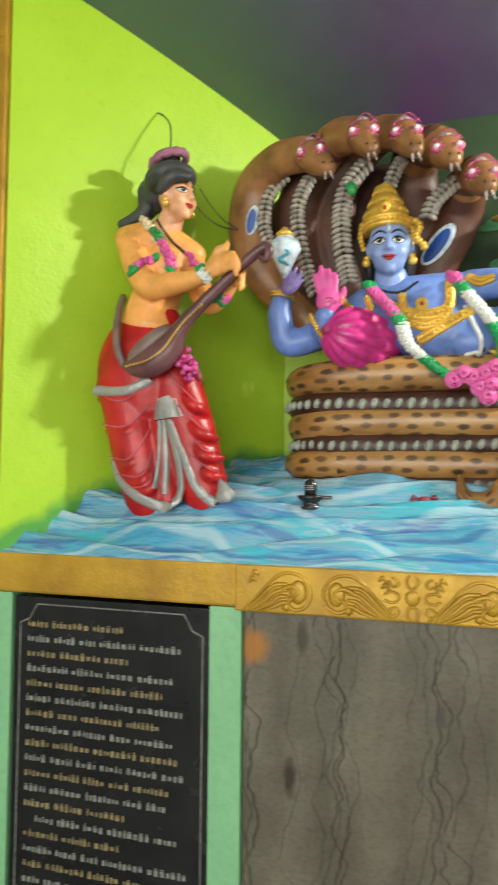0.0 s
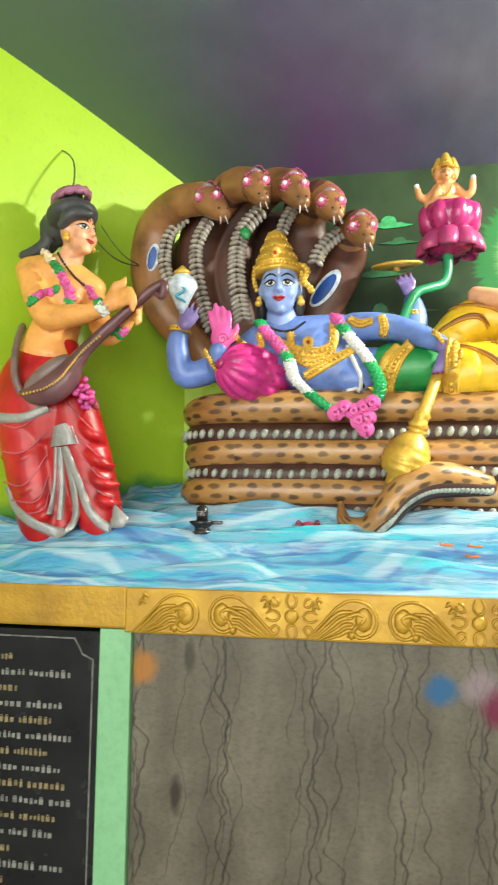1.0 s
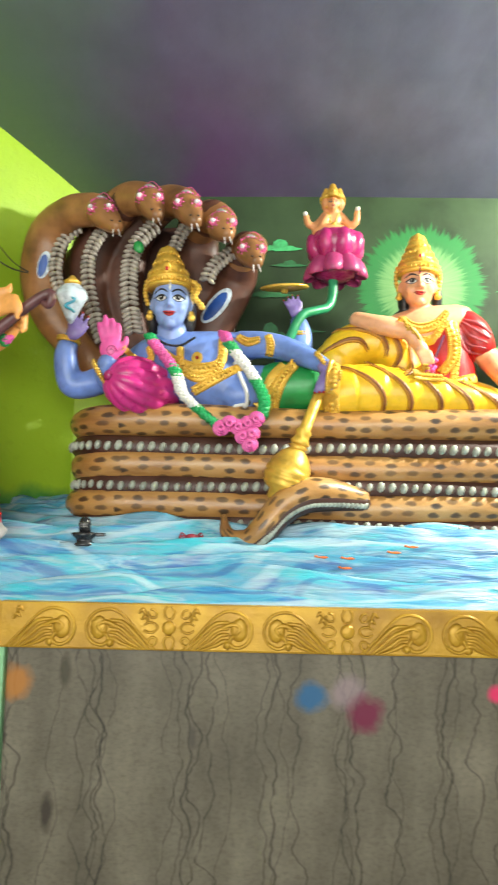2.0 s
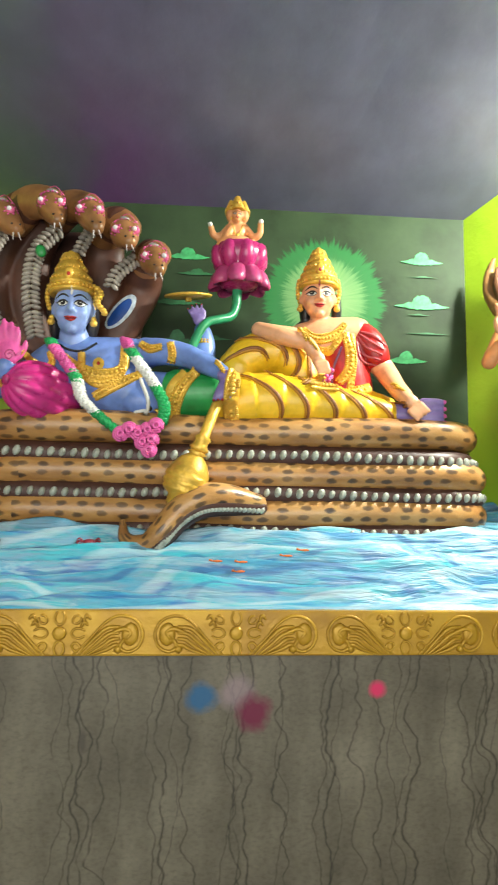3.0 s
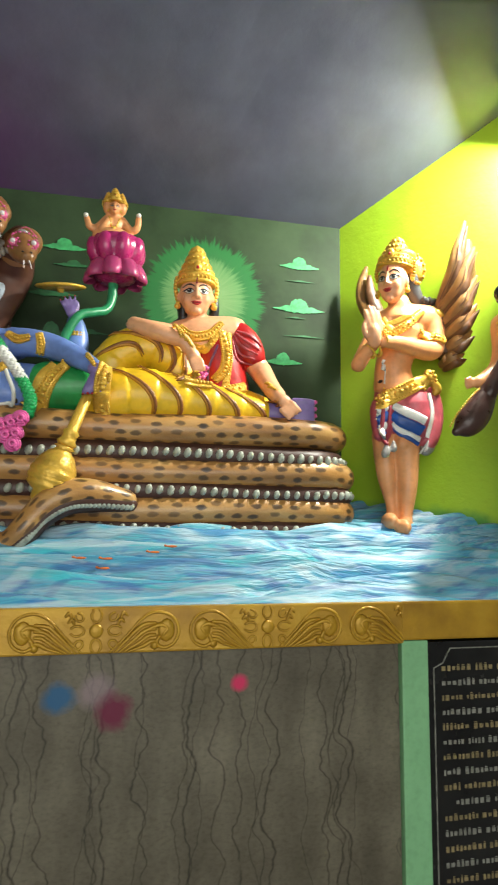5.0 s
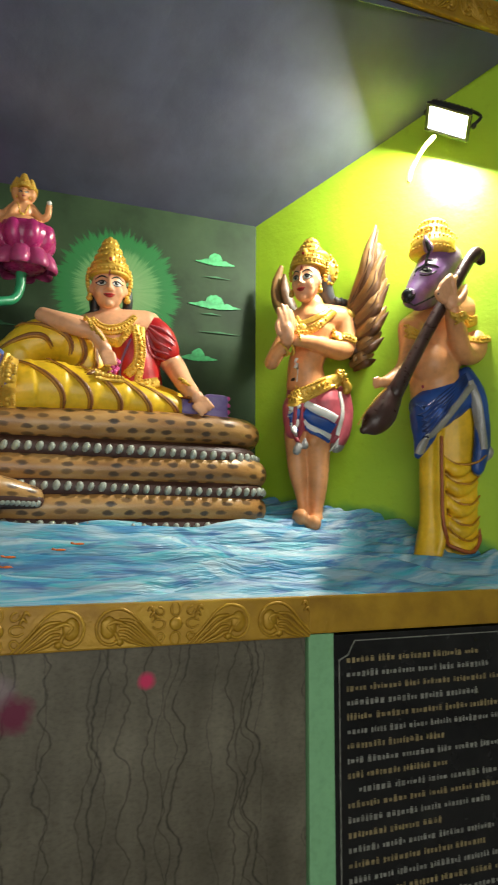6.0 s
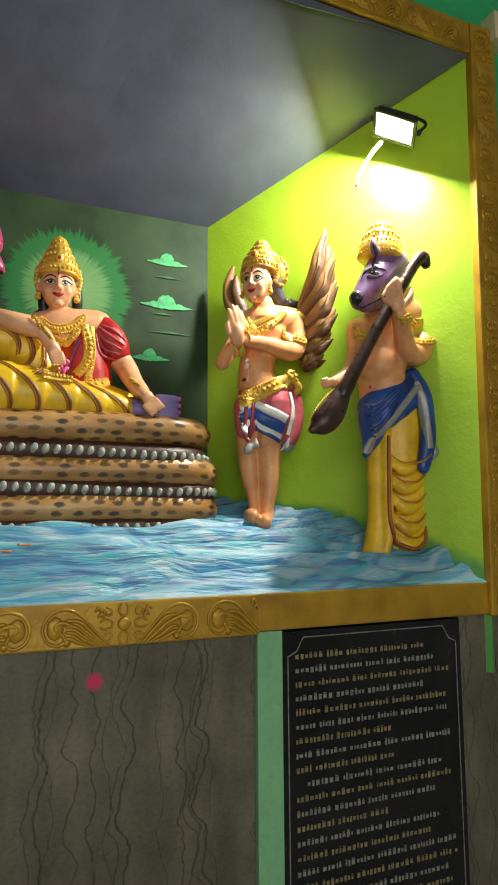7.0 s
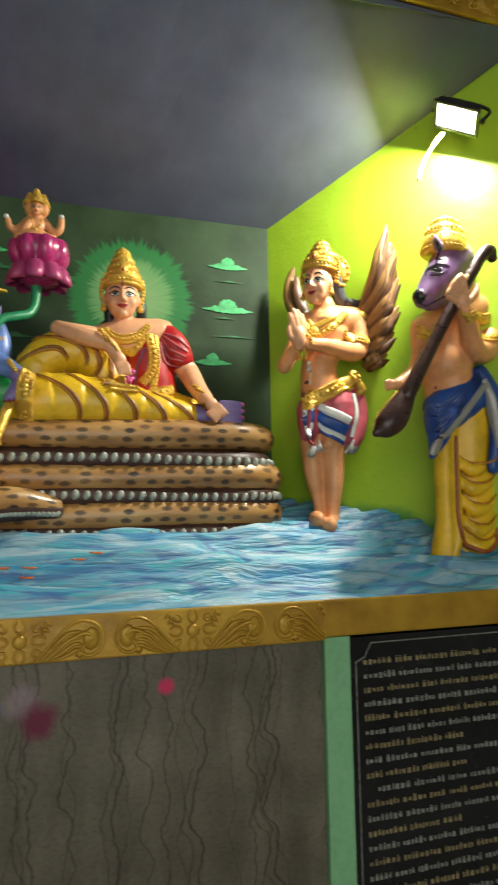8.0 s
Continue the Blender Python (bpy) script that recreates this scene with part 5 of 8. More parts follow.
    for pts in ([(-0.740, 0.460, 2.078, 0.0083), (-0.693, 0.440, 2.053, 0.0103), (-0.662, 0.450, 2.069, 0.0104), (-0.674, 0.460, 2.109, 0.0084)], [(-0.345, 0.470, 2.161, 0.0105), (-0.307, 0.460, 2.137, 0.0125), (-0.265, 0.460, 2.142, 0.0105)], [(-0.232, 0.450, 2.157, 0.0104), (-0.223, 0.440, 2.112, 0.0124), (-0.230, 0.450, 2.076, 0.0104)]):
        s.ribbon(GOLD, pts, 0.009, 8, GOLD)
    for c, r, tilt in (((-0.972, 0.460, 2.130), 0.038, 8), ((-0.831, 0.375, 1.994), 0.040, 60), ((-0.108, 0.600, 2.197), 0.040, 0), ((-0.040, 0.390, 2.040), 0.038, 55)):
        bangle(s, GOLD, c, r, tilt, 0.0080, 22)
        bangle(s, GOLD, (c[0], c[1], c[2] + 0.010), r * 0.98, tilt, 0.0065, 22)
    # feet, side by side, with painted toes
    s.limb(LILAC, [(0.623, 0.520, 1.919, 0.044), (0.698, 0.510, 1.922, 0.046), (0.762, 0.500, 1.928, 0.050)])
    for k in range(4):
        z = 1.966 - 0.027 * k
        s.limb(LILAC, [(0.740, 0.470, z, 0.017), (0.795, 0.462, z, 0.015), (0.815, 0.462, z, 0.012)])
        s.bead(PINK, (0.822, 0.458, z), (0.008, 0.009, 0.009), sub=2)
    return s.finish("reclining_statue", "blue painted reclining statue in green and yellow cloth with gold ornaments", "statue", (0.0, 0.55, LEVEL_TOP), voxel=0.0060)


LEVEL_TOP = (0.413, 0.440, 1.885)[2]
reclining_figure()


# ---- things with the reclining figure ----
def bolster():
    root_c = (-0.690, 0.460, 1.956)
    bm = bmesh.new()
    ring, rows = 72, 26
    grid = []
    for j in range(rows + 1):
        u = -1 + 2 * j / rows
        row = []
        for k in range(ring):
            g = 2 * math.pi * k / ring
            r = math.sqrt(max(0.0, 1 - abs(u) ** 2.6)) * (1 - 0.13 * abs(math.cos(g * 6)) ** 5)
            row.append(bm.verts.new((u * 0.16, r * 0.105 * math.cos(g), r * 0.108 * math.sin(g))))
        grid.append(row)
    for j in range(rows):
        for k in range(ring):
            bm.faces.new((grid[j][k], grid[j][(k + 1) % ring], grid[j + 1][(k + 1) % ring], grid[j + 1][k])).smooth = True
    bmesh.ops.remove_doubles(bm, verts=bm.verts, dist=0.0008)
    root = empty("bolster_pillow", "glossy pink bolster pillow pleated round an end button", "pillow", root_c)
    root.rotation_euler = (0, radians(8), radians(50))
    part("cushion", bm, PINK_SATIN, root)
    bm = bmesh.new()
    ball(bm, (-0.158, 0, 0), (0.014, 0.02, 0.02))
    part("button", bm, MAGENTA, root, "dark pink button")


bolster()


def mace():
    top, neck, head, tip = [(-0.034, 0.360, 1.975), (-0.119, 0.360, 1.742), (-0.160, 0.360, 1.637), (-0.175, 0.360, 1.545)]
    axis = Vector(top) - Vector(head)
    root = empty("mace", "gold painted mace with a ribbed head leaning on the coils", "mace", tip)
    m = Matrix.Translation(Vector(head) - Vector(tip)) @ axis.to_track_quat("Z", "X").to_matrix().to_4x4()
    n = (Vector(neck) - Vector(head)).length
    bm = bmesh.new()
    lathe(bm, [(0.004, -0.098), (0.030, -0.096), (0.040, -0.088), (0.042, -0.06), (0.068, -0.045), (0.074, -0.035), (0.070, -0.030), (0.078, -0.020), (0.080, -0.008), (0.075, -0.003), (0.081, 0.004), (0.079, 0.020), (0.073, 0.025), (0.074, 0.034), (0.066, 0.052), (0.05, 0.078), (0.03, n * 0.85), (0.026, n * 0.9), (0.036, n * 0.96), (0.026, n)], m, 28)
    part("head", bm, GOLD, root, "round ribbed gold mace head")
    bm = bmesh.new()
    lathe(bm, [(0.027, n), (0.036, n + 0.012), (0.026, n + 0.026), (0.025, n + 0.04), (0.031, n + 0.05), (0.020, n + 0.062), (0.017, axis.length + 0.03)], m, 18)
    part("shaft", bm, GOLD, root)


mace()


def garland():
    root = empty("flower_garland", "white, green and pink flower garland hung round the neck", "garland", (-0.518, 0.400, 1.989))
    o = Vector(root.location)
    left = [(-0.664, 0.420, 2.144, 0.025), (-0.639, 0.400, 2.105, 0.024), (-0.588, 0.360, 2.041, 0.026), (-0.551, 0.350, 1.987, 0.027), (-0.528, 0.350, 1.918, 0.028), (-0.464, 0.360, 1.857, 0.028), (-0.404, 0.360, 1.810, 0.028)]
    right = [(-0.393, 0.420, 2.156, 0.025), (-0.379, 0.390, 2.122, 0.024), (-0.349, 0.360, 2.073, 0.026), (-0.309, 0.350, 2.019, 0.026), (-0.270, 0.350, 1.963, 0.028), (-0.242, 0.350, 1.900, 0.028), (-0.249, 0.360, 1.842, 0.027)]
    for line, bands in ((left, (("green", 0.12), ("pink", 0.42), ("green", 0.53), ("white", 0.80), ("green", 1.0))), (right, (("pink", 0.22), ("green", 0.34), ("white", 0.66), ("green", 1.0)))):
        pts = spline(line, 8)
        start = 0
        for colour, end in bands:
            stop = int(end * (len(pts) - 1))
            bm = bmesh.new()
            for i in range(start, stop + 1):
                p = pts[i]
                for k in range(7):
                    g = 2 * math.pi * k / 7 + i * 0.5
                    ball(bm, (p[0] - o.x + 0.012 * math.cos(g), p[1] - o.y + 0.012 * math.sin(g), p[2] - o.z + random.uniform(-.003, .003)), (0.0125, 0.0125, 0.010), sub=1)
            part("band", bm, {"green": GREEN_TINSEL, "pink": PINK, "white": WHITE}[colour], root, colour + " band of blossoms")
            start = stop
    rose = bmesh.new()
    for k in range(3):
        r = 0.024 - 0.007 * k
        tube(rose, [(r * math.cos(g * 0.7), -0.006 * k - 0.012, r * math.sin(g * 0.7), 0.0055) for g in range(9)], ring=6, per=2)
    ball(rose, (0, 0, 0), (0.027, 0.016, 0.027))
    first = None
    for x, y in ((497, 752), (512, 744), (528, 750), (545, 744), (560, 736), (536, 766), (552, 762), (548, 780)):
        q = HANG(x, y)
        if first is None:
            first = part("rose", rose, PINK, root, "pink cloth rose")
            ob = first
        else:
            ob = new("rose", first.data)
            ob.parent = root
        ob.matrix_basis = pose(q[0] - o.x, q[1] - o.y, q[2] - o.z, 0, x * 7 % 60, 0)


def HANG(u, v):
    """A place on the front of the lap, where the garland's roses hang, from grid steps across and down."""
    a, b, c = Vector((-0.390, 0.345, 1.796)), Vector((-0.268, 0.345, 1.797)), Vector((-0.389, 0.345, 1.737))
    return a + (b - a) * ((u - 497) / 63) + (c - a) * ((v - 752) / 30)


garland()


def conch():
    c = (-0.945, 0.380, 2.256)
    root = empty("conch_shell", "white and blue painted conch shell held upright", "conch", c)
    root.scale = (1.35, 1.35, 1.2)
    bm = bmesh.new()
    lathe(bm, [(0.004, -0.07), (0.018, -0.05), (0.034, -0.01), (0.038, 0.015), (0.030, 0.034), (0.022, 0.044), (0.012, 0.060), (0.003, 0.072)], ring=20)
    for v in bm.verts:
        v.co.x *= 1 + 0.25 * math.sin(v.co.z * 40)
    part("shell", bm, CONCH_WHITE, root)
    bm = bmesh.new()
    tube(bm, [(0.006 + 0.012 * math.cos(g), -0.036 + 0.004 * g / 6, 0.012 * g / 2 - 0.045, 0.004) for g in range(9)], ring=6, per=3)
    part("spiral", bm, CONCH_BLUE, root, "turquoise spiral line")
    bm = bmesh.new()
    lathe(bm, [(0.020, 0.050), (0.023, 0.060), (0.014, 0.068), (0.004, 0.08)], ring=14)
    part("cap", bm, GOLD, root, "gold cap")


conch()


def disc():
    root = empty("discus", "thin gold painted discus balanced on a fingertip", "discus", (-0.171, 0.560, 2.381))
    root.rotation_euler = (radians(13), radians(-3), 0)
    bm = bmesh.new()
    lathe(bm, [(0.003, -0.008), (0.070, -0.009), (0.092, -0.004), (0.095, 0.0), (0.092, 0.004), (0.070, 0.009), (0.003, 0.008)], ring=36)
    part("plate", bm, GOLD, root)
    bm = bmesh.new()
    lathe(bm, [(0.012, -0.022), (0.014, -0.008), (0.012, 0.012), (0.004, 0.016)], ring=14)
    part("hub", bm, GOLD, root)


disc()


def lotus():
    c = (0.036, 0.660, 2.521)
    root = empty("lotus", "magenta painted lotus on a curved green stem", "lotus", c)
    o = Vector(c)
    bm = bmesh.new()
    tube(bm, [(p[0] - o.x, p[1] - o.y, p[2] - o.z, p[3]) for p in [(-0.165, 0.550, 2.065, 0.015), (-0.155, 0.550, 2.139, 0.015), (-0.138, 0.550, 2.205, 0.018), (-0.099, 0.570, 2.276, 0.018), (-0.045, 0.600, 2.303, 0.018), (0.001, 0.630, 2.326, 0.018), (0.023, 0.650, 2.374, 0.018), (0.029, 0.660, 2.456, 0.021)]], ring=10)
    part("stem", bm, STEM_GREEN, root, "curved green stem")
    def petal(width, profile, lean, thick):
        """A cupped petal from (out, up, share of the width) rows, rounded at its tip."""
        b = bmesh.new()
        rows = []
        for r, h, f in profile:
            rows.append([b.verts.new(((r - thick * 3.2 * abs(u) ** 2.2) * math.cos(u * width * f), (r - thick * 3.2 * abs(u) ** 2.2) * math.sin(u * width * f), h - lean * u * u)) for u in [k / 5 - 1 for k in range(11)]])
        for p, q in zip(rows, rows[1:]):
            for k in range(10):
                b.faces.new((p[k], p[k + 1], q[k + 1], q[k])).smooth = True
        shell = bmesh.ops.extrude_face_region(b, geom=b.faces[:])
        for v in [v for v in shell["geom"] if isinstance(v, bmesh.types.BMVert)]:
            v.co.x -= thick * 0.8
        bmesh.ops.recalc_face_normals(b, faces=b.faces)
        return b

    upper = [(0.060, -0.010, 0.9), (0.100, 0.008, 1.0), (0.119, 0.040, 1.06), (0.123, 0.075, 1.06), (0.117, 0.100, 0.98), (0.104, 0.112, 0.80), (0.092, 0.112, 0.6)]
    lower = [(0.080, 0.014, 1.0), (0.100, 0.008, 1.05), (0.116, -0.012, 1.08), (0.127, -0.042, 1.08), (0.131, -0.062, 1.0), (0.126, -0.072, 0.85)]
    for n, rows, name, m, turn in ((8, upper, "upper_petal", MAGENTA, 0.25), (8, lower, "lower_petal", LOTUS_PINK, 0.6)):
        first = None
        for k in range(n):
            if first is None:
                first = ob = part(name, petal(math.pi / n, rows, -0.010 if m is LOTUS_PINK else 0.008, 0.010), m, root)
            else:
                ob = new(name, first.data)
                ob.parent = root
            ob.rotation_euler = (0, 0, 2 * math.pi * k / n + turn)
    bm = bmesh.new()
    lathe(bm, [(0.02, -0.075), (0.075, -0.060), (0.098, -0.020), (0.072, 0.002), (0.098, 0.030), (0.108, 0.070), (0.104, 0.106), (0.02, 0.108)], ring=28)
    part("heart", bm, MAGENTA, root)


lotus()


def small_seated_figure():
    s = Sculpt()
    s.mass(SKIN, (0.025, 0.640, 2.694), (0.034, 0.028, 0.044))
    s.limb(SKIN, [(-0.043, 0.620, 2.630, 0.021), (-0.002, 0.600, 2.634, 0.025), (0.042, 0.600, 2.633, 0.025), (0.083, 0.620, 2.628, 0.021)])
    face(s, (0.021, 0.620, 2.752), 0.024, 0.031, 0, SKIN)
    for q in (-0.030, 0.030):
        h = (0.023, 0.640, 2.762)
        s.mass(SKIN, (h[0] + q, h[1], h[2]), (0.018, 0.024, 0.028))
        crown(s, (h[0] + q * 0.9, h[1], h[2] + 0.018), 0.020, 0.050)
    crown(s, (0.022, 0.630, 2.783), 0.027, 0.062)
    for arm in ([(-0.006, 0.640, 2.714, 0.017), (-0.042, 0.630, 2.668, 0.017), (-0.074, 0.620, 2.664, 0.014), (-0.087, 0.620, 2.701, 0.012)], [(0.056, 0.640, 2.712, 0.016), (0.089, 0.630, 2.669, 0.016), (0.114, 0.620, 2.678, 0.014), (0.119, 0.620, 2.724, 0.012)], [(-0.004, 0.620, 2.695, 0.017), (-0.023, 0.600, 2.644, 0.016), (0.006, 0.590, 2.630, 0.014)]):
        s.limb(SKIN, arm)
    for c in [(-0.090, 0.610, 2.706), (0.119, 0.610, 2.729)]:
        s.bead(WHITE, c, 0.010)
    necklace(s, GOLD, (0.001, 0.620, 2.713), (0.020, 0.600, 2.657), (0.045, 0.620, 2.712), 0.003, 6)
    return s.finish("seated_figurine", "small seated flesh coloured figurine with gold crowns on the lotus", "figurine", (0.036, 0.660, 2.642), voxel=0.005)


small_seated_figure()


# ---- seated figure in yellow and red ----
def seated_figure():
    s = Sculpt()
    face(s, (0.368, 0.660, 2.423), 0.0725, 0.0935, -6, FACE, mark=DARK_RED)
    crown(s, (0.371, 0.670, 2.474), 0.0751, 0.1784, -6, 4)
    s.limb(FACE, [(0.378, 0.680, 2.347, 0.0431), (0.384, 0.680, 2.305, 0.0478), (0.391, 0.690, 2.274, 0.0719)])
    for q in (-0.064, 0.072):
        h = (0.383, 0.710, 2.394)
        s.mass(BLACK, (h[0] + q, h[1], h[2]), (0.022, 0.04, 0.075))
    for q, x in ((-1, 366), (1, 450)):
        s.limb(BLACK, [(*(0.384, 0.710, 2.356)[:2], (0.384, 0.710, 2.356)[2], 0.03), ((0.384, 0.710, 2.319)[0] + 0.085 * q, 0.70, (0.384, 0.710, 2.319)[2], 0.018), ((0.383, 0.700, 2.296)[0] + 0.11 * q, 0.69, (0.383, 0.700, 2.296)[2], 0.010)])
    s.limb(RED, [(0.463, 0.700, 2.218, 0.1012), (0.479, 0.700, 2.150, 0.1059), (0.495, 0.700, 2.053, 0.1103), (0.497, 0.700, 1.980, 0.1148)])
    s.limb(FACE, [(0.295, 0.690, 2.267, 0.0571), (0.389, 0.680, 2.276, 0.0716), (0.534, 0.690, 2.295, 0.0678)])
    s.mass(FACE, (0.398, 0.680, 2.226), (0.0801, 0.0660, 0.0518))
    s.limb(RED, [(0.534, 0.690, 2.295, 0.0630), (0.584, 0.670, 2.244, 0.0651), (0.612, 0.660, 2.184, 0.0600)])
    for k in range(5):
        a, b, c = Vector((0.537, 0.620, 2.281)), Vector((0.585, 0.600, 2.265)), Vector((0.640, 0.620, 2.225))
        w = Vector((-0.012 * k, 0, -0.026 * k))
        s.cord(PINK_CLOTH, [(*(a + w * 0.4), 0.0035), (*(b + w), 0.006), (*(c + w * 0.8), 0.0035)], ring=6)
    s.limb(FACE, [(0.607, 0.660, 2.179, 0.0480), (0.650, 0.650, 2.121, 0.0454), (0.665, 0.550, 2.035, 0.0368), (0.677, 0.480, 1.986, 0.0314)])
    s.mass(FACE, (0.691, 0.450, 1.961), (0.0323, 0.0194, 0.0280), (0, 50, 0))
    for k in range(4):
        a, b, c = Vector((0.695, 0.435, 1.939)), Vector((0.715, 0.430, 1.919)), Vector((0.728, 0.430, 1.906))
        w = Vector((0.014 * (k - 1.5), -0.003, 0.011 * (k - 1.5)))
        s.limb(FACE, [(*(a + w), 0.0105), (*(b + w), 0.0095), (*(c + w * 1.1), 0.007)])
    s.limb(FACE, [(0.276, 0.660, 2.257, 0.0423), (0.187, 0.620, 2.254, 0.0414), (0.123, 0.580, 2.257, 0.0338), (0.117, 0.560, 2.255, 0.0313), (0.180, 0.520, 2.226, 0.0354), (0.245, 0.500, 2.203, 0.0331), (0.295, 0.500, 2.188, 0.0288), (0.322, 0.500, 2.154, 0.0266)])
    s.mass(FACE, (0.339, 0.500, 2.128), (0.0286, 0.0176, 0.0352), (0, -20, 0))
    for k in range(4):
        a, b, c = Vector((0.325, 0.485, 2.105)), Vector((0.334, 0.480, 2.078)), Vector((0.339, 0.480, 2.060))
        w = Vector((0.0135 * k, -0.002, 0.003 * k))
        s.limb(FACE, [(*(a + w), 0.0095), (*(b + w), 0.0085), (*(c + w), 0.006)])
    s.limb(YELLOW, [(0.252, 0.660, 1.933, 0.0647), (0.373, 0.660, 1.958, 0.0840), (0.512, 0.660, 1.970, 0.0873), (0.634, 0.660, 1.962, 0.0666)])
    for k in range(3):
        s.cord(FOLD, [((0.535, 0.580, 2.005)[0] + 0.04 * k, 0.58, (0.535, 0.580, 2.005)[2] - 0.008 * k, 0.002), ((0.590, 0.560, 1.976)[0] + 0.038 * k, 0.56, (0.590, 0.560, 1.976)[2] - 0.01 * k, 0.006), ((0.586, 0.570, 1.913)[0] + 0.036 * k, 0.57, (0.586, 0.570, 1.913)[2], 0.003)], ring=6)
    # gold collars, hanging strings and belt
    s.ribbon(GOLD, [(0.298, 0.650, 2.285, 0.0094), (0.331, 0.620, 2.251, 0.0139), (0.377, 0.610, 2.242, 0.0163), (0.431, 0.620, 2.263, 0.0141), (0.470, 0.650, 2.309, 0.0095)], 0.009, 8, GOLD)
    s.ribbon(GOLD, [(0.320, 0.640, 2.260, 0.0094), (0.349, 0.610, 2.207, 0.0116), (0.409, 0.600, 2.199, 0.0116), (0.457, 0.630, 2.263, 0.0094)], 0.008, 8, GOLD)
    s.patch(GOLD, (0.404, 0.600, 2.194), 0.0183, 0.0206, 0, False, 0.010)
    s.ribbon(GOLD, [(0.471, 0.630, 2.269, 0.0142), (0.490, 0.600, 2.188, 0.0186), (0.484, 0.590, 2.114, 0.0185), (0.442, 0.590, 2.062, 0.0138)], 0.010, 8, GOLD)
    s.ribbon(GOLD, [(0.500, 0.630, 2.266, 0.0095), (0.500, 0.600, 2.153, 0.0116), (0.483, 0.600, 2.020, 0.0116)], 0.009, 8, GOLD)
    s.ribbon(GOLD, [(0.408, 0.600, 2.001, 0.0138), (0.472, 0.590, 2.012, 0.0184), (0.569, 0.620, 2.042, 0.0164)], 0.012, 8, GOLD)
    s.ribbon(GOLD, [(0.255, 0.600, 2.034, 0.0136), (0.311, 0.580, 2.043, 0.0159), (0.355, 0.570, 2.048, 0.0136)], 0.012, 8, GOLD)
    for k in range(18):
        p = Vector((0.372, 0.490, 2.056)) + Vector((random.uniform(-.018, .018), random.uniform(-.01, .01), random.uniform(-.045, .035)))
        s.bead(PINK if k % 3 else MAGENTA, p, 0.0105, sub=1)
    s.cord(PURPLE, [(0.452, 0.600, 2.207, 0.0046), (0.421, 0.580, 2.120, 0.0050), (0.417, 0.580, 2.049, 0.0046)], ring=6)
    for c, r, tilt in (((0.669, 0.500, 2.005), 0.034, 42), ((0.664, 0.530, 2.024), 0.034, 42), ((0.294, 0.500, 2.202), 0.034, 60), ((0.313, 0.500, 2.180), 0.032, 50), ((0.276, 0.500, 2.214), 0.036, 65)):
        bangle(s, GOLD, c, r, tilt, 0.0075, 20)
    return s.finish("seated_statue", "seated painted statue in red and yellow with tall gold crown", "statue", (0.4, 0.72, LEVEL_TOP), voxel=0.0058)


seated_figure()


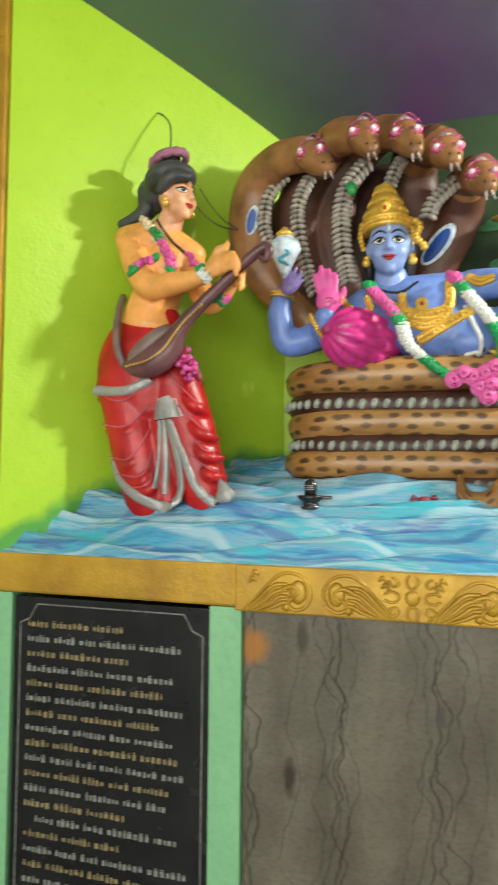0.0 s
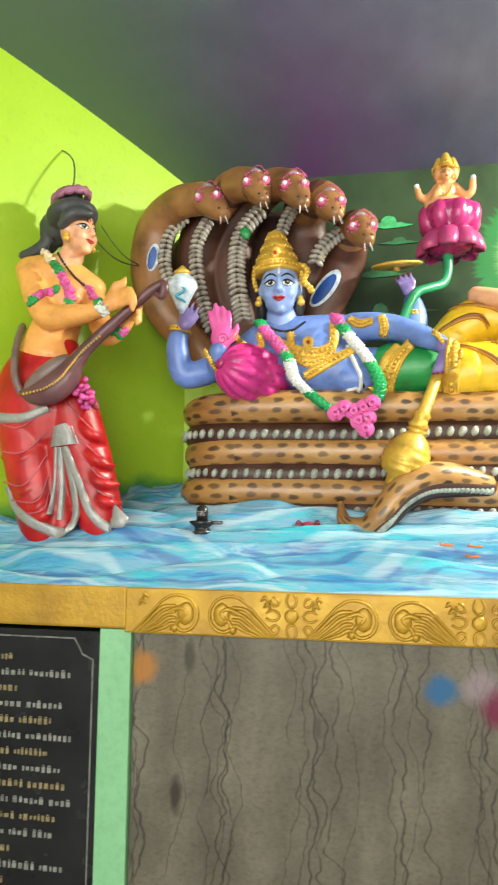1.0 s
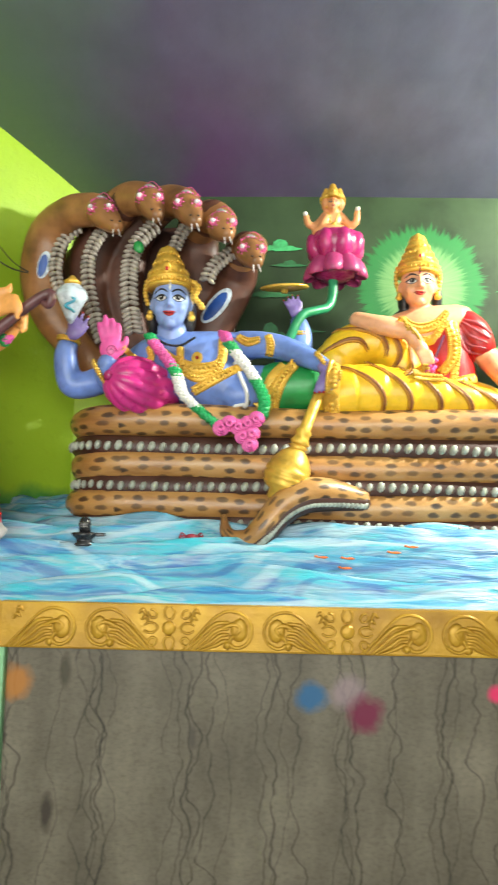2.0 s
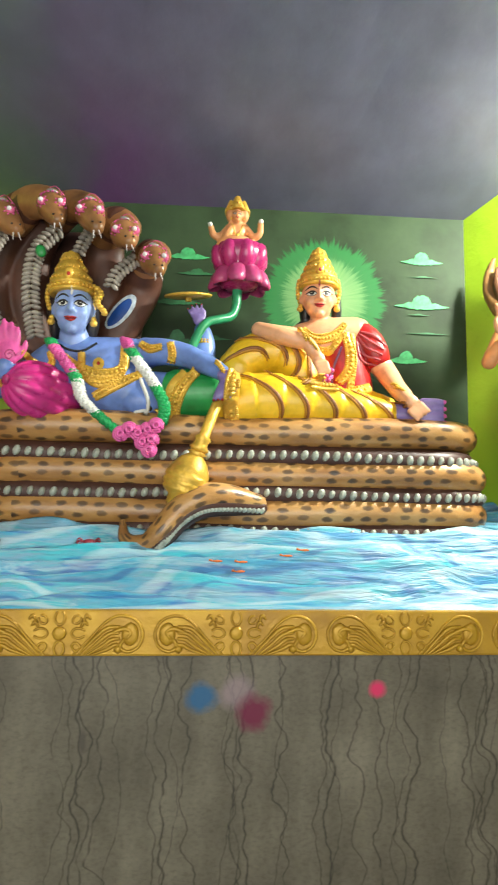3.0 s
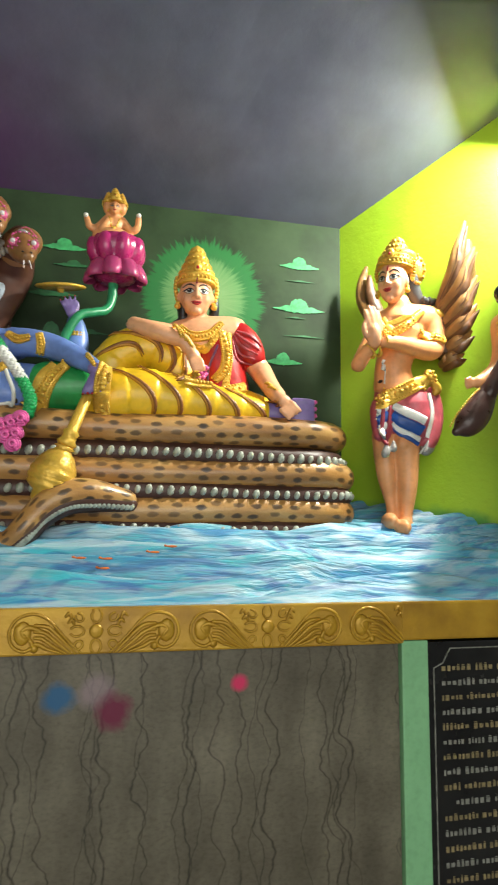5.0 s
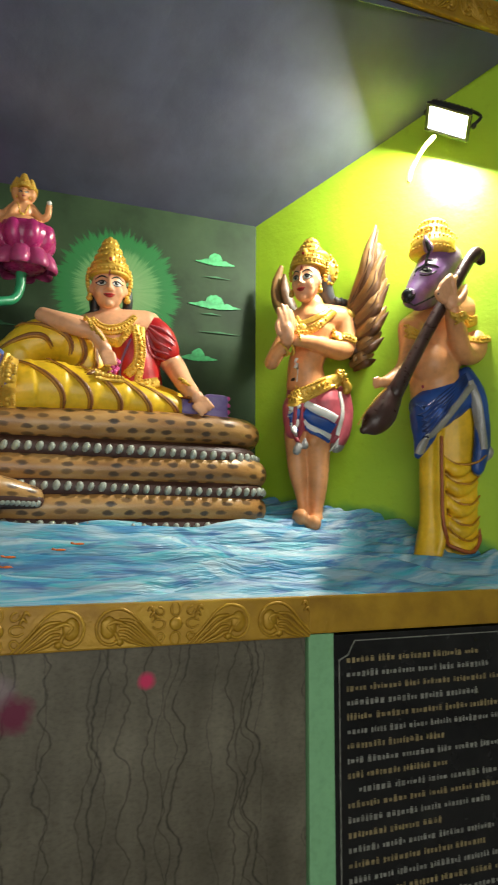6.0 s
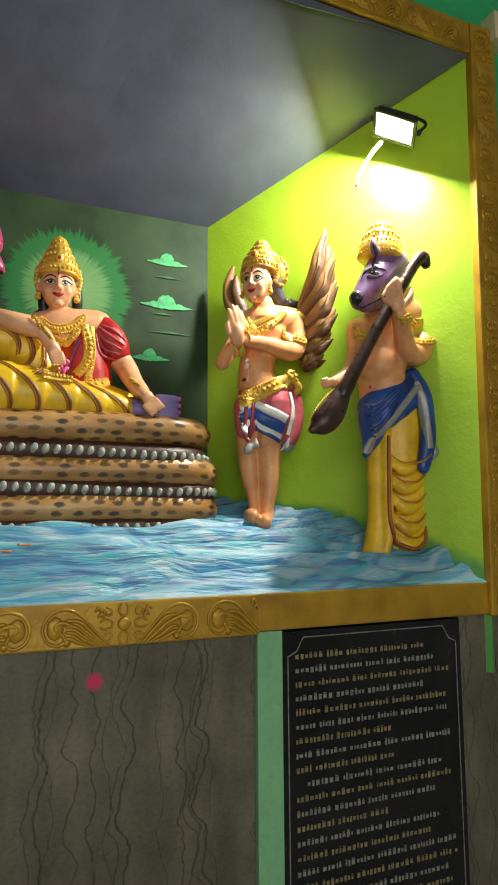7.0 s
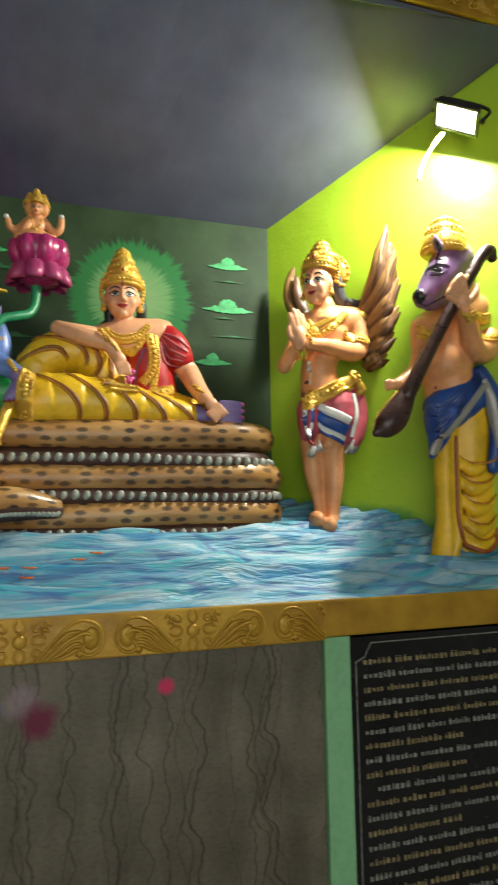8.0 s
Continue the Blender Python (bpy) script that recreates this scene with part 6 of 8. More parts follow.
# ---- standing musician in red ----
def standing_musician():
    s = Sculpt()
    K = SKIN_ORANGE
    face(s, (-1.286, 0.240, 2.436), 0.0610, 0.0869, 68, FACE)
    s.mass(HAIR, (-1.318, 0.250, 2.508), (0.0914, 0.0933, 0.0504), (0, -10, 0))
    s.mass(HAIR, (-1.384, 0.300, 2.492), (0.0570, 0.0684, 0.0722))
    s.mass(HAIR, (-1.339, 0.270, 2.593), (0.0469, 0.0469, 0.0319))
    for k in range(2):
        turn = []
        for i in range(25):
            g = 2 * math.pi * i / 24
            c = Vector((-1.334, 0.270, 2.582))
            turn.append((c.x + 0.0619 * math.cos(g), c.y + 0.0562 * math.sin(g), c.z + 0.018 * math.cos(g) + 0.007 * math.sin(6 * g + math.pi * k), 0.0112))
        s.cord(LILAC_BAND, turn, ring=8, per=2, lay=False)
    s.limb(HAIR, [(-1.415, 0.300, 2.494, 0.0496), (-1.430, 0.300, 2.431, 0.0351), (-1.477, 0.300, 2.402, 0.0269), (-1.530, 0.300, 2.392, 0.0166)])
    s.limb(HAIR, [(-1.233, 0.200, 2.486, 0.0176), (-1.281, 0.170, 2.476, 0.0232), (-1.322, 0.180, 2.443, 0.0175)])
    for k in range(1):
        s.cord(BLACK, [(-1.393, 0.250, 2.436, 0.0040), (-1.421, 0.250, 2.392, 0.0040), (-1.485, 0.250, 2.377, 0.0030)], ring=5, lay=True)
    s.limb(FACE, [(-1.316, 0.260, 2.377, 0.0422), (-1.331, 0.260, 2.337, 0.0482), (-1.358, 0.270, 2.304, 0.0686)])
    s.mass(K, (-1.343, 0.270, 2.233), (0.0862, 0.0712, 0.0750))
    s.limb(K, [(-1.480, 0.270, 2.319, 0.0530), (-1.367, 0.270, 2.305, 0.0646), (-1.245, 0.290, 2.250, 0.0443)])
    s.limb(K, [(-1.346, 0.270, 2.217, 0.0905), (-1.365, 0.270, 2.136, 0.0843), (-1.388, 0.270, 2.063, 0.0922), (-1.398, 0.270, 2.004, 0.1081)], flat=0.85)
    s.limb(K, [(-1.460, 0.250, 2.294, 0.0544), (-1.410, 0.210, 2.191, 0.0511), (-1.355, 0.180, 2.121, 0.0463), (-1.244, 0.140, 2.109, 0.0376), (-1.163, 0.120, 2.114, 0.0277), (-1.120, 0.110, 2.124, 0.0257)])
    s.mass(K, (-1.092, 0.105, 2.146), (0.0363, 0.0224, 0.0380), (0, 25, 0))
    for a, b, c in (((-1.080, 0.100, 2.174, 0.0128), (-1.061, 0.100, 2.197, 0.0109), (-1.058, 0.100, 2.214, 0.0073)), ((-1.060, 0.090, 2.162, 0.0127), (-1.036, 0.085, 2.170, 0.0117), (-1.028, 0.085, 2.144, 0.0090)), ((-1.060, 0.090, 2.143, 0.0127), (-1.026, 0.080, 2.153, 0.0117), (-1.014, 0.080, 2.123, 0.0090)), ((-1.063, 0.090, 2.125, 0.0127), (-1.030, 0.080, 2.131, 0.0108), (-1.021, 0.080, 2.102, 0.0090)), ((-1.099, 0.100, 2.174, 0.0128), (-1.086, 0.095, 2.193, 0.0109), (-1.067, 0.095, 2.197, 0.0091))):
        s.limb(K, [a, b, c])
    s.limb(K, [(-1.240, 0.280, 2.216, 0.0401), (-1.199, 0.250, 2.104, 0.0393), (-1.155, 0.220, 2.054, 0.0328), (-1.102, 0.200, 2.077, 0.0267), (-1.070, 0.190, 2.117, 0.0246)])
    s.mass(K, (-1.051, 0.175, 2.135), (0.0250, 0.0215, 0.0393), (0, 12, 0))
    for k in range(4):
        s.limb(K, [((-1.044, 0.165, 2.161)[0], 0.165, (-1.044, 0.165, 2.161)[2] - 0.021 * k, 0.0107), ((-1.020, 0.150, 2.149)[0], 0.145, (-1.020, 0.150, 2.149)[2] - 0.021 * k, 0.0097), ((-1.026, 0.135, 2.133)[0], 0.13, (-1.026, 0.135, 2.133)[2] - 0.021 * k, 0.0079)])
    # dhoti: hips and two pleated legs
    s.limb(RED, [(-1.394, 0.270, 2.004, 0.1120), (-1.412, 0.270, 1.933, 0.1479), (-1.426, 0.270, 1.853, 0.1595), (-1.415, 0.270, 1.782, 0.1550)], flat=0.72)
    s.limb(RED, [(-1.477, 0.260, 1.822, 0.1075), (-1.442, 0.250, 1.671, 0.0983), (-1.407, 0.250, 1.534, 0.0975), (-1.377, 0.250, 1.408, 0.0852)], flat=0.85)
    s.limb(RED, [(-1.308, 0.260, 1.829, 0.0944), (-1.255, 0.260, 1.681, 0.0915), (-1.205, 0.250, 1.535, 0.0845), (-1.173, 0.250, 1.425, 0.0763)], flat=0.85)
    s.limb(RED, [(-1.341, 0.240, 1.768, 0.0507), (-1.321, 0.230, 1.592, 0.0462), (-1.301, 0.230, 1.401, 0.0420)], flat=0.8)
    folds = (((-1.563, 0.200, 1.775), (-1.451, 0.160, 1.736), (-1.362, 0.190, 1.785)), ((-1.532, 0.200, 1.663), (-1.430, 0.150, 1.653), (-1.354, 0.190, 1.719)), ((-1.506, 0.200, 1.555), (-1.413, 0.150, 1.546), (-1.347, 0.190, 1.646)), ((-1.466, 0.200, 1.494), (-1.370, 0.150, 1.491), (-1.340, 0.190, 1.574)), ((-1.427, 0.200, 1.447), (-1.349, 0.150, 1.461), (-1.335, 0.190, 1.518)),
             ((-1.287, 0.200, 1.824), (-1.200, 0.160, 1.741), (-1.163, 0.200, 1.719)), ((-1.268, 0.200, 1.733), (-1.172, 0.160, 1.649), (-1.129, 0.200, 1.635)), ((-1.249, 0.200, 1.676), (-1.162, 0.160, 1.577), (-1.111, 0.200, 1.572)), ((-1.222, 0.200, 1.571), (-1.140, 0.160, 1.513), (-1.101, 0.200, 1.510)))
    for a, b, c in folds:
        s.cord(PINK_CLOTH, [(*a, 0.0020), (*b, 0.0036), (*c, 0.0020)], ring=6)
        s.limb(RED, [(a[0], a[1] + 0.032, a[2] - 0.022, 0.010), (b[0], b[1] + 0.030, b[2] - 0.020, 0.019), (c[0], c[1] + 0.032, c[2] - 0.022, 0.010)])
    for ln in ([(-1.497, 0.200, 1.536, 0.0115), (-1.457, 0.170, 1.469, 0.0151), (-1.366, 0.140, 1.410, 0.0166), (-1.286, 0.140, 1.389, 0.0165), (-1.246, 0.150, 1.430, 0.0147), (-1.249, 0.170, 1.533, 0.0130), (-1.288, 0.170, 1.673, 0.0113)], [(-1.283, 0.160, 1.672, 0.0112), (-1.227, 0.150, 1.551, 0.0129), (-1.185, 0.150, 1.456, 0.0146), (-1.121, 0.160, 1.404, 0.0164), (-1.074, 0.180, 1.435, 0.0165), (-1.087, 0.200, 1.475, 0.0130)], [(-1.555, 0.200, 1.777, 0.0156), (-1.431, 0.150, 1.770, 0.0151), (-1.339, 0.150, 1.805, 0.0131)]):
        s.ribbon(SILVER, ln, 0.007)
        s.cord(DARK_RED, [(p[0], p[1] - 0.01, p[2], 0.0028) for p in ln], ring=5)
    for ln in ([(-1.308, 0.170, 1.673, 0.0094), (-1.295, 0.170, 1.551, 0.0093), (-1.298, 0.170, 1.430, 0.0093)], [(-1.320, 0.170, 1.673, 0.0056), (-1.319, 0.170, 1.551, 0.0056), (-1.327, 0.170, 1.448, 0.0056)]):
        s.ribbon(SILVER, ln, 0.005)
    s.ribbon(SILVER, [(-1.302, 0.160, 1.747, 0.0225), (-1.294, 0.150, 1.714, 0.0373), (-1.290, 0.150, 1.677, 0.0484)], 0.012)
    for k in range(8):
        p, q = Vector((-1.314, 0.140, 1.740)), Vector((-1.333, 0.140, 1.680))
        w = Vector((0.0075 * k, 0, 0.0004 * k))
        s.cord(WHITE, [(*(p + w), 0.0012), (*(q + w * 1.85), 0.0022)], ring=5)
    for k in range(26):
        p = Vector((-1.227, 0.150, 1.890)).lerp(Vector((-1.196, 0.150, 1.799)), random.random())
        p += Vector((random.uniform(-.024, .024), random.uniform(0, .02), random.uniform(-.012, .012)))
        s.bead(PINK if k % 4 else MAGENTA, p, random.uniform(0.010, 0.014), sub=1)
    s.limb(DARK_RED, [(-1.232, 0.200, 1.857, 0.0191), (-1.190, 0.190, 1.820, 0.0170), (-1.177, 0.190, 1.805, 0.0113)])
    # garlands, armlets and bracelets of blossoms
    for ln, m in (([(-1.396, 0.210, 2.362, 0.0138), (-1.364, 0.200, 2.324, 0.0157)], CREAM), ([(-1.350, 0.190, 2.312, 0.0156), (-1.328, 0.190, 2.282, 0.0175)], GREEN), ([(-1.310, 0.170, 2.258, 0.0173), (-1.279, 0.160, 2.208, 0.0210), (-1.270, 0.160, 2.175, 0.0190)], PINK), ([(-1.228, 0.210, 2.223, 0.0136), (-1.202, 0.200, 2.184, 0.0135)], PINK), ([(-1.273, 0.160, 2.163, 0.0152), (-1.271, 0.160, 2.151, 0.0133)], GREEN)):
        for p in spline(ln, 5):
            for k in range(5):
                s.bead(m, (p[0] + random.uniform(-.010, .010), p[1] + random.uniform(-.012, 0), p[2] + random.uniform(-.006, .006)), p[3] * 0.6, sub=1)
    for p in spline([(-1.353, 0.210, 2.360, 0.0039), (-1.300, 0.190, 2.285, 0.0039), (-1.257, 0.180, 2.244, 0.0038)], 9):
        s.bead(BLACK, p[:3], 0.0055, sub=1, lay=True)
    for a, b, n, tones in (((-1.411, 0.165, 2.163), (-1.340, 0.175, 2.226), 11, (GREEN, PINK, PINK, GREEN)), ((-1.148, 0.100, 2.143), (-1.107, 0.100, 2.066), 11, (GREEN, WHITE, WHITE, GREEN)), ((-1.122, 0.170, 2.063), (-1.070, 0.170, 2.039), 8, (GREEN, GREEN, PINK, PINK))):
        for k in range(n):
            for q in range(4):
                p = Vector(a).lerp(Vector(b), k / (n - 1)) + Vector((random.uniform(-.008, .008), random.uniform(-.006, .01), random.uniform(-.008, .008)))
                s.bead(tones[k * len(tones) // n], p, 0.012, sub=1, lay=True)
    return s.finish("musician_statue", "standing painted statue of a musician in a red pleated dhoti", "statue", (-1.3, 0.25, sea_level(-1.3, 0.25)), voxel=0.0062)


standing_musician()


def veena(name, label, bowl_pts, neck_pts, studs, body, board=None, strap=None):
    """A lute: pear bowl, a long neck with a scroll, a studded edge, and where it shows a sound board and a strap."""
    o = Vector(bowl_pts[0][:3])
    root = empty(name, label, "veena", o)

    def local(pts):
        return [(p[0] - o.x, p[1] - o.y, p[2] - o.z, *p[3:]) for p in pts]

    bm = bmesh.new()
    tube(bm, local(bowl_pts), ring=24, per=7, flat=0.8)
    part("bowl", bm, body, root)
    bm = bmesh.new()
    tube(bm, local(neck_pts), ring=12)
    part("neck", bm, body, root)
    line = spline(local(studs), 6)
    for k in range(0, len(line)):
        bm = bmesh.new()
        ball(bm, line[k][:3], (0.0042, 0.0042, 0.0052), sub=1)
        part("stud", bm, GOLD, root, "gold stud" if k == 0 else "")
    if board:
        bm = bmesh.new()
        c, half, tilt, m = board
        ball(bm, local([c])[0], half, tilt, sub=4)
        part("sound_board", bm, m, root, "pale grey sound board")
    if strap:
        bm = bmesh.new()
        tube(bm, local(strap), ring=8, flat=0.6)
        part("strap", bm, WOOD_GREY, root, "grey strap")
    return root


veena("veena", "grey brown veena with a gold studded edge held by the musician", [(-1.416, 0.130, 1.849, 0.0131), (-1.375, 0.130, 1.844, 0.0355), (-1.316, 0.130, 1.858, 0.0502), (-1.262, 0.130, 1.899, 0.0464), (-1.232, 0.130, 1.947, 0.0315), (-1.194, 0.130, 1.991, 0.0204)], [(-1.225, 0.130, 1.962, 0.0241), (-1.149, 0.130, 2.035, 0.0204), (-1.073, 0.130, 2.100, 0.0184), (-0.998, 0.130, 2.165, 0.0175), (-0.945, 0.130, 2.198, 0.0165), (-0.935, 0.130, 2.181, 0.0165), (-0.944, 0.130, 2.159, 0.0128), (-0.960, 0.130, 2.167, 0.0092)], [(-1.387, 0.085, 1.837), (-1.312, 0.075, 1.852), (-1.259, 0.075, 1.884), (-1.229, 0.090, 1.931), (-1.195, 0.105, 1.981), (-1.144, 0.110, 2.026)], VEENA_BROWN, ((-1.332, 0.135, 1.912), (0.0333, 0.0351, 0.0982), (0, 53, 0), WOOD_GREY), [(-1.424, 0.130, 1.853, 0.0131), (-1.446, 0.130, 1.906, 0.0132), (-1.461, 0.150, 1.978, 0.0134), (-1.479, 0.200, 2.050, 0.0137), (-1.513, 0.290, 2.122, 0.0143)])


# ---- winged figure with joined palms ----
def winged_figure():
    s = Sculpt()
    K = SKIN
    face(s, (1.171, 0.470, 2.497), 0.0629, 0.0979, -48, FACE, mark=RED)
    crown(s, (1.194, 0.490, 2.566), 0.0728, 0.1410, -45, 4, 6)
    s.mass(GOLD, (1.215, 0.500, 2.620), (0.0802, 0.0802, 0.0377))
    s.mass(GOLD, (1.314, 0.530, 2.594), (0.0406, 0.0382, 0.0669))
    for k in range(14):
        g = 2 * math.pi * k / 14
        c = Vector((1.299, 0.490, 2.578))
        s.bead(GOLD, (c.x + 0.0354 * math.cos(g), c.y, c.z + 0.0590 * math.sin(g)), 0.009, sub=1, lay=True)
    s.limb(HAIR, [(1.280, 0.530, 2.555, 0.0377), (1.299, 0.530, 2.492, 0.0327), (1.324, 0.530, 2.452, 0.0277), (1.366, 0.530, 2.450, 0.0228), (1.398, 0.530, 2.459, 0.0153)])
    for k in range(4):
        s.bead(HAIR, ((1.331, 0.500, 2.451)[0] + 0.012 * k, 0.50, (1.331, 0.500, 2.451)[2] - 0.005 * (k % 2)), (0.012, 0.012, 0.016), sub=2)
    s.limb(K, [(1.219, 0.510, 2.423, 0.0469), (1.219, 0.510, 2.383, 0.0542), (1.219, 0.510, 2.352, 0.0787)])
    s.limb(K, [(1.121, 0.520, 2.325, 0.0486), (1.224, 0.520, 2.351, 0.0740), (1.363, 0.520, 2.373, 0.0604)])
    s.mass(K, (1.155, 0.490, 2.289), (0.0493, 0.0376, 0.0399))
    s.mass(K, (1.261, 0.490, 2.309), (0.0564, 0.0399, 0.0423))
    s.limb(K, [(1.223, 0.520, 2.300, 0.0936), (1.212, 0.520, 2.223, 0.0784), (1.185, 0.510, 2.143, 0.0752), (1.195, 0.520, 2.059, 0.0874)])
    s.patch(BLACK, (1.116, 0.450, 2.075), 0.005, 0.007)
    s.limb(K, [(1.372, 0.510, 2.361, 0.0502), (1.371, 0.490, 2.283, 0.0448), (1.343, 0.470, 2.220, 0.0442), (1.257, 0.440, 2.213, 0.0384), (1.163, 0.410, 2.220, 0.0305), (1.080, 0.380, 2.214, 0.0253)])
    s.limb(K, [(1.122, 0.510, 2.305, 0.0436), (1.061, 0.490, 2.212, 0.0356), (1.016, 0.480, 2.137, 0.0305), (1.015, 0.440, 2.159, 0.0278), (1.038, 0.400, 2.194, 0.0253)])
    # palms pressed together, finger by finger
    s.mass(FACE, (1.033, 0.365, 2.231), (0.0312, 0.0334, 0.0535), (0, -6, 0))
    for a, b, c in (((1.012, 0.355, 2.258, 0.0124), (0.998, 0.350, 2.297, 0.0113), (0.990, 0.350, 2.324, 0.0079)), ((1.027, 0.355, 2.267, 0.0125), (1.015, 0.350, 2.309, 0.0113), (1.007, 0.350, 2.343, 0.0079)), ((1.046, 0.360, 2.266, 0.0125), (1.037, 0.355, 2.308, 0.0114), (1.029, 0.355, 2.342, 0.0080)), ((1.065, 0.370, 2.257, 0.0126), (1.058, 0.365, 2.295, 0.0114), (1.051, 0.365, 2.329, 0.0080)), ((0.995, 0.355, 2.224, 0.0112), (0.985, 0.350, 2.254, 0.0101), (0.990, 0.350, 2.277, 0.0079))):
        s.limb(FACE, [a, b, c])
    # short cloth: hips, two wrapped thighs
    s.limb(PINK_CLOTH, [(1.197, 0.530, 2.037, 0.0876), (1.205, 0.530, 1.988, 0.0973), (1.210, 0.530, 1.939, 0.0971)], flat=0.85)
    s.limb(PINK_CLOTH, [(1.130, 0.500, 1.965, 0.0524), (1.130, 0.500, 1.905, 0.0499), (1.127, 0.500, 1.864, 0.0403)])
    s.limb(PINK_CLOTH, [(1.263, 0.500, 1.987, 0.0826), (1.271, 0.500, 1.921, 0.0800), (1.289, 0.510, 1.874, 0.0633)])
    for m, pts in ((WHITE, [(1.069, 0.460, 1.921, 0.0139), (1.090, 0.420, 1.940, 0.0138), (1.133, 0.420, 1.969, 0.0139)]), (BLUE, [(1.067, 0.460, 1.888, 0.0186), (1.092, 0.420, 1.903, 0.0184), (1.133, 0.420, 1.933, 0.0185)]), (WHITE, [(1.069, 0.460, 1.856, 0.0139), (1.087, 0.420, 1.863, 0.0161), (1.127, 0.420, 1.893, 0.0139)]), (BLUE, [(1.074, 0.460, 1.830, 0.0093), (1.091, 0.430, 1.839, 0.0092), (1.122, 0.430, 1.864, 0.0093)]),
                   (WHITE, [(1.153, 0.420, 1.973, 0.0140), (1.200, 0.410, 1.948, 0.0163), (1.283, 0.440, 1.908, 0.0167)]), (BLUE, [(1.148, 0.420, 1.935, 0.0209), (1.194, 0.410, 1.905, 0.0209), (1.277, 0.440, 1.869, 0.0190)]), (WHITE, [(1.153, 0.420, 1.902, 0.0093), (1.194, 0.410, 1.870, 0.0116), (1.272, 0.440, 1.836, 0.0118)]), (BLUE, [(1.163, 0.420, 1.884, 0.0070), (1.204, 0.420, 1.851, 0.0093), (1.266, 0.440, 1.816, 0.0071)])):
        s.ribbon(m, pts, 0.006)
    s.limb(PINK_CLOTH, [(1.360, 0.500, 2.044, 0.0296), (1.367, 0.490, 1.955, 0.0319), (1.344, 0.480, 1.866, 0.0340), (1.319, 0.480, 1.816, 0.0314)])
    s.ribbon(WHITE, [(1.311, 0.440, 2.029, 0.0120), (1.321, 0.440, 1.945, 0.0120), (1.299, 0.440, 1.842, 0.0095)], 0.006)
    s.mass(SILVER, (1.319, 0.480, 1.809), (0.0304, 0.0281, 0.0398), (0, 35, 0))
    for k in range(5):
        s.cord(WHITE, [(1.309, 0.430, 1.832, 0.0033), ((1.271, 0.430, 1.777)[0] + 0.008 * k, 0.43, (1.271, 0.430, 1.777)[2] + 0.004 * k, 0.0024)], ring=5)
    for pts in ([(1.110, 0.410, 1.961, 0.0104), (1.106, 0.400, 1.878, 0.0114), (1.102, 0.410, 1.805, 0.0103)], [(1.138, 0.410, 1.963, 0.0093), (1.133, 0.400, 1.891, 0.0103), (1.133, 0.410, 1.823, 0.0092)]):
        s.cord(DARK_RED, [(p[0], p[1], p[2], p[3] * 0.8) for p in pts], ring=8)
    s.limb(SILVER, [(1.102, 0.410, 1.800, 0.0091), (1.100, 0.410, 1.777, 0.0160), (1.097, 0.410, 1.766, 0.0182)])
    s.limb(SILVER, [(1.133, 0.410, 1.816, 0.0069), (1.133, 0.410, 1.797, 0.0138), (1.133, 0.410, 1.788, 0.0161)])
    # gold belt and ornaments
    s.ribbon(GOLD, [(1.082, 0.460, 2.022, 0.0164), (1.102, 0.420, 1.997, 0.0208), (1.162, 0.410, 2.019, 0.0209), (1.245, 0.420, 2.061, 0.0213), (1.334, 0.460, 2.101, 0.0195)], 0.012, 8, GOLD)
    s.ribbon(GOLD, [(1.090, 0.450, 1.987, 0.0117), (1.123, 0.420, 1.980, 0.0139), (1.190, 0.420, 2.011, 0.0117), (1.282, 0.440, 2.063, 0.0120)], 0.010, 8)
    s.patch(GOLD, (1.100, 0.410, 1.986), 0.0318, 0.0341, 0, False, 0.014)
    for k in range(10):
        g = 2 * math.pi * k / 10
        c = Vector((1.096, 0.400, 1.984))
        s.bead(GOLD, (c.x + 0.021 * math.cos(g), c.y - 0.016, c.z + 0.022 * math.sin(g)), 0.006, sub=1, lay=True)
    s.mass(GOLD, (1.320, 0.460, 2.115), (0.0209, 0.0186, 0.0209))
    s.limb(GOLD, [(1.334, 0.460, 2.091, 0.0170), (1.366, 0.470, 2.056, 0.0196), (1.355, 0.470, 2.038, 0.0146)])
    s.ribbon(GOLD, [(1.106, 0.450, 2.326, 0.0095), (1.134, 0.420, 2.274, 0.0141), (1.194, 0.420, 2.294, 0.0142), (1.295, 0.460, 2.378, 0.0098)], 0.008, 8, GOLD)
    s.ribbon(GOLD, [(1.122, 0.450, 2.342, 0.0071), (1.149, 0.430, 2.316, 0.0095), (1.217, 0.440, 2.347, 0.0096), (1.276, 0.460, 2.390, 0.0073)], 0.006, 8)
    s.patch(GOLD, (1.142, 0.420, 2.283), 0.0183, 0.0297, 0, False, 0.010)
    s.patch(GOLD, (1.123, 0.420, 2.256), 0.0114, 0.0183, 0, False, 0.008)
    s.mass(GOLD, (1.387, 0.500, 2.381), (0.0472, 0.0425, 0.0307), (0, 22, 0))
    s.ribbon(GOLD, [(1.281, 0.450, 2.288, 0.0121), (1.331, 0.440, 2.276, 0.0146), (1.391, 0.460, 2.258, 0.0123)], 0.008, 8, GOLD)
    s.limb(GOLD, [(1.369, 0.460, 2.280, 0.0148), (1.380, 0.460, 2.256, 0.0173), (1.369, 0.460, 2.240, 0.0098)])
    s.ribbon(WHITE, [(1.126, 0.450, 2.163, 0.0047), (1.101, 0.440, 2.115, 0.0056), (1.093, 0.450, 2.059, 0.0047)], 0.004)
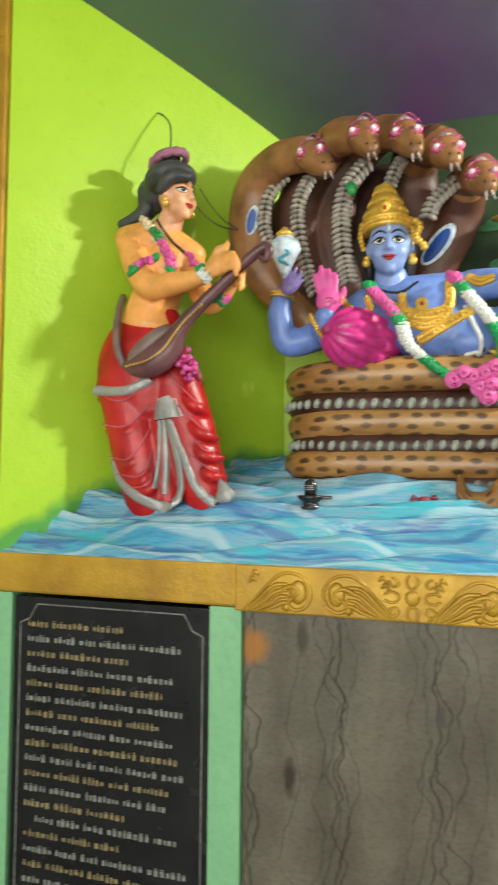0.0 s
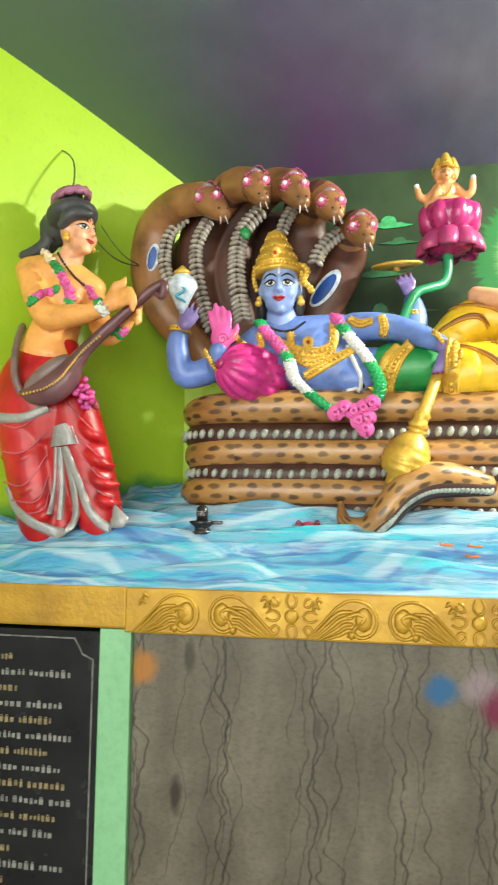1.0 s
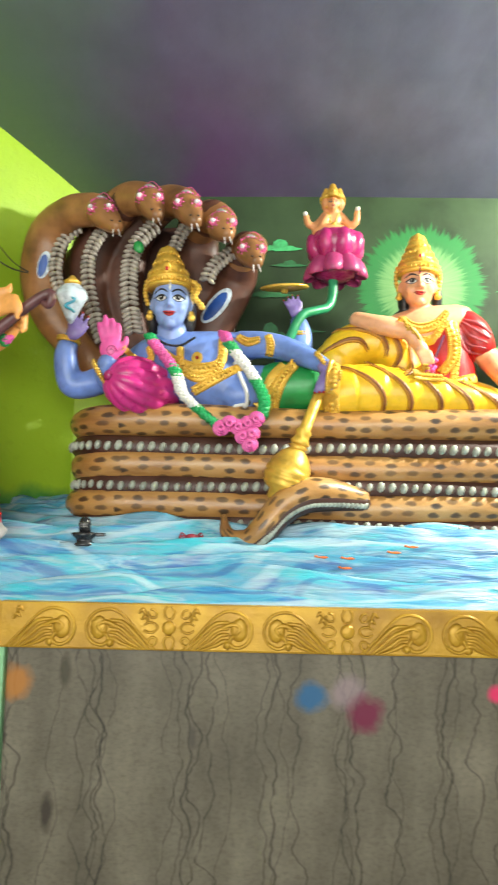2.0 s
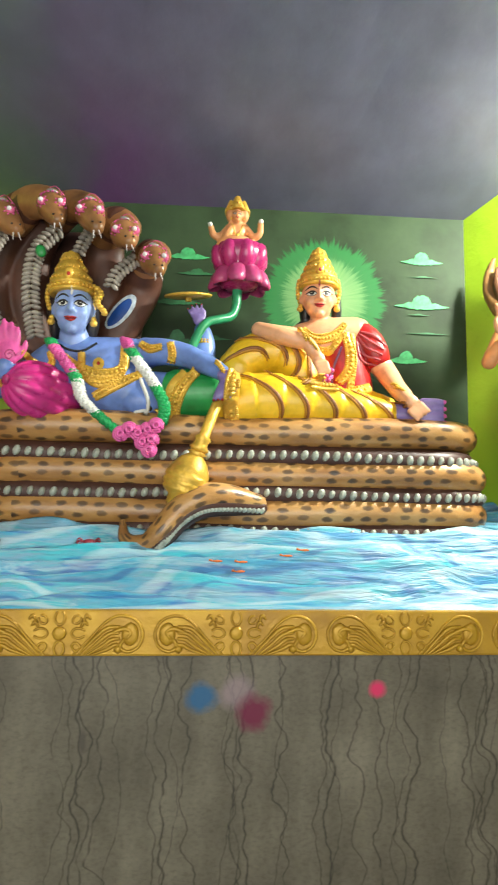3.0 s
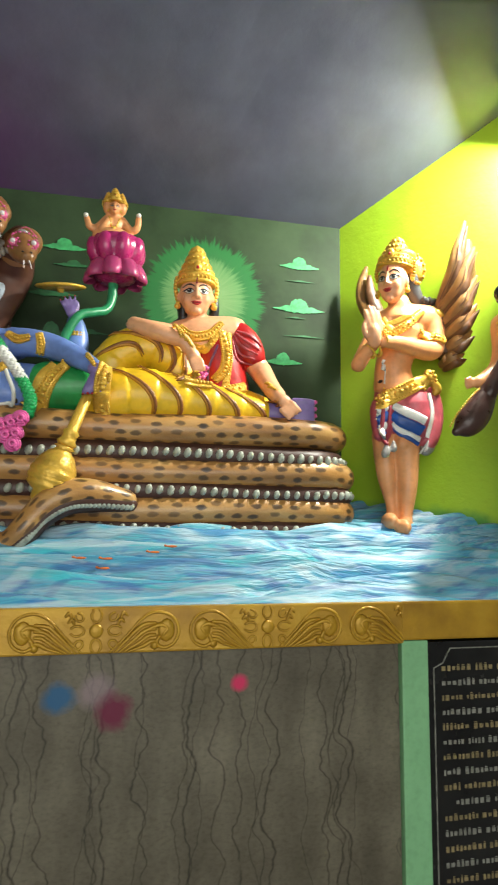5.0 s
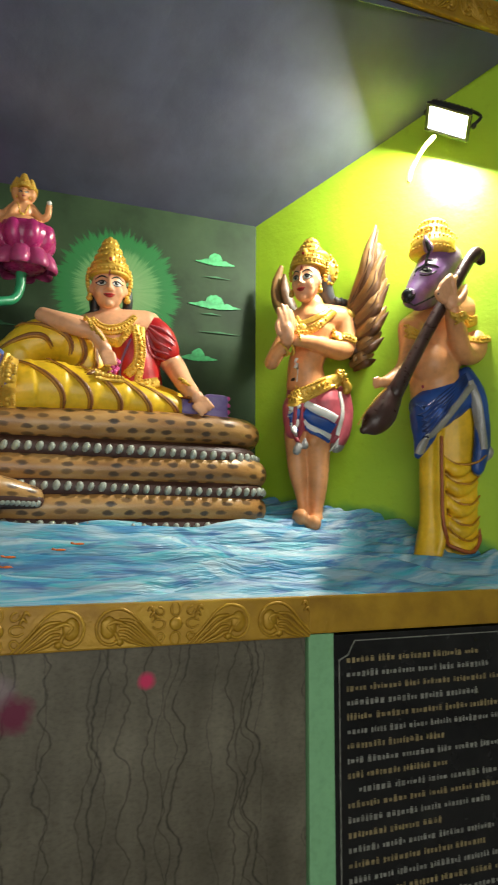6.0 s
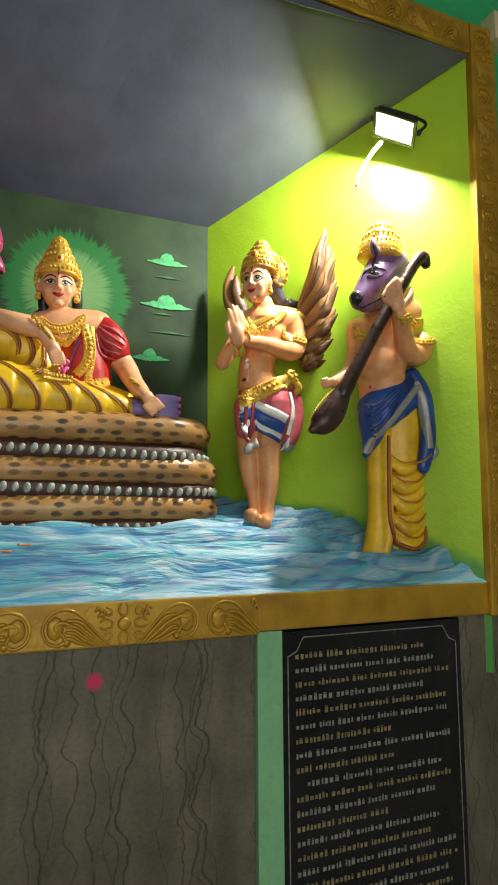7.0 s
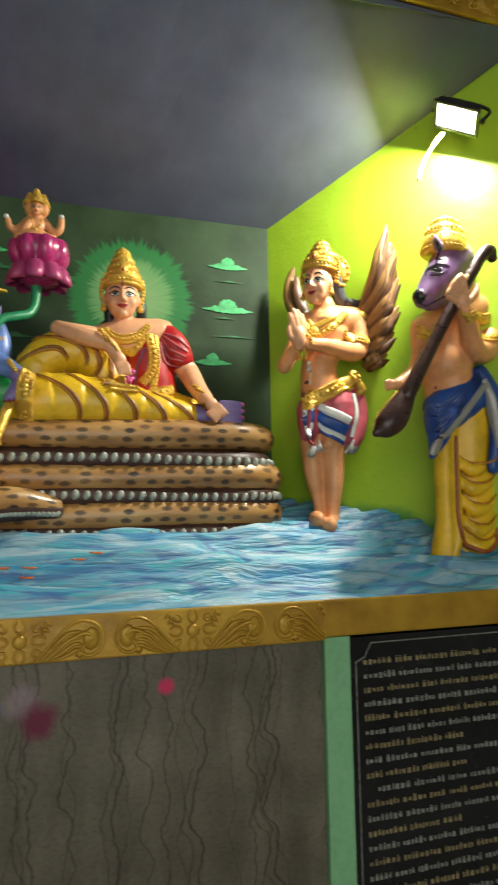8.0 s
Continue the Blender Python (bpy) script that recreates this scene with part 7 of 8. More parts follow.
    for c, r, tilt in (((1.087, 0.385, 2.224), 0.028, 78), ((1.061, 0.400, 2.184), 0.030, 60), ((1.035, 0.410, 2.177), 0.030, 50)):
        bangle(s, GOLD, c, r, tilt, 0.0065, 20)
    # legs
    s.limb(K, [(1.150, 0.540, 1.863, 0.0482), (1.153, 0.540, 1.779, 0.0432), (1.163, 0.540, 1.683, 0.0383), (1.181, 0.540, 1.576, 0.0239), (1.182, 0.530, 1.516, 0.0261)])
    s.limb(K, [(1.245, 0.520, 1.890, 0.0655), (1.237, 0.510, 1.816, 0.0578), (1.242, 0.510, 1.731, 0.0480), (1.239, 0.510, 1.635, 0.0406), (1.230, 0.510, 1.528, 0.0285), (1.225, 0.500, 1.488, 0.0307)])
    s.mass(K, (1.210, 0.475, 1.818), (0.0303, 0.0233, 0.0303))
    for p in [(1.148, 0.490, 1.504), (1.190, 0.460, 1.478)]:
        s.mass(K, p, (0.028, 0.055, 0.034))
    return s.finish("winged_statue", "standing painted statue with joined palms, striped short cloth and gold crown", "statue", (1.198, 0.520, 1.481), voxel=0.0056)


def wings():
    """Two raised wings of long overlapping feathers that are fixed to the wall behind the figure."""
    s = Sculpt()
    starts = [(1.414, 0.506, 2.433), (1.400, 0.520, 2.383), (1.402, 0.519, 2.326), (1.407, 0.514, 2.273), (1.412, 0.508, 2.221), (1.415, 0.505, 2.174)]
    mids = [(1.447, 0.440, 2.562), (1.461, 0.426, 2.481), (1.463, 0.423, 2.399), (1.459, 0.428, 2.323), (1.448, 0.440, 2.249), (1.433, 0.456, 2.190)]
    ends = [(1.494, 0.419, 2.777), (1.517, 0.394, 2.655), (1.522, 0.389, 2.529), (1.517, 0.394, 2.407), (1.500, 0.412, 2.298), (1.475, 0.440, 2.206)]
    for k, (a, b, c) in enumerate(zip(starts, mids, ends)):
        near = tuple(p * 0.55 + q * 0.45 for p, q in zip(b, c))
        out = Vector((-0.734, -0.679, 0)) * 0.004 * (5 - k)
        line = [(*(Vector(a) + out), 0.020), (*(Vector(b) + out), 0.033), (*(Vector(near) + out), 0.029), (*(Vector(c) + out), 0.006)]
        tube(s.hard, line, ring=12, per=7, flat=0.75, mat=s.index(WING_LIGHT))
        low = [(p[0] + 0.004, p[1] - 0.012, p[2] - 0.026, p[3] * 0.62) for p in line]
        tube(s.hard, low, ring=8, per=7, flat=0.75, mat=s.index(WING))
        rib = [(p[0] - 0.012, p[1] - p[3] * 0.78, p[2] + 0.004, 0.0028) for p in line[:-1]]
        tube(s.hard, rib, ring=5, per=7, mat=s.index(WING))
    s.limb(WING, [(1.431, 0.517, 2.402, 0.0305), (1.471, 0.474, 2.472, 0.0607), (1.504, 0.438, 2.544, 0.0428), (1.509, 0.432, 2.701, 0.0203)], flat=0.5)
    s.limb(WING, [(1.429, 0.519, 2.220, 0.0353), (1.471, 0.474, 2.316, 0.0553), (1.498, 0.444, 2.389, 0.0401)], flat=0.5)
    for k in range(34):
        p = Vector((1.389, 0.474, 2.384)).lerp(Vector((1.398, 0.464, 2.166)), random.random()) + Vector((random.uniform(-0.02, 0.03), 0, 0))
        s.bead(WING if k % 3 else WING_LIGHT, p, (0.013, 0.012, 0.022), (0, 25, 0), sub=2)
    s.limb(WING_LIGHT, [(1.186, 0.767, 2.682, 0.0134), (1.172, 0.782, 2.613, 0.0268), (1.176, 0.778, 2.529, 0.0401), (1.203, 0.734, 2.436, 0.0475)], flat=0.6)
    s.limb(WING, [(1.191, 0.746, 2.631, 0.0133), (1.195, 0.742, 2.547, 0.0318), (1.221, 0.715, 2.433, 0.0368)], flat=0.6)
    return s


winged_figure()
wings().finish("wing_relief", "brown and tan feathered wings in relief on the green wall", "wings", (1.428, 0.535, 2.302))


# ---- horse-headed musician ----
def horse_headed_figure():
    s = Sculpt()
    K = SKIN
    # head: broad brow, cheek, tapering muzzle with dark nose
    s.limb(PURPLE, [(1.686, 0.220, 2.571, 0.0821), (1.630, 0.200, 2.520, 0.0784), (1.561, 0.170, 2.453, 0.0650), (1.507, 0.150, 2.393, 0.0502), (1.475, 0.140, 2.359, 0.0407)])
    s.mass(PURPLE, (1.674, 0.200, 2.467), (0.0499, 0.0499, 0.0499))
    s.limb(PURPLE, [(1.611, 0.180, 2.398, 0.0328), (1.546, 0.160, 2.356, 0.0276), (1.500, 0.150, 2.335, 0.0205)])
    s.mass(STONE_BLACK, (1.447, 0.125, 2.362), (0.0280, 0.0300, 0.0320), (0, 25, 0))
    # highlight on the nose, painted as a purple patch with a silver core
    s.patch(PURPLE, (1.452, 0.100, 2.368), 0.0099, 0.0079, 30)
    s.patch(SILVER, (1.449, 0.100, 2.370), 0.0040, 0.0032, 30, False, 0.003)
    s.cord(STONE_BLACK, [(1.432, 0.120, 2.322, 0.0036), (1.464, 0.120, 2.321, 0.0040), (1.501, 0.120, 2.338, 0.0032)], ring=6)
    s.patch(WHITE, (1.528, 0.110, 2.474), 0.0219, 0.0139, 12, True, 0.002)
    s.patch(STONE_BLACK, (1.531, 0.110, 2.475), 0.0169, 0.0130, 0, False, 0.004)
    # white dot painted on as the eye's catchlight
    s.patch(WHITE, (1.523, 0.110, 2.480), 0.0040, 0.0040, 0, False, 0.006)
    s.cord(STONE_BLACK, [(1.490, 0.110, 2.456, 0.0032), (1.510, 0.110, 2.488, 0.0054), (1.543, 0.110, 2.502, 0.0055), (1.582, 0.120, 2.493, 0.0032)], ring=6)
    s.cord(STONE_BLACK, [(1.498, 0.110, 2.451, 0.0023), (1.528, 0.110, 2.451, 0.0036), (1.569, 0.110, 2.473, 0.0023)], ring=6)
    s.cord(STONE_BLACK, [(1.483, 0.110, 2.498, 0.0027), (1.516, 0.110, 2.522, 0.0050), (1.573, 0.120, 2.528, 0.0028)], ring=6)
    s.patch(STONE_BLACK, (1.462, 0.140, 2.463), 0.0071, 0.0121, 0, True, 0.003)
    s.limb(PURPLE, [(1.544, 0.120, 2.566, 0.0206), (1.533, 0.120, 2.595, 0.0160), (1.529, 0.120, 2.618, 0.0069)])
    s.limb(STONE_BLACK, [(1.538, 0.108, 2.558, 0.0114), (1.527, 0.108, 2.585, 0.0091), (1.524, 0.110, 2.604, 0.0046)])
    s.limb(STONE_BLACK, [(1.717, 0.220, 2.606, 0.0389), (1.746, 0.230, 2.559, 0.0342), (1.764, 0.240, 2.515, 0.0270)])
    s.mass(STONE_BLACK, (1.865, 0.250, 2.474), (0.0297, 0.0276, 0.0255))
    # cap of curled gold tiers
    cap = pose(*(1.627, 0.210, 2.588), 0, 4, 0)
    k1 = 0.0021
    s.turned(GOLD, [(38 * k1, -6 * k1), (44 * k1, 0), (45 * k1, 10 * k1), (41 * k1, 22 * k1), (37 * k1, 30 * k1), (34 * k1, 34 * k1), (35 * k1, 44 * k1), (31 * k1, 50 * k1), (26 * k1, 53 * k1), (27 * k1, 60 * k1), (25 * k1, 66 * k1), (14 * k1, 69 * k1), (0.002, 70 * k1)], cap, ring=32)
    for r, h, n, b in ((44, 2, 34, 2.6), (41, 24, 30, 2.6), (35, 42, 22, 3.2), (27, 60, 20, 2.4)):
        for k in range(n):
            g = 2 * math.pi * k / n
            s.bead(GOLD, cap @ Vector((r * k1 * math.cos(g), r * k1 * math.sin(g), h * k1)), (b * k1, b * k1, b * k1 * 1.15), sub=2)
    for q in (-1, 1):
        for k in range(10):
            g = k * 0.75
            s.bead(GOLD, cap @ Vector((q * (30 - 0.3 * k) * k1 + (9 - 0.8 * k) * k1 * math.cos(g), -(24 - k * 0.2) * k1, 36 * k1 + (9 - 0.8 * k) * k1 * math.sin(g))), 2.6 * k1, sub=1)
    # body
    s.limb(K, [(1.726, 0.240, 2.433, 0.0729), (1.724, 0.250, 2.361, 0.0826)])
    s.limb(K, [(1.544, 0.250, 2.277, 0.0566), (1.688, 0.250, 2.331, 0.0918), (1.824, 0.250, 2.384, 0.0740)])
    s.mass(K, (1.648, 0.230, 2.257), (0.0842, 0.0716, 0.0674))
    s.mass(K, (1.607, 0.210, 2.117), (0.0876, 0.0835, 0.0876))
    s.limb(K, [(1.687, 0.250, 2.281, 0.1108), (1.659, 0.240, 2.177, 0.1000), (1.639, 0.240, 2.090, 0.0993), (1.660, 0.250, 2.010, 0.1091)])
    s.patch(DARK_RED, (1.483, 0.100, 1.998), 0.0059, 0.0069)
    s.limb(K, [(1.861, 0.250, 2.396, 0.0595), (1.860, 0.220, 2.293, 0.0538), (1.794, 0.180, 2.192, 0.0524), (1.709, 0.140, 2.163, 0.0441), (1.652, 0.100, 2.218, 0.0387), (1.607, 0.060, 2.271, 0.0335), (1.595, 0.050, 2.294, 0.0311)])
    s.mass(FACE, (1.583, 0.040, 2.326), (0.0328, 0.0250, 0.0385), (0, 15, 0))
    for a, b, c in (((1.545, 0.030, 2.345, 0.0143), (1.522, 0.020, 2.370, 0.0131), (1.544, 0.020, 2.401, 0.0099)), ((1.560, 0.025, 2.359, 0.0143), (1.540, 0.015, 2.392, 0.0131), (1.567, 0.020, 2.423, 0.0099)), ((1.588, 0.030, 2.365, 0.0144), (1.576, 0.020, 2.399, 0.0132), (1.601, 0.030, 2.427, 0.0100)), ((1.538, 0.030, 2.322, 0.0142), (1.505, 0.020, 2.341, 0.0130), (1.522, 0.020, 2.370, 0.0098)), ((1.616, 0.040, 2.331, 0.0145), (1.645, 0.040, 2.367, 0.0134), (1.660, 0.050, 2.405, 0.0102))):
        s.limb(FACE, [a, b, c])
    s.limb(K, [(1.530, 0.230, 2.262, 0.0561), (1.495, 0.190, 2.160, 0.0457), (1.435, 0.150, 2.076, 0.0334), (1.363, 0.120, 2.025, 0.0261), (1.320, 0.100, 2.002, 0.0235)])
    hand(s, K, (1.303, 0.100, 1.998), (-1, 0, -0.1), 0.034)
    # yellow legs: a tall wrapped front fall with swags, narrow pleats beside it
    s.limb(OCHRE, [(1.749, 0.260, 2.006, 0.1253), (1.751, 0.260, 1.824, 0.1243), (1.746, 0.260, 1.633, 0.1185), (1.740, 0.260, 1.457, 0.1174), (1.728, 0.260, 1.288, 0.1164)], flat=0.72)
    s.limb(OCHRE, [(1.606, 0.220, 1.859, 0.0463), (1.594, 0.220, 1.673, 0.0458), (1.589, 0.220, 1.491, 0.0454), (1.549, 0.210, 1.296, 0.0579)], flat=0.9)
    s.limb(OCHRE, [(1.609, 0.180, 1.831, 0.0205), (1.601, 0.170, 1.625, 0.0202), (1.600, 0.170, 1.447, 0.0223), (1.581, 0.170, 1.359, 0.0199)])
    for a, b, c in (((1.627, 0.170, 1.762), (1.677, 0.150, 1.712), (1.790, 0.170, 1.750)), ((1.625, 0.170, 1.689), (1.679, 0.150, 1.635), (1.793, 0.170, 1.671)), ((1.622, 0.170, 1.621), (1.682, 0.150, 1.554), (1.795, 0.170, 1.592)), ((1.622, 0.170, 1.540), (1.684, 0.150, 1.473), (1.791, 0.170, 1.510)), ((1.623, 0.170, 1.469), (1.682, 0.150, 1.413), (1.788, 0.170, 1.441))):
        s.limb(OCHRE, [(a[0], a[1] + 0.02, a[2] - 0.024, 0.012), (b[0], b[1] + 0.012, b[2] - 0.026, 0.026), (c[0], c[1] + 0.02, c[2] - 0.024, 0.012)])
        sag = [(a[0] + (c[0] - a[0]) * u, b[1] - 0.02, a[2] + (c[2] - a[2]) * u - (a[2] + c[2] - 2 * b[2]) * 2 * u * (1 - u), 0.0030 + 0.009 * u * (1 - u)) for u in (0, 0.15, 0.3, 0.5, 0.7, 0.85, 1)]
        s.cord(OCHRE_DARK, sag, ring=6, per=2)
    s.cord(RED_BROWN, [(1.604, 0.150, 1.816, 0.0068), (1.595, 0.140, 1.623, 0.0076), (1.595, 0.140, 1.480, 0.0080), (1.625, 0.140, 1.403, 0.0088), (1.697, 0.140, 1.371, 0.0089), (1.775, 0.160, 1.392, 0.0091), (1.812, 0.180, 1.537, 0.0070)], ring=7)
    # blue sash wound over the hips, its end hanging
    s.limb(BLUE, [(1.564, 0.220, 1.945, 0.0554), (1.654, 0.220, 1.975, 0.0984), (1.773, 0.240, 2.041, 0.0866), (1.859, 0.260, 2.087, 0.0540)], flat=0.95)
    s.limb(BLUE, [(1.542, 0.190, 1.909, 0.0500), (1.544, 0.180, 1.839, 0.0497), (1.526, 0.180, 1.781, 0.0292), (1.509, 0.180, 1.744, 0.0157)])
    s.limb(BLUE, [(1.595, 0.180, 1.899, 0.0548), (1.637, 0.180, 1.914, 0.0460), (1.692, 0.180, 1.964, 0.0372)])
    s.ribbon(SILVER, [(1.461, 0.120, 1.737, 0.0109), (1.487, 0.100, 1.786, 0.0130), (1.555, 0.090, 1.830, 0.0132), (1.627, 0.090, 1.902, 0.0133), (1.707, 0.110, 1.993, 0.0137), (1.755, 0.140, 2.035, 0.0116)], 0.008)
    s.cord(BLUE_DARK, [(1.462, 0.110, 1.758, 0.0035), (1.528, 0.090, 1.829, 0.0039), (1.617, 0.090, 1.914, 0.0036)], ring=5)
    for k in range(6):
        a, b, c = Vector((1.461, 0.120, 1.931)), Vector((1.530, 0.080, 1.934)), Vector((1.723, 0.140, 2.080))
        down = Vector((0, 0, -0.021 * k))
        s.cord(BLUE_DARK, [(*(a + down * 1.3), 0.0022), (*(b + down), 0.0040), (*(c + down * 0.35), 0.0024)], ring=6)
    s.limb(BLUE, [(1.749, 0.170, 2.088, 0.0305), (1.785, 0.150, 2.002, 0.0327), (1.798, 0.150, 1.896, 0.0349), (1.793, 0.150, 1.790, 0.0371), (1.769, 0.150, 1.701, 0.0299)], flat=0.7)
    s.ribbon(SILVER, [(1.736, 0.130, 2.050, 0.0115), (1.765, 0.120, 1.971, 0.0138), (1.778, 0.120, 1.867, 0.0138), (1.785, 0.120, 1.773, 0.0137)], 0.007)
    s.limb(SILVER, [(1.810, 0.150, 1.786, 0.0186), (1.824, 0.150, 1.764, 0.0232), (1.808, 0.150, 1.740, 0.0162)])
    s.limb(SILVER, [(1.800, 0.170, 1.718, 0.0186), (1.782, 0.170, 1.694, 0.0232), (1.787, 0.170, 1.680, 0.0139)])
    s.cord(WHITE, [(1.529, 0.120, 2.181, 0.0058), (1.477, 0.110, 2.105, 0.0066), (1.453, 0.120, 2.037, 0.0066), (1.455, 0.120, 1.993, 0.0053)])
    # gold ornaments
    s.ribbon(GOLD, [(1.463, 0.170, 2.257, 0.0181), (1.485, 0.140, 2.228, 0.0202), (1.517, 0.140, 2.208, 0.0158)], 0.010, 8, GOLD)
    s.ribbon(GOLD, [(1.534, 0.020, 2.255, 0.0131), (1.574, 0.010, 2.248, 0.0153), (1.647, 0.040, 2.284, 0.0134)], 0.010, 8, GOLD)
    s.ribbon(GOLD, [(1.729, 0.150, 2.317, 0.0141), (1.784, 0.140, 2.311, 0.0165), (1.902, 0.200, 2.364, 0.0147)], 0.012, 8, GOLD)
    s.ribbon(GOLD, [(1.725, 0.120, 2.236, 0.0116), (1.776, 0.120, 2.223, 0.0140), (1.845, 0.160, 2.236, 0.0119)], 0.010, 8, GOLD)
    return s.finish("horse_headed_statue", "standing painted statue, purple horse head, blue sash, yellow dhoti", "statue", (1.661, 0.200, 1.312), voxel=0.0062)


horse_headed_figure()
veena("veena", "dark brown long necked veena held across the body", [(1.212, 0.080, 1.814, 0.0165), (1.246, 0.080, 1.837, 0.0458), (1.290, 0.080, 1.876, 0.0525), (1.326, 0.080, 1.932, 0.0424), (1.357, 0.080, 1.988, 0.0277)], [(1.338, 0.075, 1.953, 0.0318), (1.419, 0.070, 2.090, 0.0259), (1.528, 0.070, 2.269, 0.0244), (1.643, 0.070, 2.442, 0.0250), (1.701, 0.075, 2.525, 0.0253), (1.747, 0.080, 2.563, 0.0279), (1.763, 0.080, 2.536, 0.0210)], [(1.178, 0.060, 1.830), (1.203, 0.045, 1.879), (1.251, 0.045, 1.933), (1.289, 0.050, 1.966)], WOOD_DARK)


# ---- painted clouds and foliage on the back wall ----
def painted_cloud(name, where, w, h, m, label, seed):
    """A flat brushed patch, 3 mm proud of the wall: a lens with a lobed top."""
    rng = random.Random(seed)
    bm = bmesh.new()
    n = 28
    lobes = [0.16 + 0.75 * math.sqrt(max(0.0, 1 - ((k / n - 0.5) / 0.17) ** 2)) + 0.22 * math.exp(-((k / n - 0.27) / 0.09) ** 2) + 0.2 * math.exp(-((k / n - 0.74) / 0.08) ** 2) for k in range(n + 1)]
    top = [bm.verts.new((w * (k / n - 0.5), -0.003, h * lobes[k] * math.sin(math.pi * k / n) ** 0.5 * rng.uniform(0.9, 1.05))) for k in range(n + 1)]
    low = [bm.verts.new((w * (k / n - 0.5), -0.003, -h * 0.22 * math.sin(math.pi * k / n) * rng.uniform(0.7, 1.2) - 0.0005)) for k in range(n + 1)]
    for k in range(n):
        bm.faces.new((low[k], low[k + 1], top[k + 1], top[k]))
    bmesh.ops.remove_doubles(bm, verts=bm.verts, dist=0.0004)
    up = bmesh.ops.extrude_face_region(bm, geom=bm.faces[:])
    bmesh.ops.translate(bm, verts=[v for v in up["geom"] if isinstance(v, bmesh.types.BMVert)], vec=(0, 0.0022, 0))
    bmesh.ops.recalc_face_normals(bm, faces=bm.faces)
    ob = link_mesh(name, bm, m)
    ob.location = where
    return tagged(ob, label, "mural", kind="structure")


for k, (c, w, h) in enumerate((((0.902, 0.906, 2.709), 0.20, 0.055), ((0.900, 0.906, 2.497), 0.26, 0.062), ((0.822, 0.906, 2.237), 0.19, 0.052), ((-0.181, 0.906, 2.683), 0.20, 0.05), ((-0.139, 0.906, 2.606), 0.17, 0.028), ((-0.224, 0.906, 2.469), 0.22, 0.05), ((-0.220, 0.906, 2.283), 0.20, 0.07), ((-0.059, 0.906, 2.307), 0.16, 0.02))):
    painted_cloud("painted_cloud", c, w, h, CLOUD_GREEN if k < 4 else FOLIAGE_GREEN, "bright green brushed cloud on the mural" if k < 4 else "green brushed foliage on the mural", k)
for c, w in (((0.908, 0.905, 2.637), 0.14), ((0.924, 0.905, 2.368), 0.20), ((0.883, 0.905, 2.456), 0.10)):
    painted_cloud("painted_streak", c, w, 0.008, FOLIAGE_GREEN, "thin green brush streak on the mural", 5)


# ---- flood lamp ----
def flood_lamp():
    root = empty("flood_lamp", "lit black flood lamp on a bracket high on the green wall", "lamp", LAMP)
    q = LAMP_AIM.to_track_quat("-Z", "Y")
    root.rotation_mode = "QUATERNION"
    root.scale = (0.78, 0.78, 0.78)
    root.rotation_quaternion = q @ Euler((0, 0, radians(60))).to_quaternion()
    bm = bmesh.new()
    box(bm, (-0.115, -0.08, 0.012), (0.115, 0.08, 0.05), 0.008)
    for k in range(9):
        box(bm, (-0.10 + 0.024 * k, -0.07, 0.05), (-0.094 + 0.024 * k, 0.07, 0.068))
    part("housing", bm, IRON, root, "black finned housing")
    bm = bmesh.new()
    for lo, hi in (((-0.125, -0.09, 0.0), (0.125, -0.074, 0.016)), ((-0.125, 0.074, 0.0), (0.125, 0.09, 0.016)), ((-0.125, -0.074, 0.0), (-0.106, 0.074, 0.016)), ((0.106, -0.074, 0.0), (0.125, 0.074, 0.016))):
        box(bm, lo, hi, 0.003)
    part("bezel", bm, IRON, root)
    bm = bmesh.new()
    box(bm, (-0.106, -0.074, 0.008), (0.106, 0.074, 0.0115))
    part("glass", bm, GLOW, root, "glowing white glass")
    bm = bmesh.new()
    tube(bm, [(-0.132, 0, 0.03, 0.009), (-0.135, 0.0, 0.11, 0.009), (0.0, 0.0, 0.125, 0.009), (0.135, 0.0, 0.11, 0.009), (0.132, 0, 0.03, 0.009)], ring=8)
    part("bracket", bm, IRON, root)
    for x in (-0.135, 0.135):
        bm = bmesh.new()
        ball(bm, (x, 0, 0.03), (0.014, 0.018, 0.018))
        part("knob", bm, IRON, root)


flood_lamp()


def cable(name, label, pts, m):
    bm = bmesh.new()
    o = Vector(pts[0][:3])
    tube(bm, [(p[0] - o.x, p[1] - o.y, p[2] - o.z, p[3]) for p in pts], ring=6)
    ob = link_mesh(name, bm, m)
    ob.location = o
    return tagged(ob, label, "wire")


cable("lamp_cable", "short pale cable hanging from the flood lamp on the wall", [(1.644, 0.200, 3.111, 0.008), (1.616, 0.220, 3.074, 0.008), (1.582, 0.240, 3.014, 0.008), (1.559, 0.250, 2.962, 0.010), (1.549, 0.250, 2.919, 0.010)], CREAM)
cable("hanging_wire", "thin dark wire looped over a wall hook", [(-1.505, 0.440, 2.861, 0.003), (-1.448, 0.420, 2.855, 0.003), (-1.380, 0.370, 2.783, 0.003), (-1.349, 0.320, 2.681, 0.003), (-1.351, 0.300, 2.613, 0.003)], WIRE)
cable("hanging_wire", "thin dark wire slung from the figure to the hood", [(-1.229, 0.300, 2.487, 0.002), (-1.216, 0.380, 2.456, 0.002), (-1.188, 0.440, 2.423, 0.002), (-1.154, 0.500, 2.410, 0.003)], WIRE)
cable("hanging_wire", "thin dark wire slung from the figure to the hood", [(-1.244, 0.300, 2.429, 0.002), (-1.223, 0.380, 2.408, 0.002), (-1.192, 0.440, 2.399, 0.003), (-1.154, 0.500, 2.405, 0.002)], WIRE)
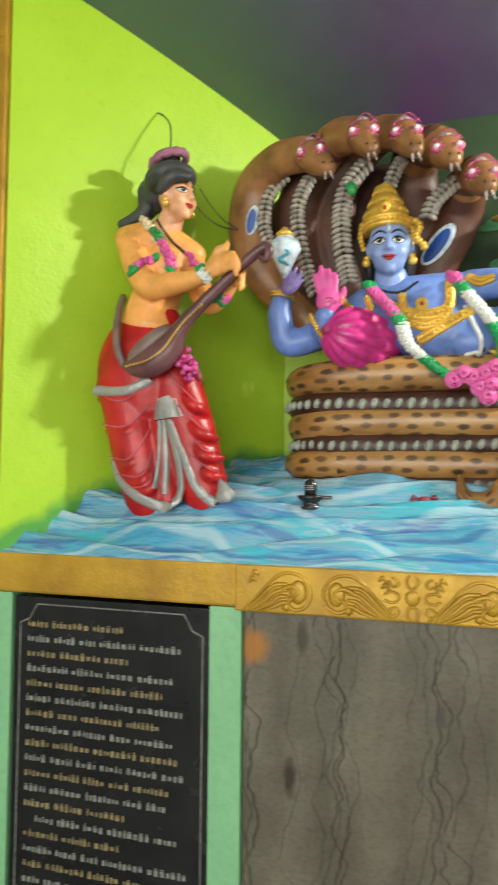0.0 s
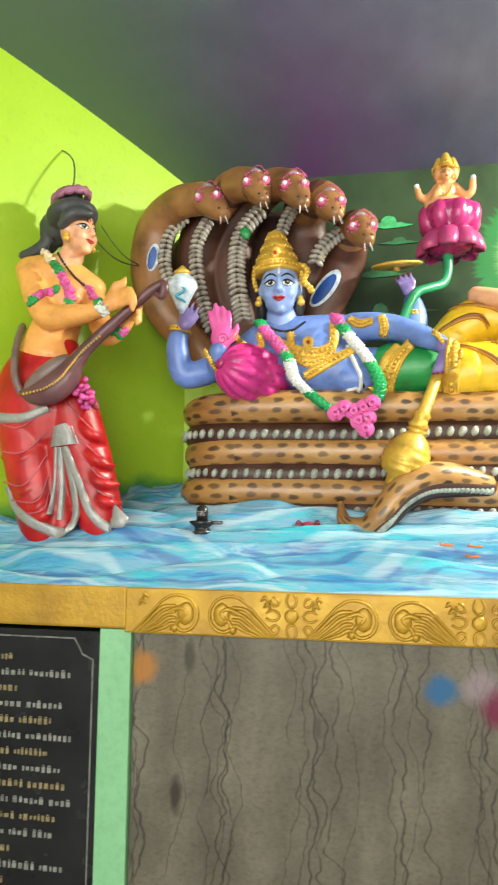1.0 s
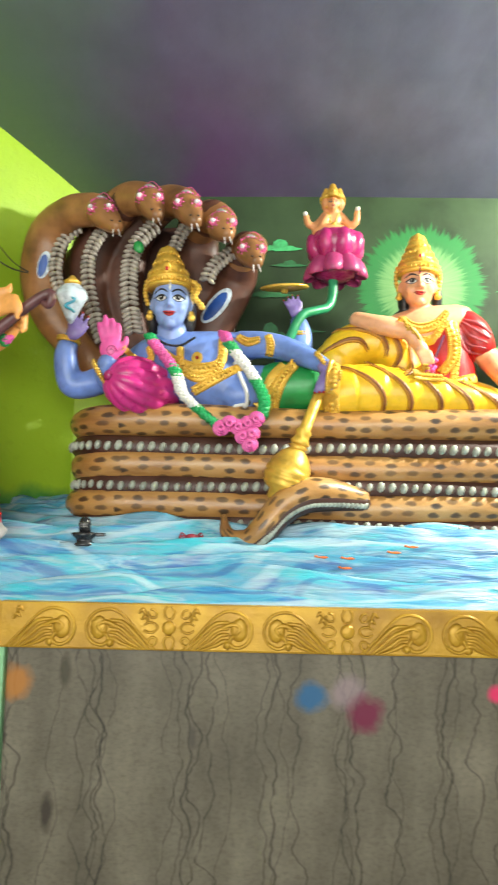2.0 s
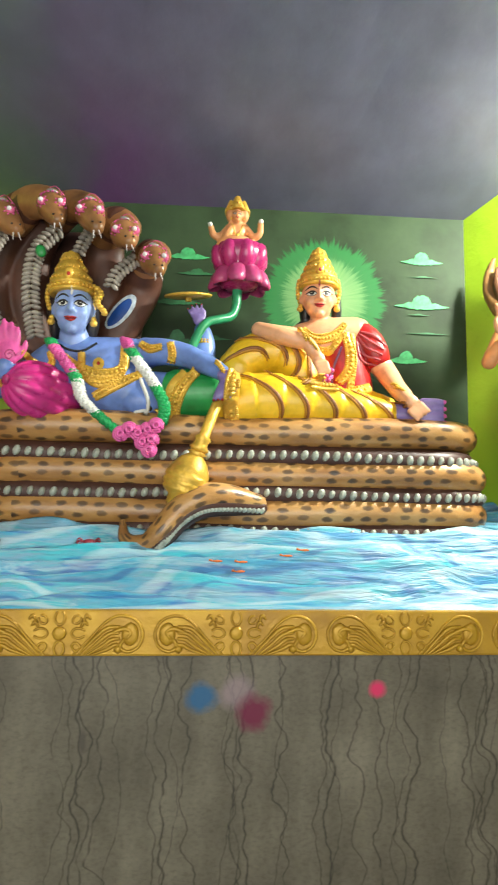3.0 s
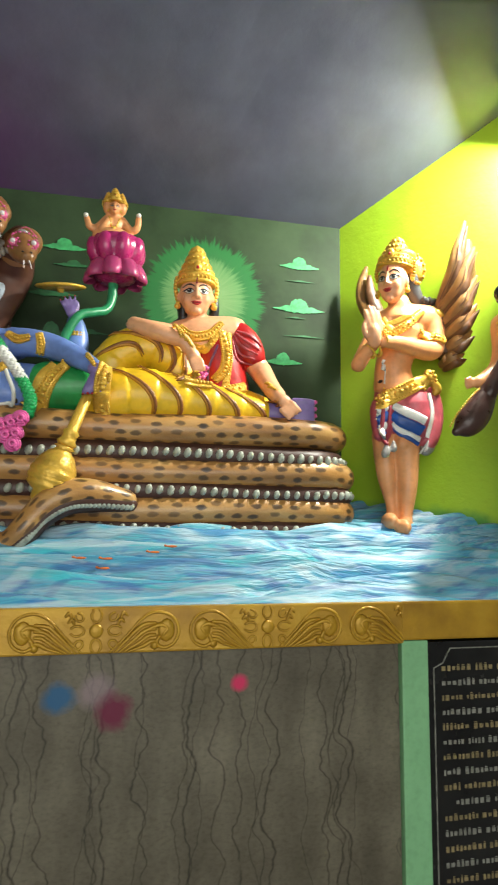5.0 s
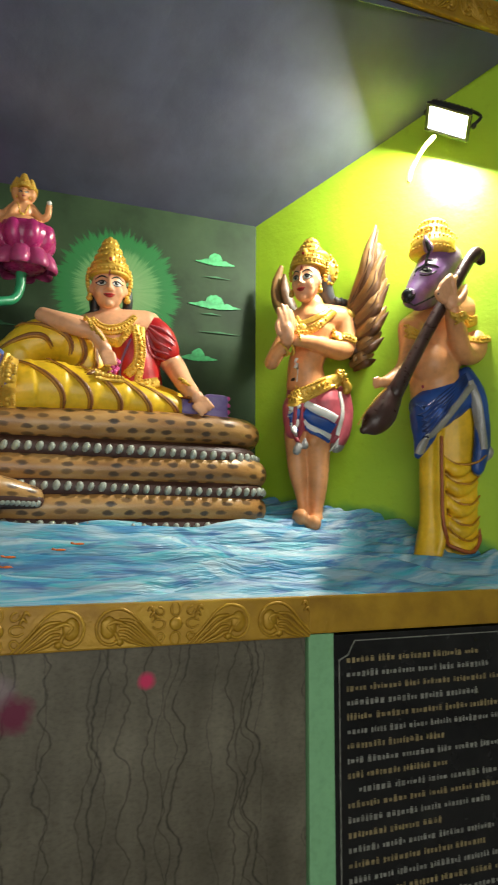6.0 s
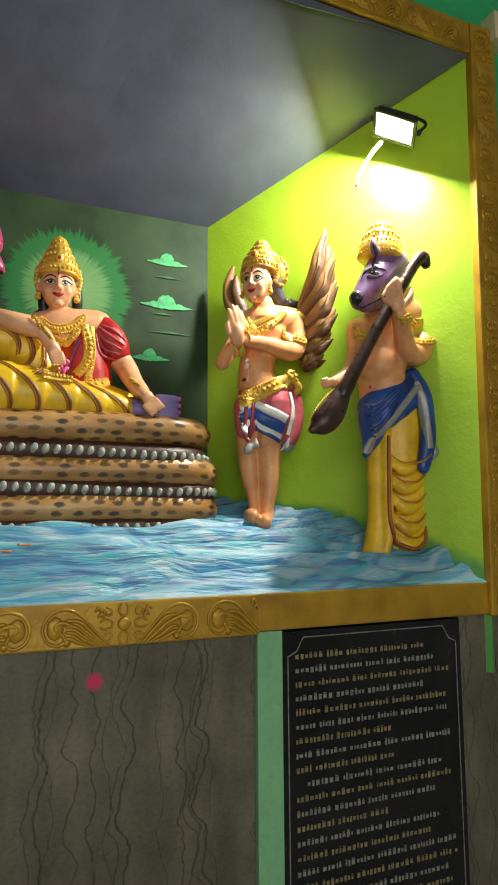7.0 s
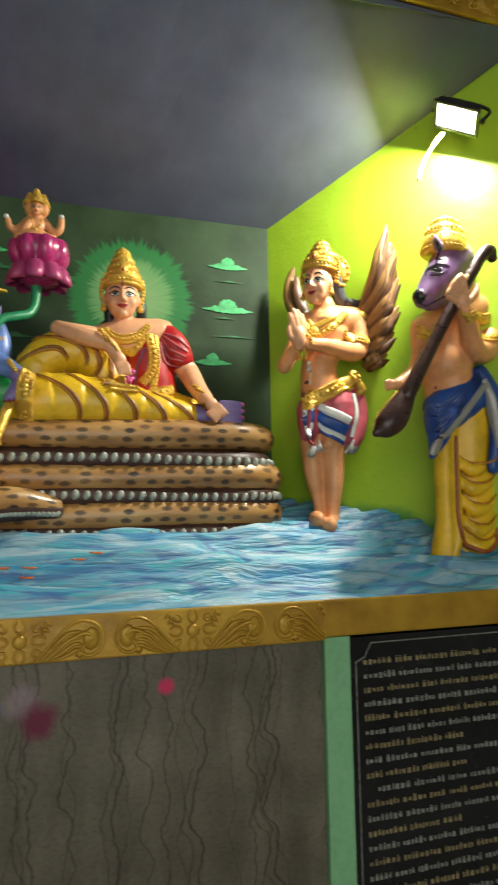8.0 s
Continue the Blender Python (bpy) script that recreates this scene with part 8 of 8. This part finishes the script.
cable("wall_hook", "small bright metal hook in the green wall", [(-1.570, 0.500, 2.889, 0.006), (-1.510, 0.440, 2.864, 0.006), (-1.471, 0.420, 2.852, 0.006), (-1.461, 0.420, 2.828, 0.005)], SILVER)


def ring_hook():
    c = (1.930, 0.020, 3.506)
    bm = bmesh.new()
    tube(bm, [(0.022 * math.cos(g * math.pi / 8), -0.004, 0.022 * math.sin(g * math.pi / 8), 0.0035) for g in range(16)], ring=8, closed=True)
    root = empty("ring_hook", "small steel ring hanging in the upper corner of the frame", "hook", c)
    part("ring", bm, SILVER, root)
    bm = bmesh.new()
    tube(bm, [(0, 0, 0.022, 0.004), (0.012, 0.004, 0.05, 0.004)], ring=8)
    part("shank", bm, SILVER, root)


ring_hook()


# ---- small things on the sea ----
def small_stone_lingam():
    c = (-0.826, 0.260, 1.389)
    root = empty("stone_lingam", "small black stone lingam on a spouted base", "lingam", c)
    bm = bmesh.new()
    lathe(bm, [(0.036, 0.0), (0.040, 0.006), (0.026, 0.014), (0.024, 0.022), (0.040, 0.034), (0.043, 0.042), (0.03, 0.044)], ring=20)
    box(bm, (0.03, -0.010, 0.032), (0.068, 0.010, 0.043), 0.003)
    part("base", bm, STONE_BLACK, root)
    bm = bmesh.new()
    lathe(bm, [(0.019, 0.042), (0.020, 0.07), (0.017, 0.086), (0.009, 0.094), (0.002, 0.096)], ring=18)
    part("shaft", bm, STONE_BLACK, root)
    for k in range(3):
        bm = bmesh.new()
        tube(bm, [(-0.012, -0.017, 0.062 + 0.006 * k, 0.0014), (0, -0.0205, 0.062 + 0.006 * k, 0.0014), (0.012, -0.017, 0.062 + 0.006 * k, 0.0014)], ring=5)
        part("stripe", bm, SILVER, root, "pale painted stripe")


small_stone_lingam()


def small_crab():
    c = (-0.480, 0.320, 1.422)
    root = empty("crab_figurine", "tiny dark red plaster crab on the painted sea", "figurine", c)
    bm = bmesh.new()
    ball(bm, (0, 0, 0), (0.022, 0.016, 0.012), sub=2)
    part("shell", bm, DARK_RED, root)
    for q in (-1, 1):
        for k in range(3):
            bm = bmesh.new()
            tube(bm, [(q * 0.015, 0, 0, 0.003), (q * 0.032, -0.005, 0.014 - 0.01 * k, 0.003), (q * 0.040, -0.01, -0.012 * k, 0.002)], ring=5)
            part("leg", bm, DARK_RED, root)


small_crab()


def orange_fish():
    for k, c in enumerate([(-0.051, 0.160, 1.373), (0.030, 0.160, 1.371), (0.022, 0.160, 1.341), (0.179, 0.190, 1.390), (0.238, 0.210, 1.408)]):
        bm = bmesh.new()
        z = sea_level(c[0], c[1]) + 0.016
        ball(bm, (0, 0, 0), (0.017, 0.004, 0.004), sub=2)
        tube(bm, [(-0.014, 0, 0, 0.002), (-0.024, 0, 0.003, 0.004)], ring=6)
        ob = link_mesh("fish_figurine", bm, FISH_ORANGE)
        ob.location = (c[0], c[1], c[2])
        tagged(ob, "tiny orange plaster fish in the painted waves", "figurine", "orange fish in the sea")


FISH_ORANGE = paint("orange_fish_paint", (0.75, 0.16, 0.03), 0.35)
orange_fish()
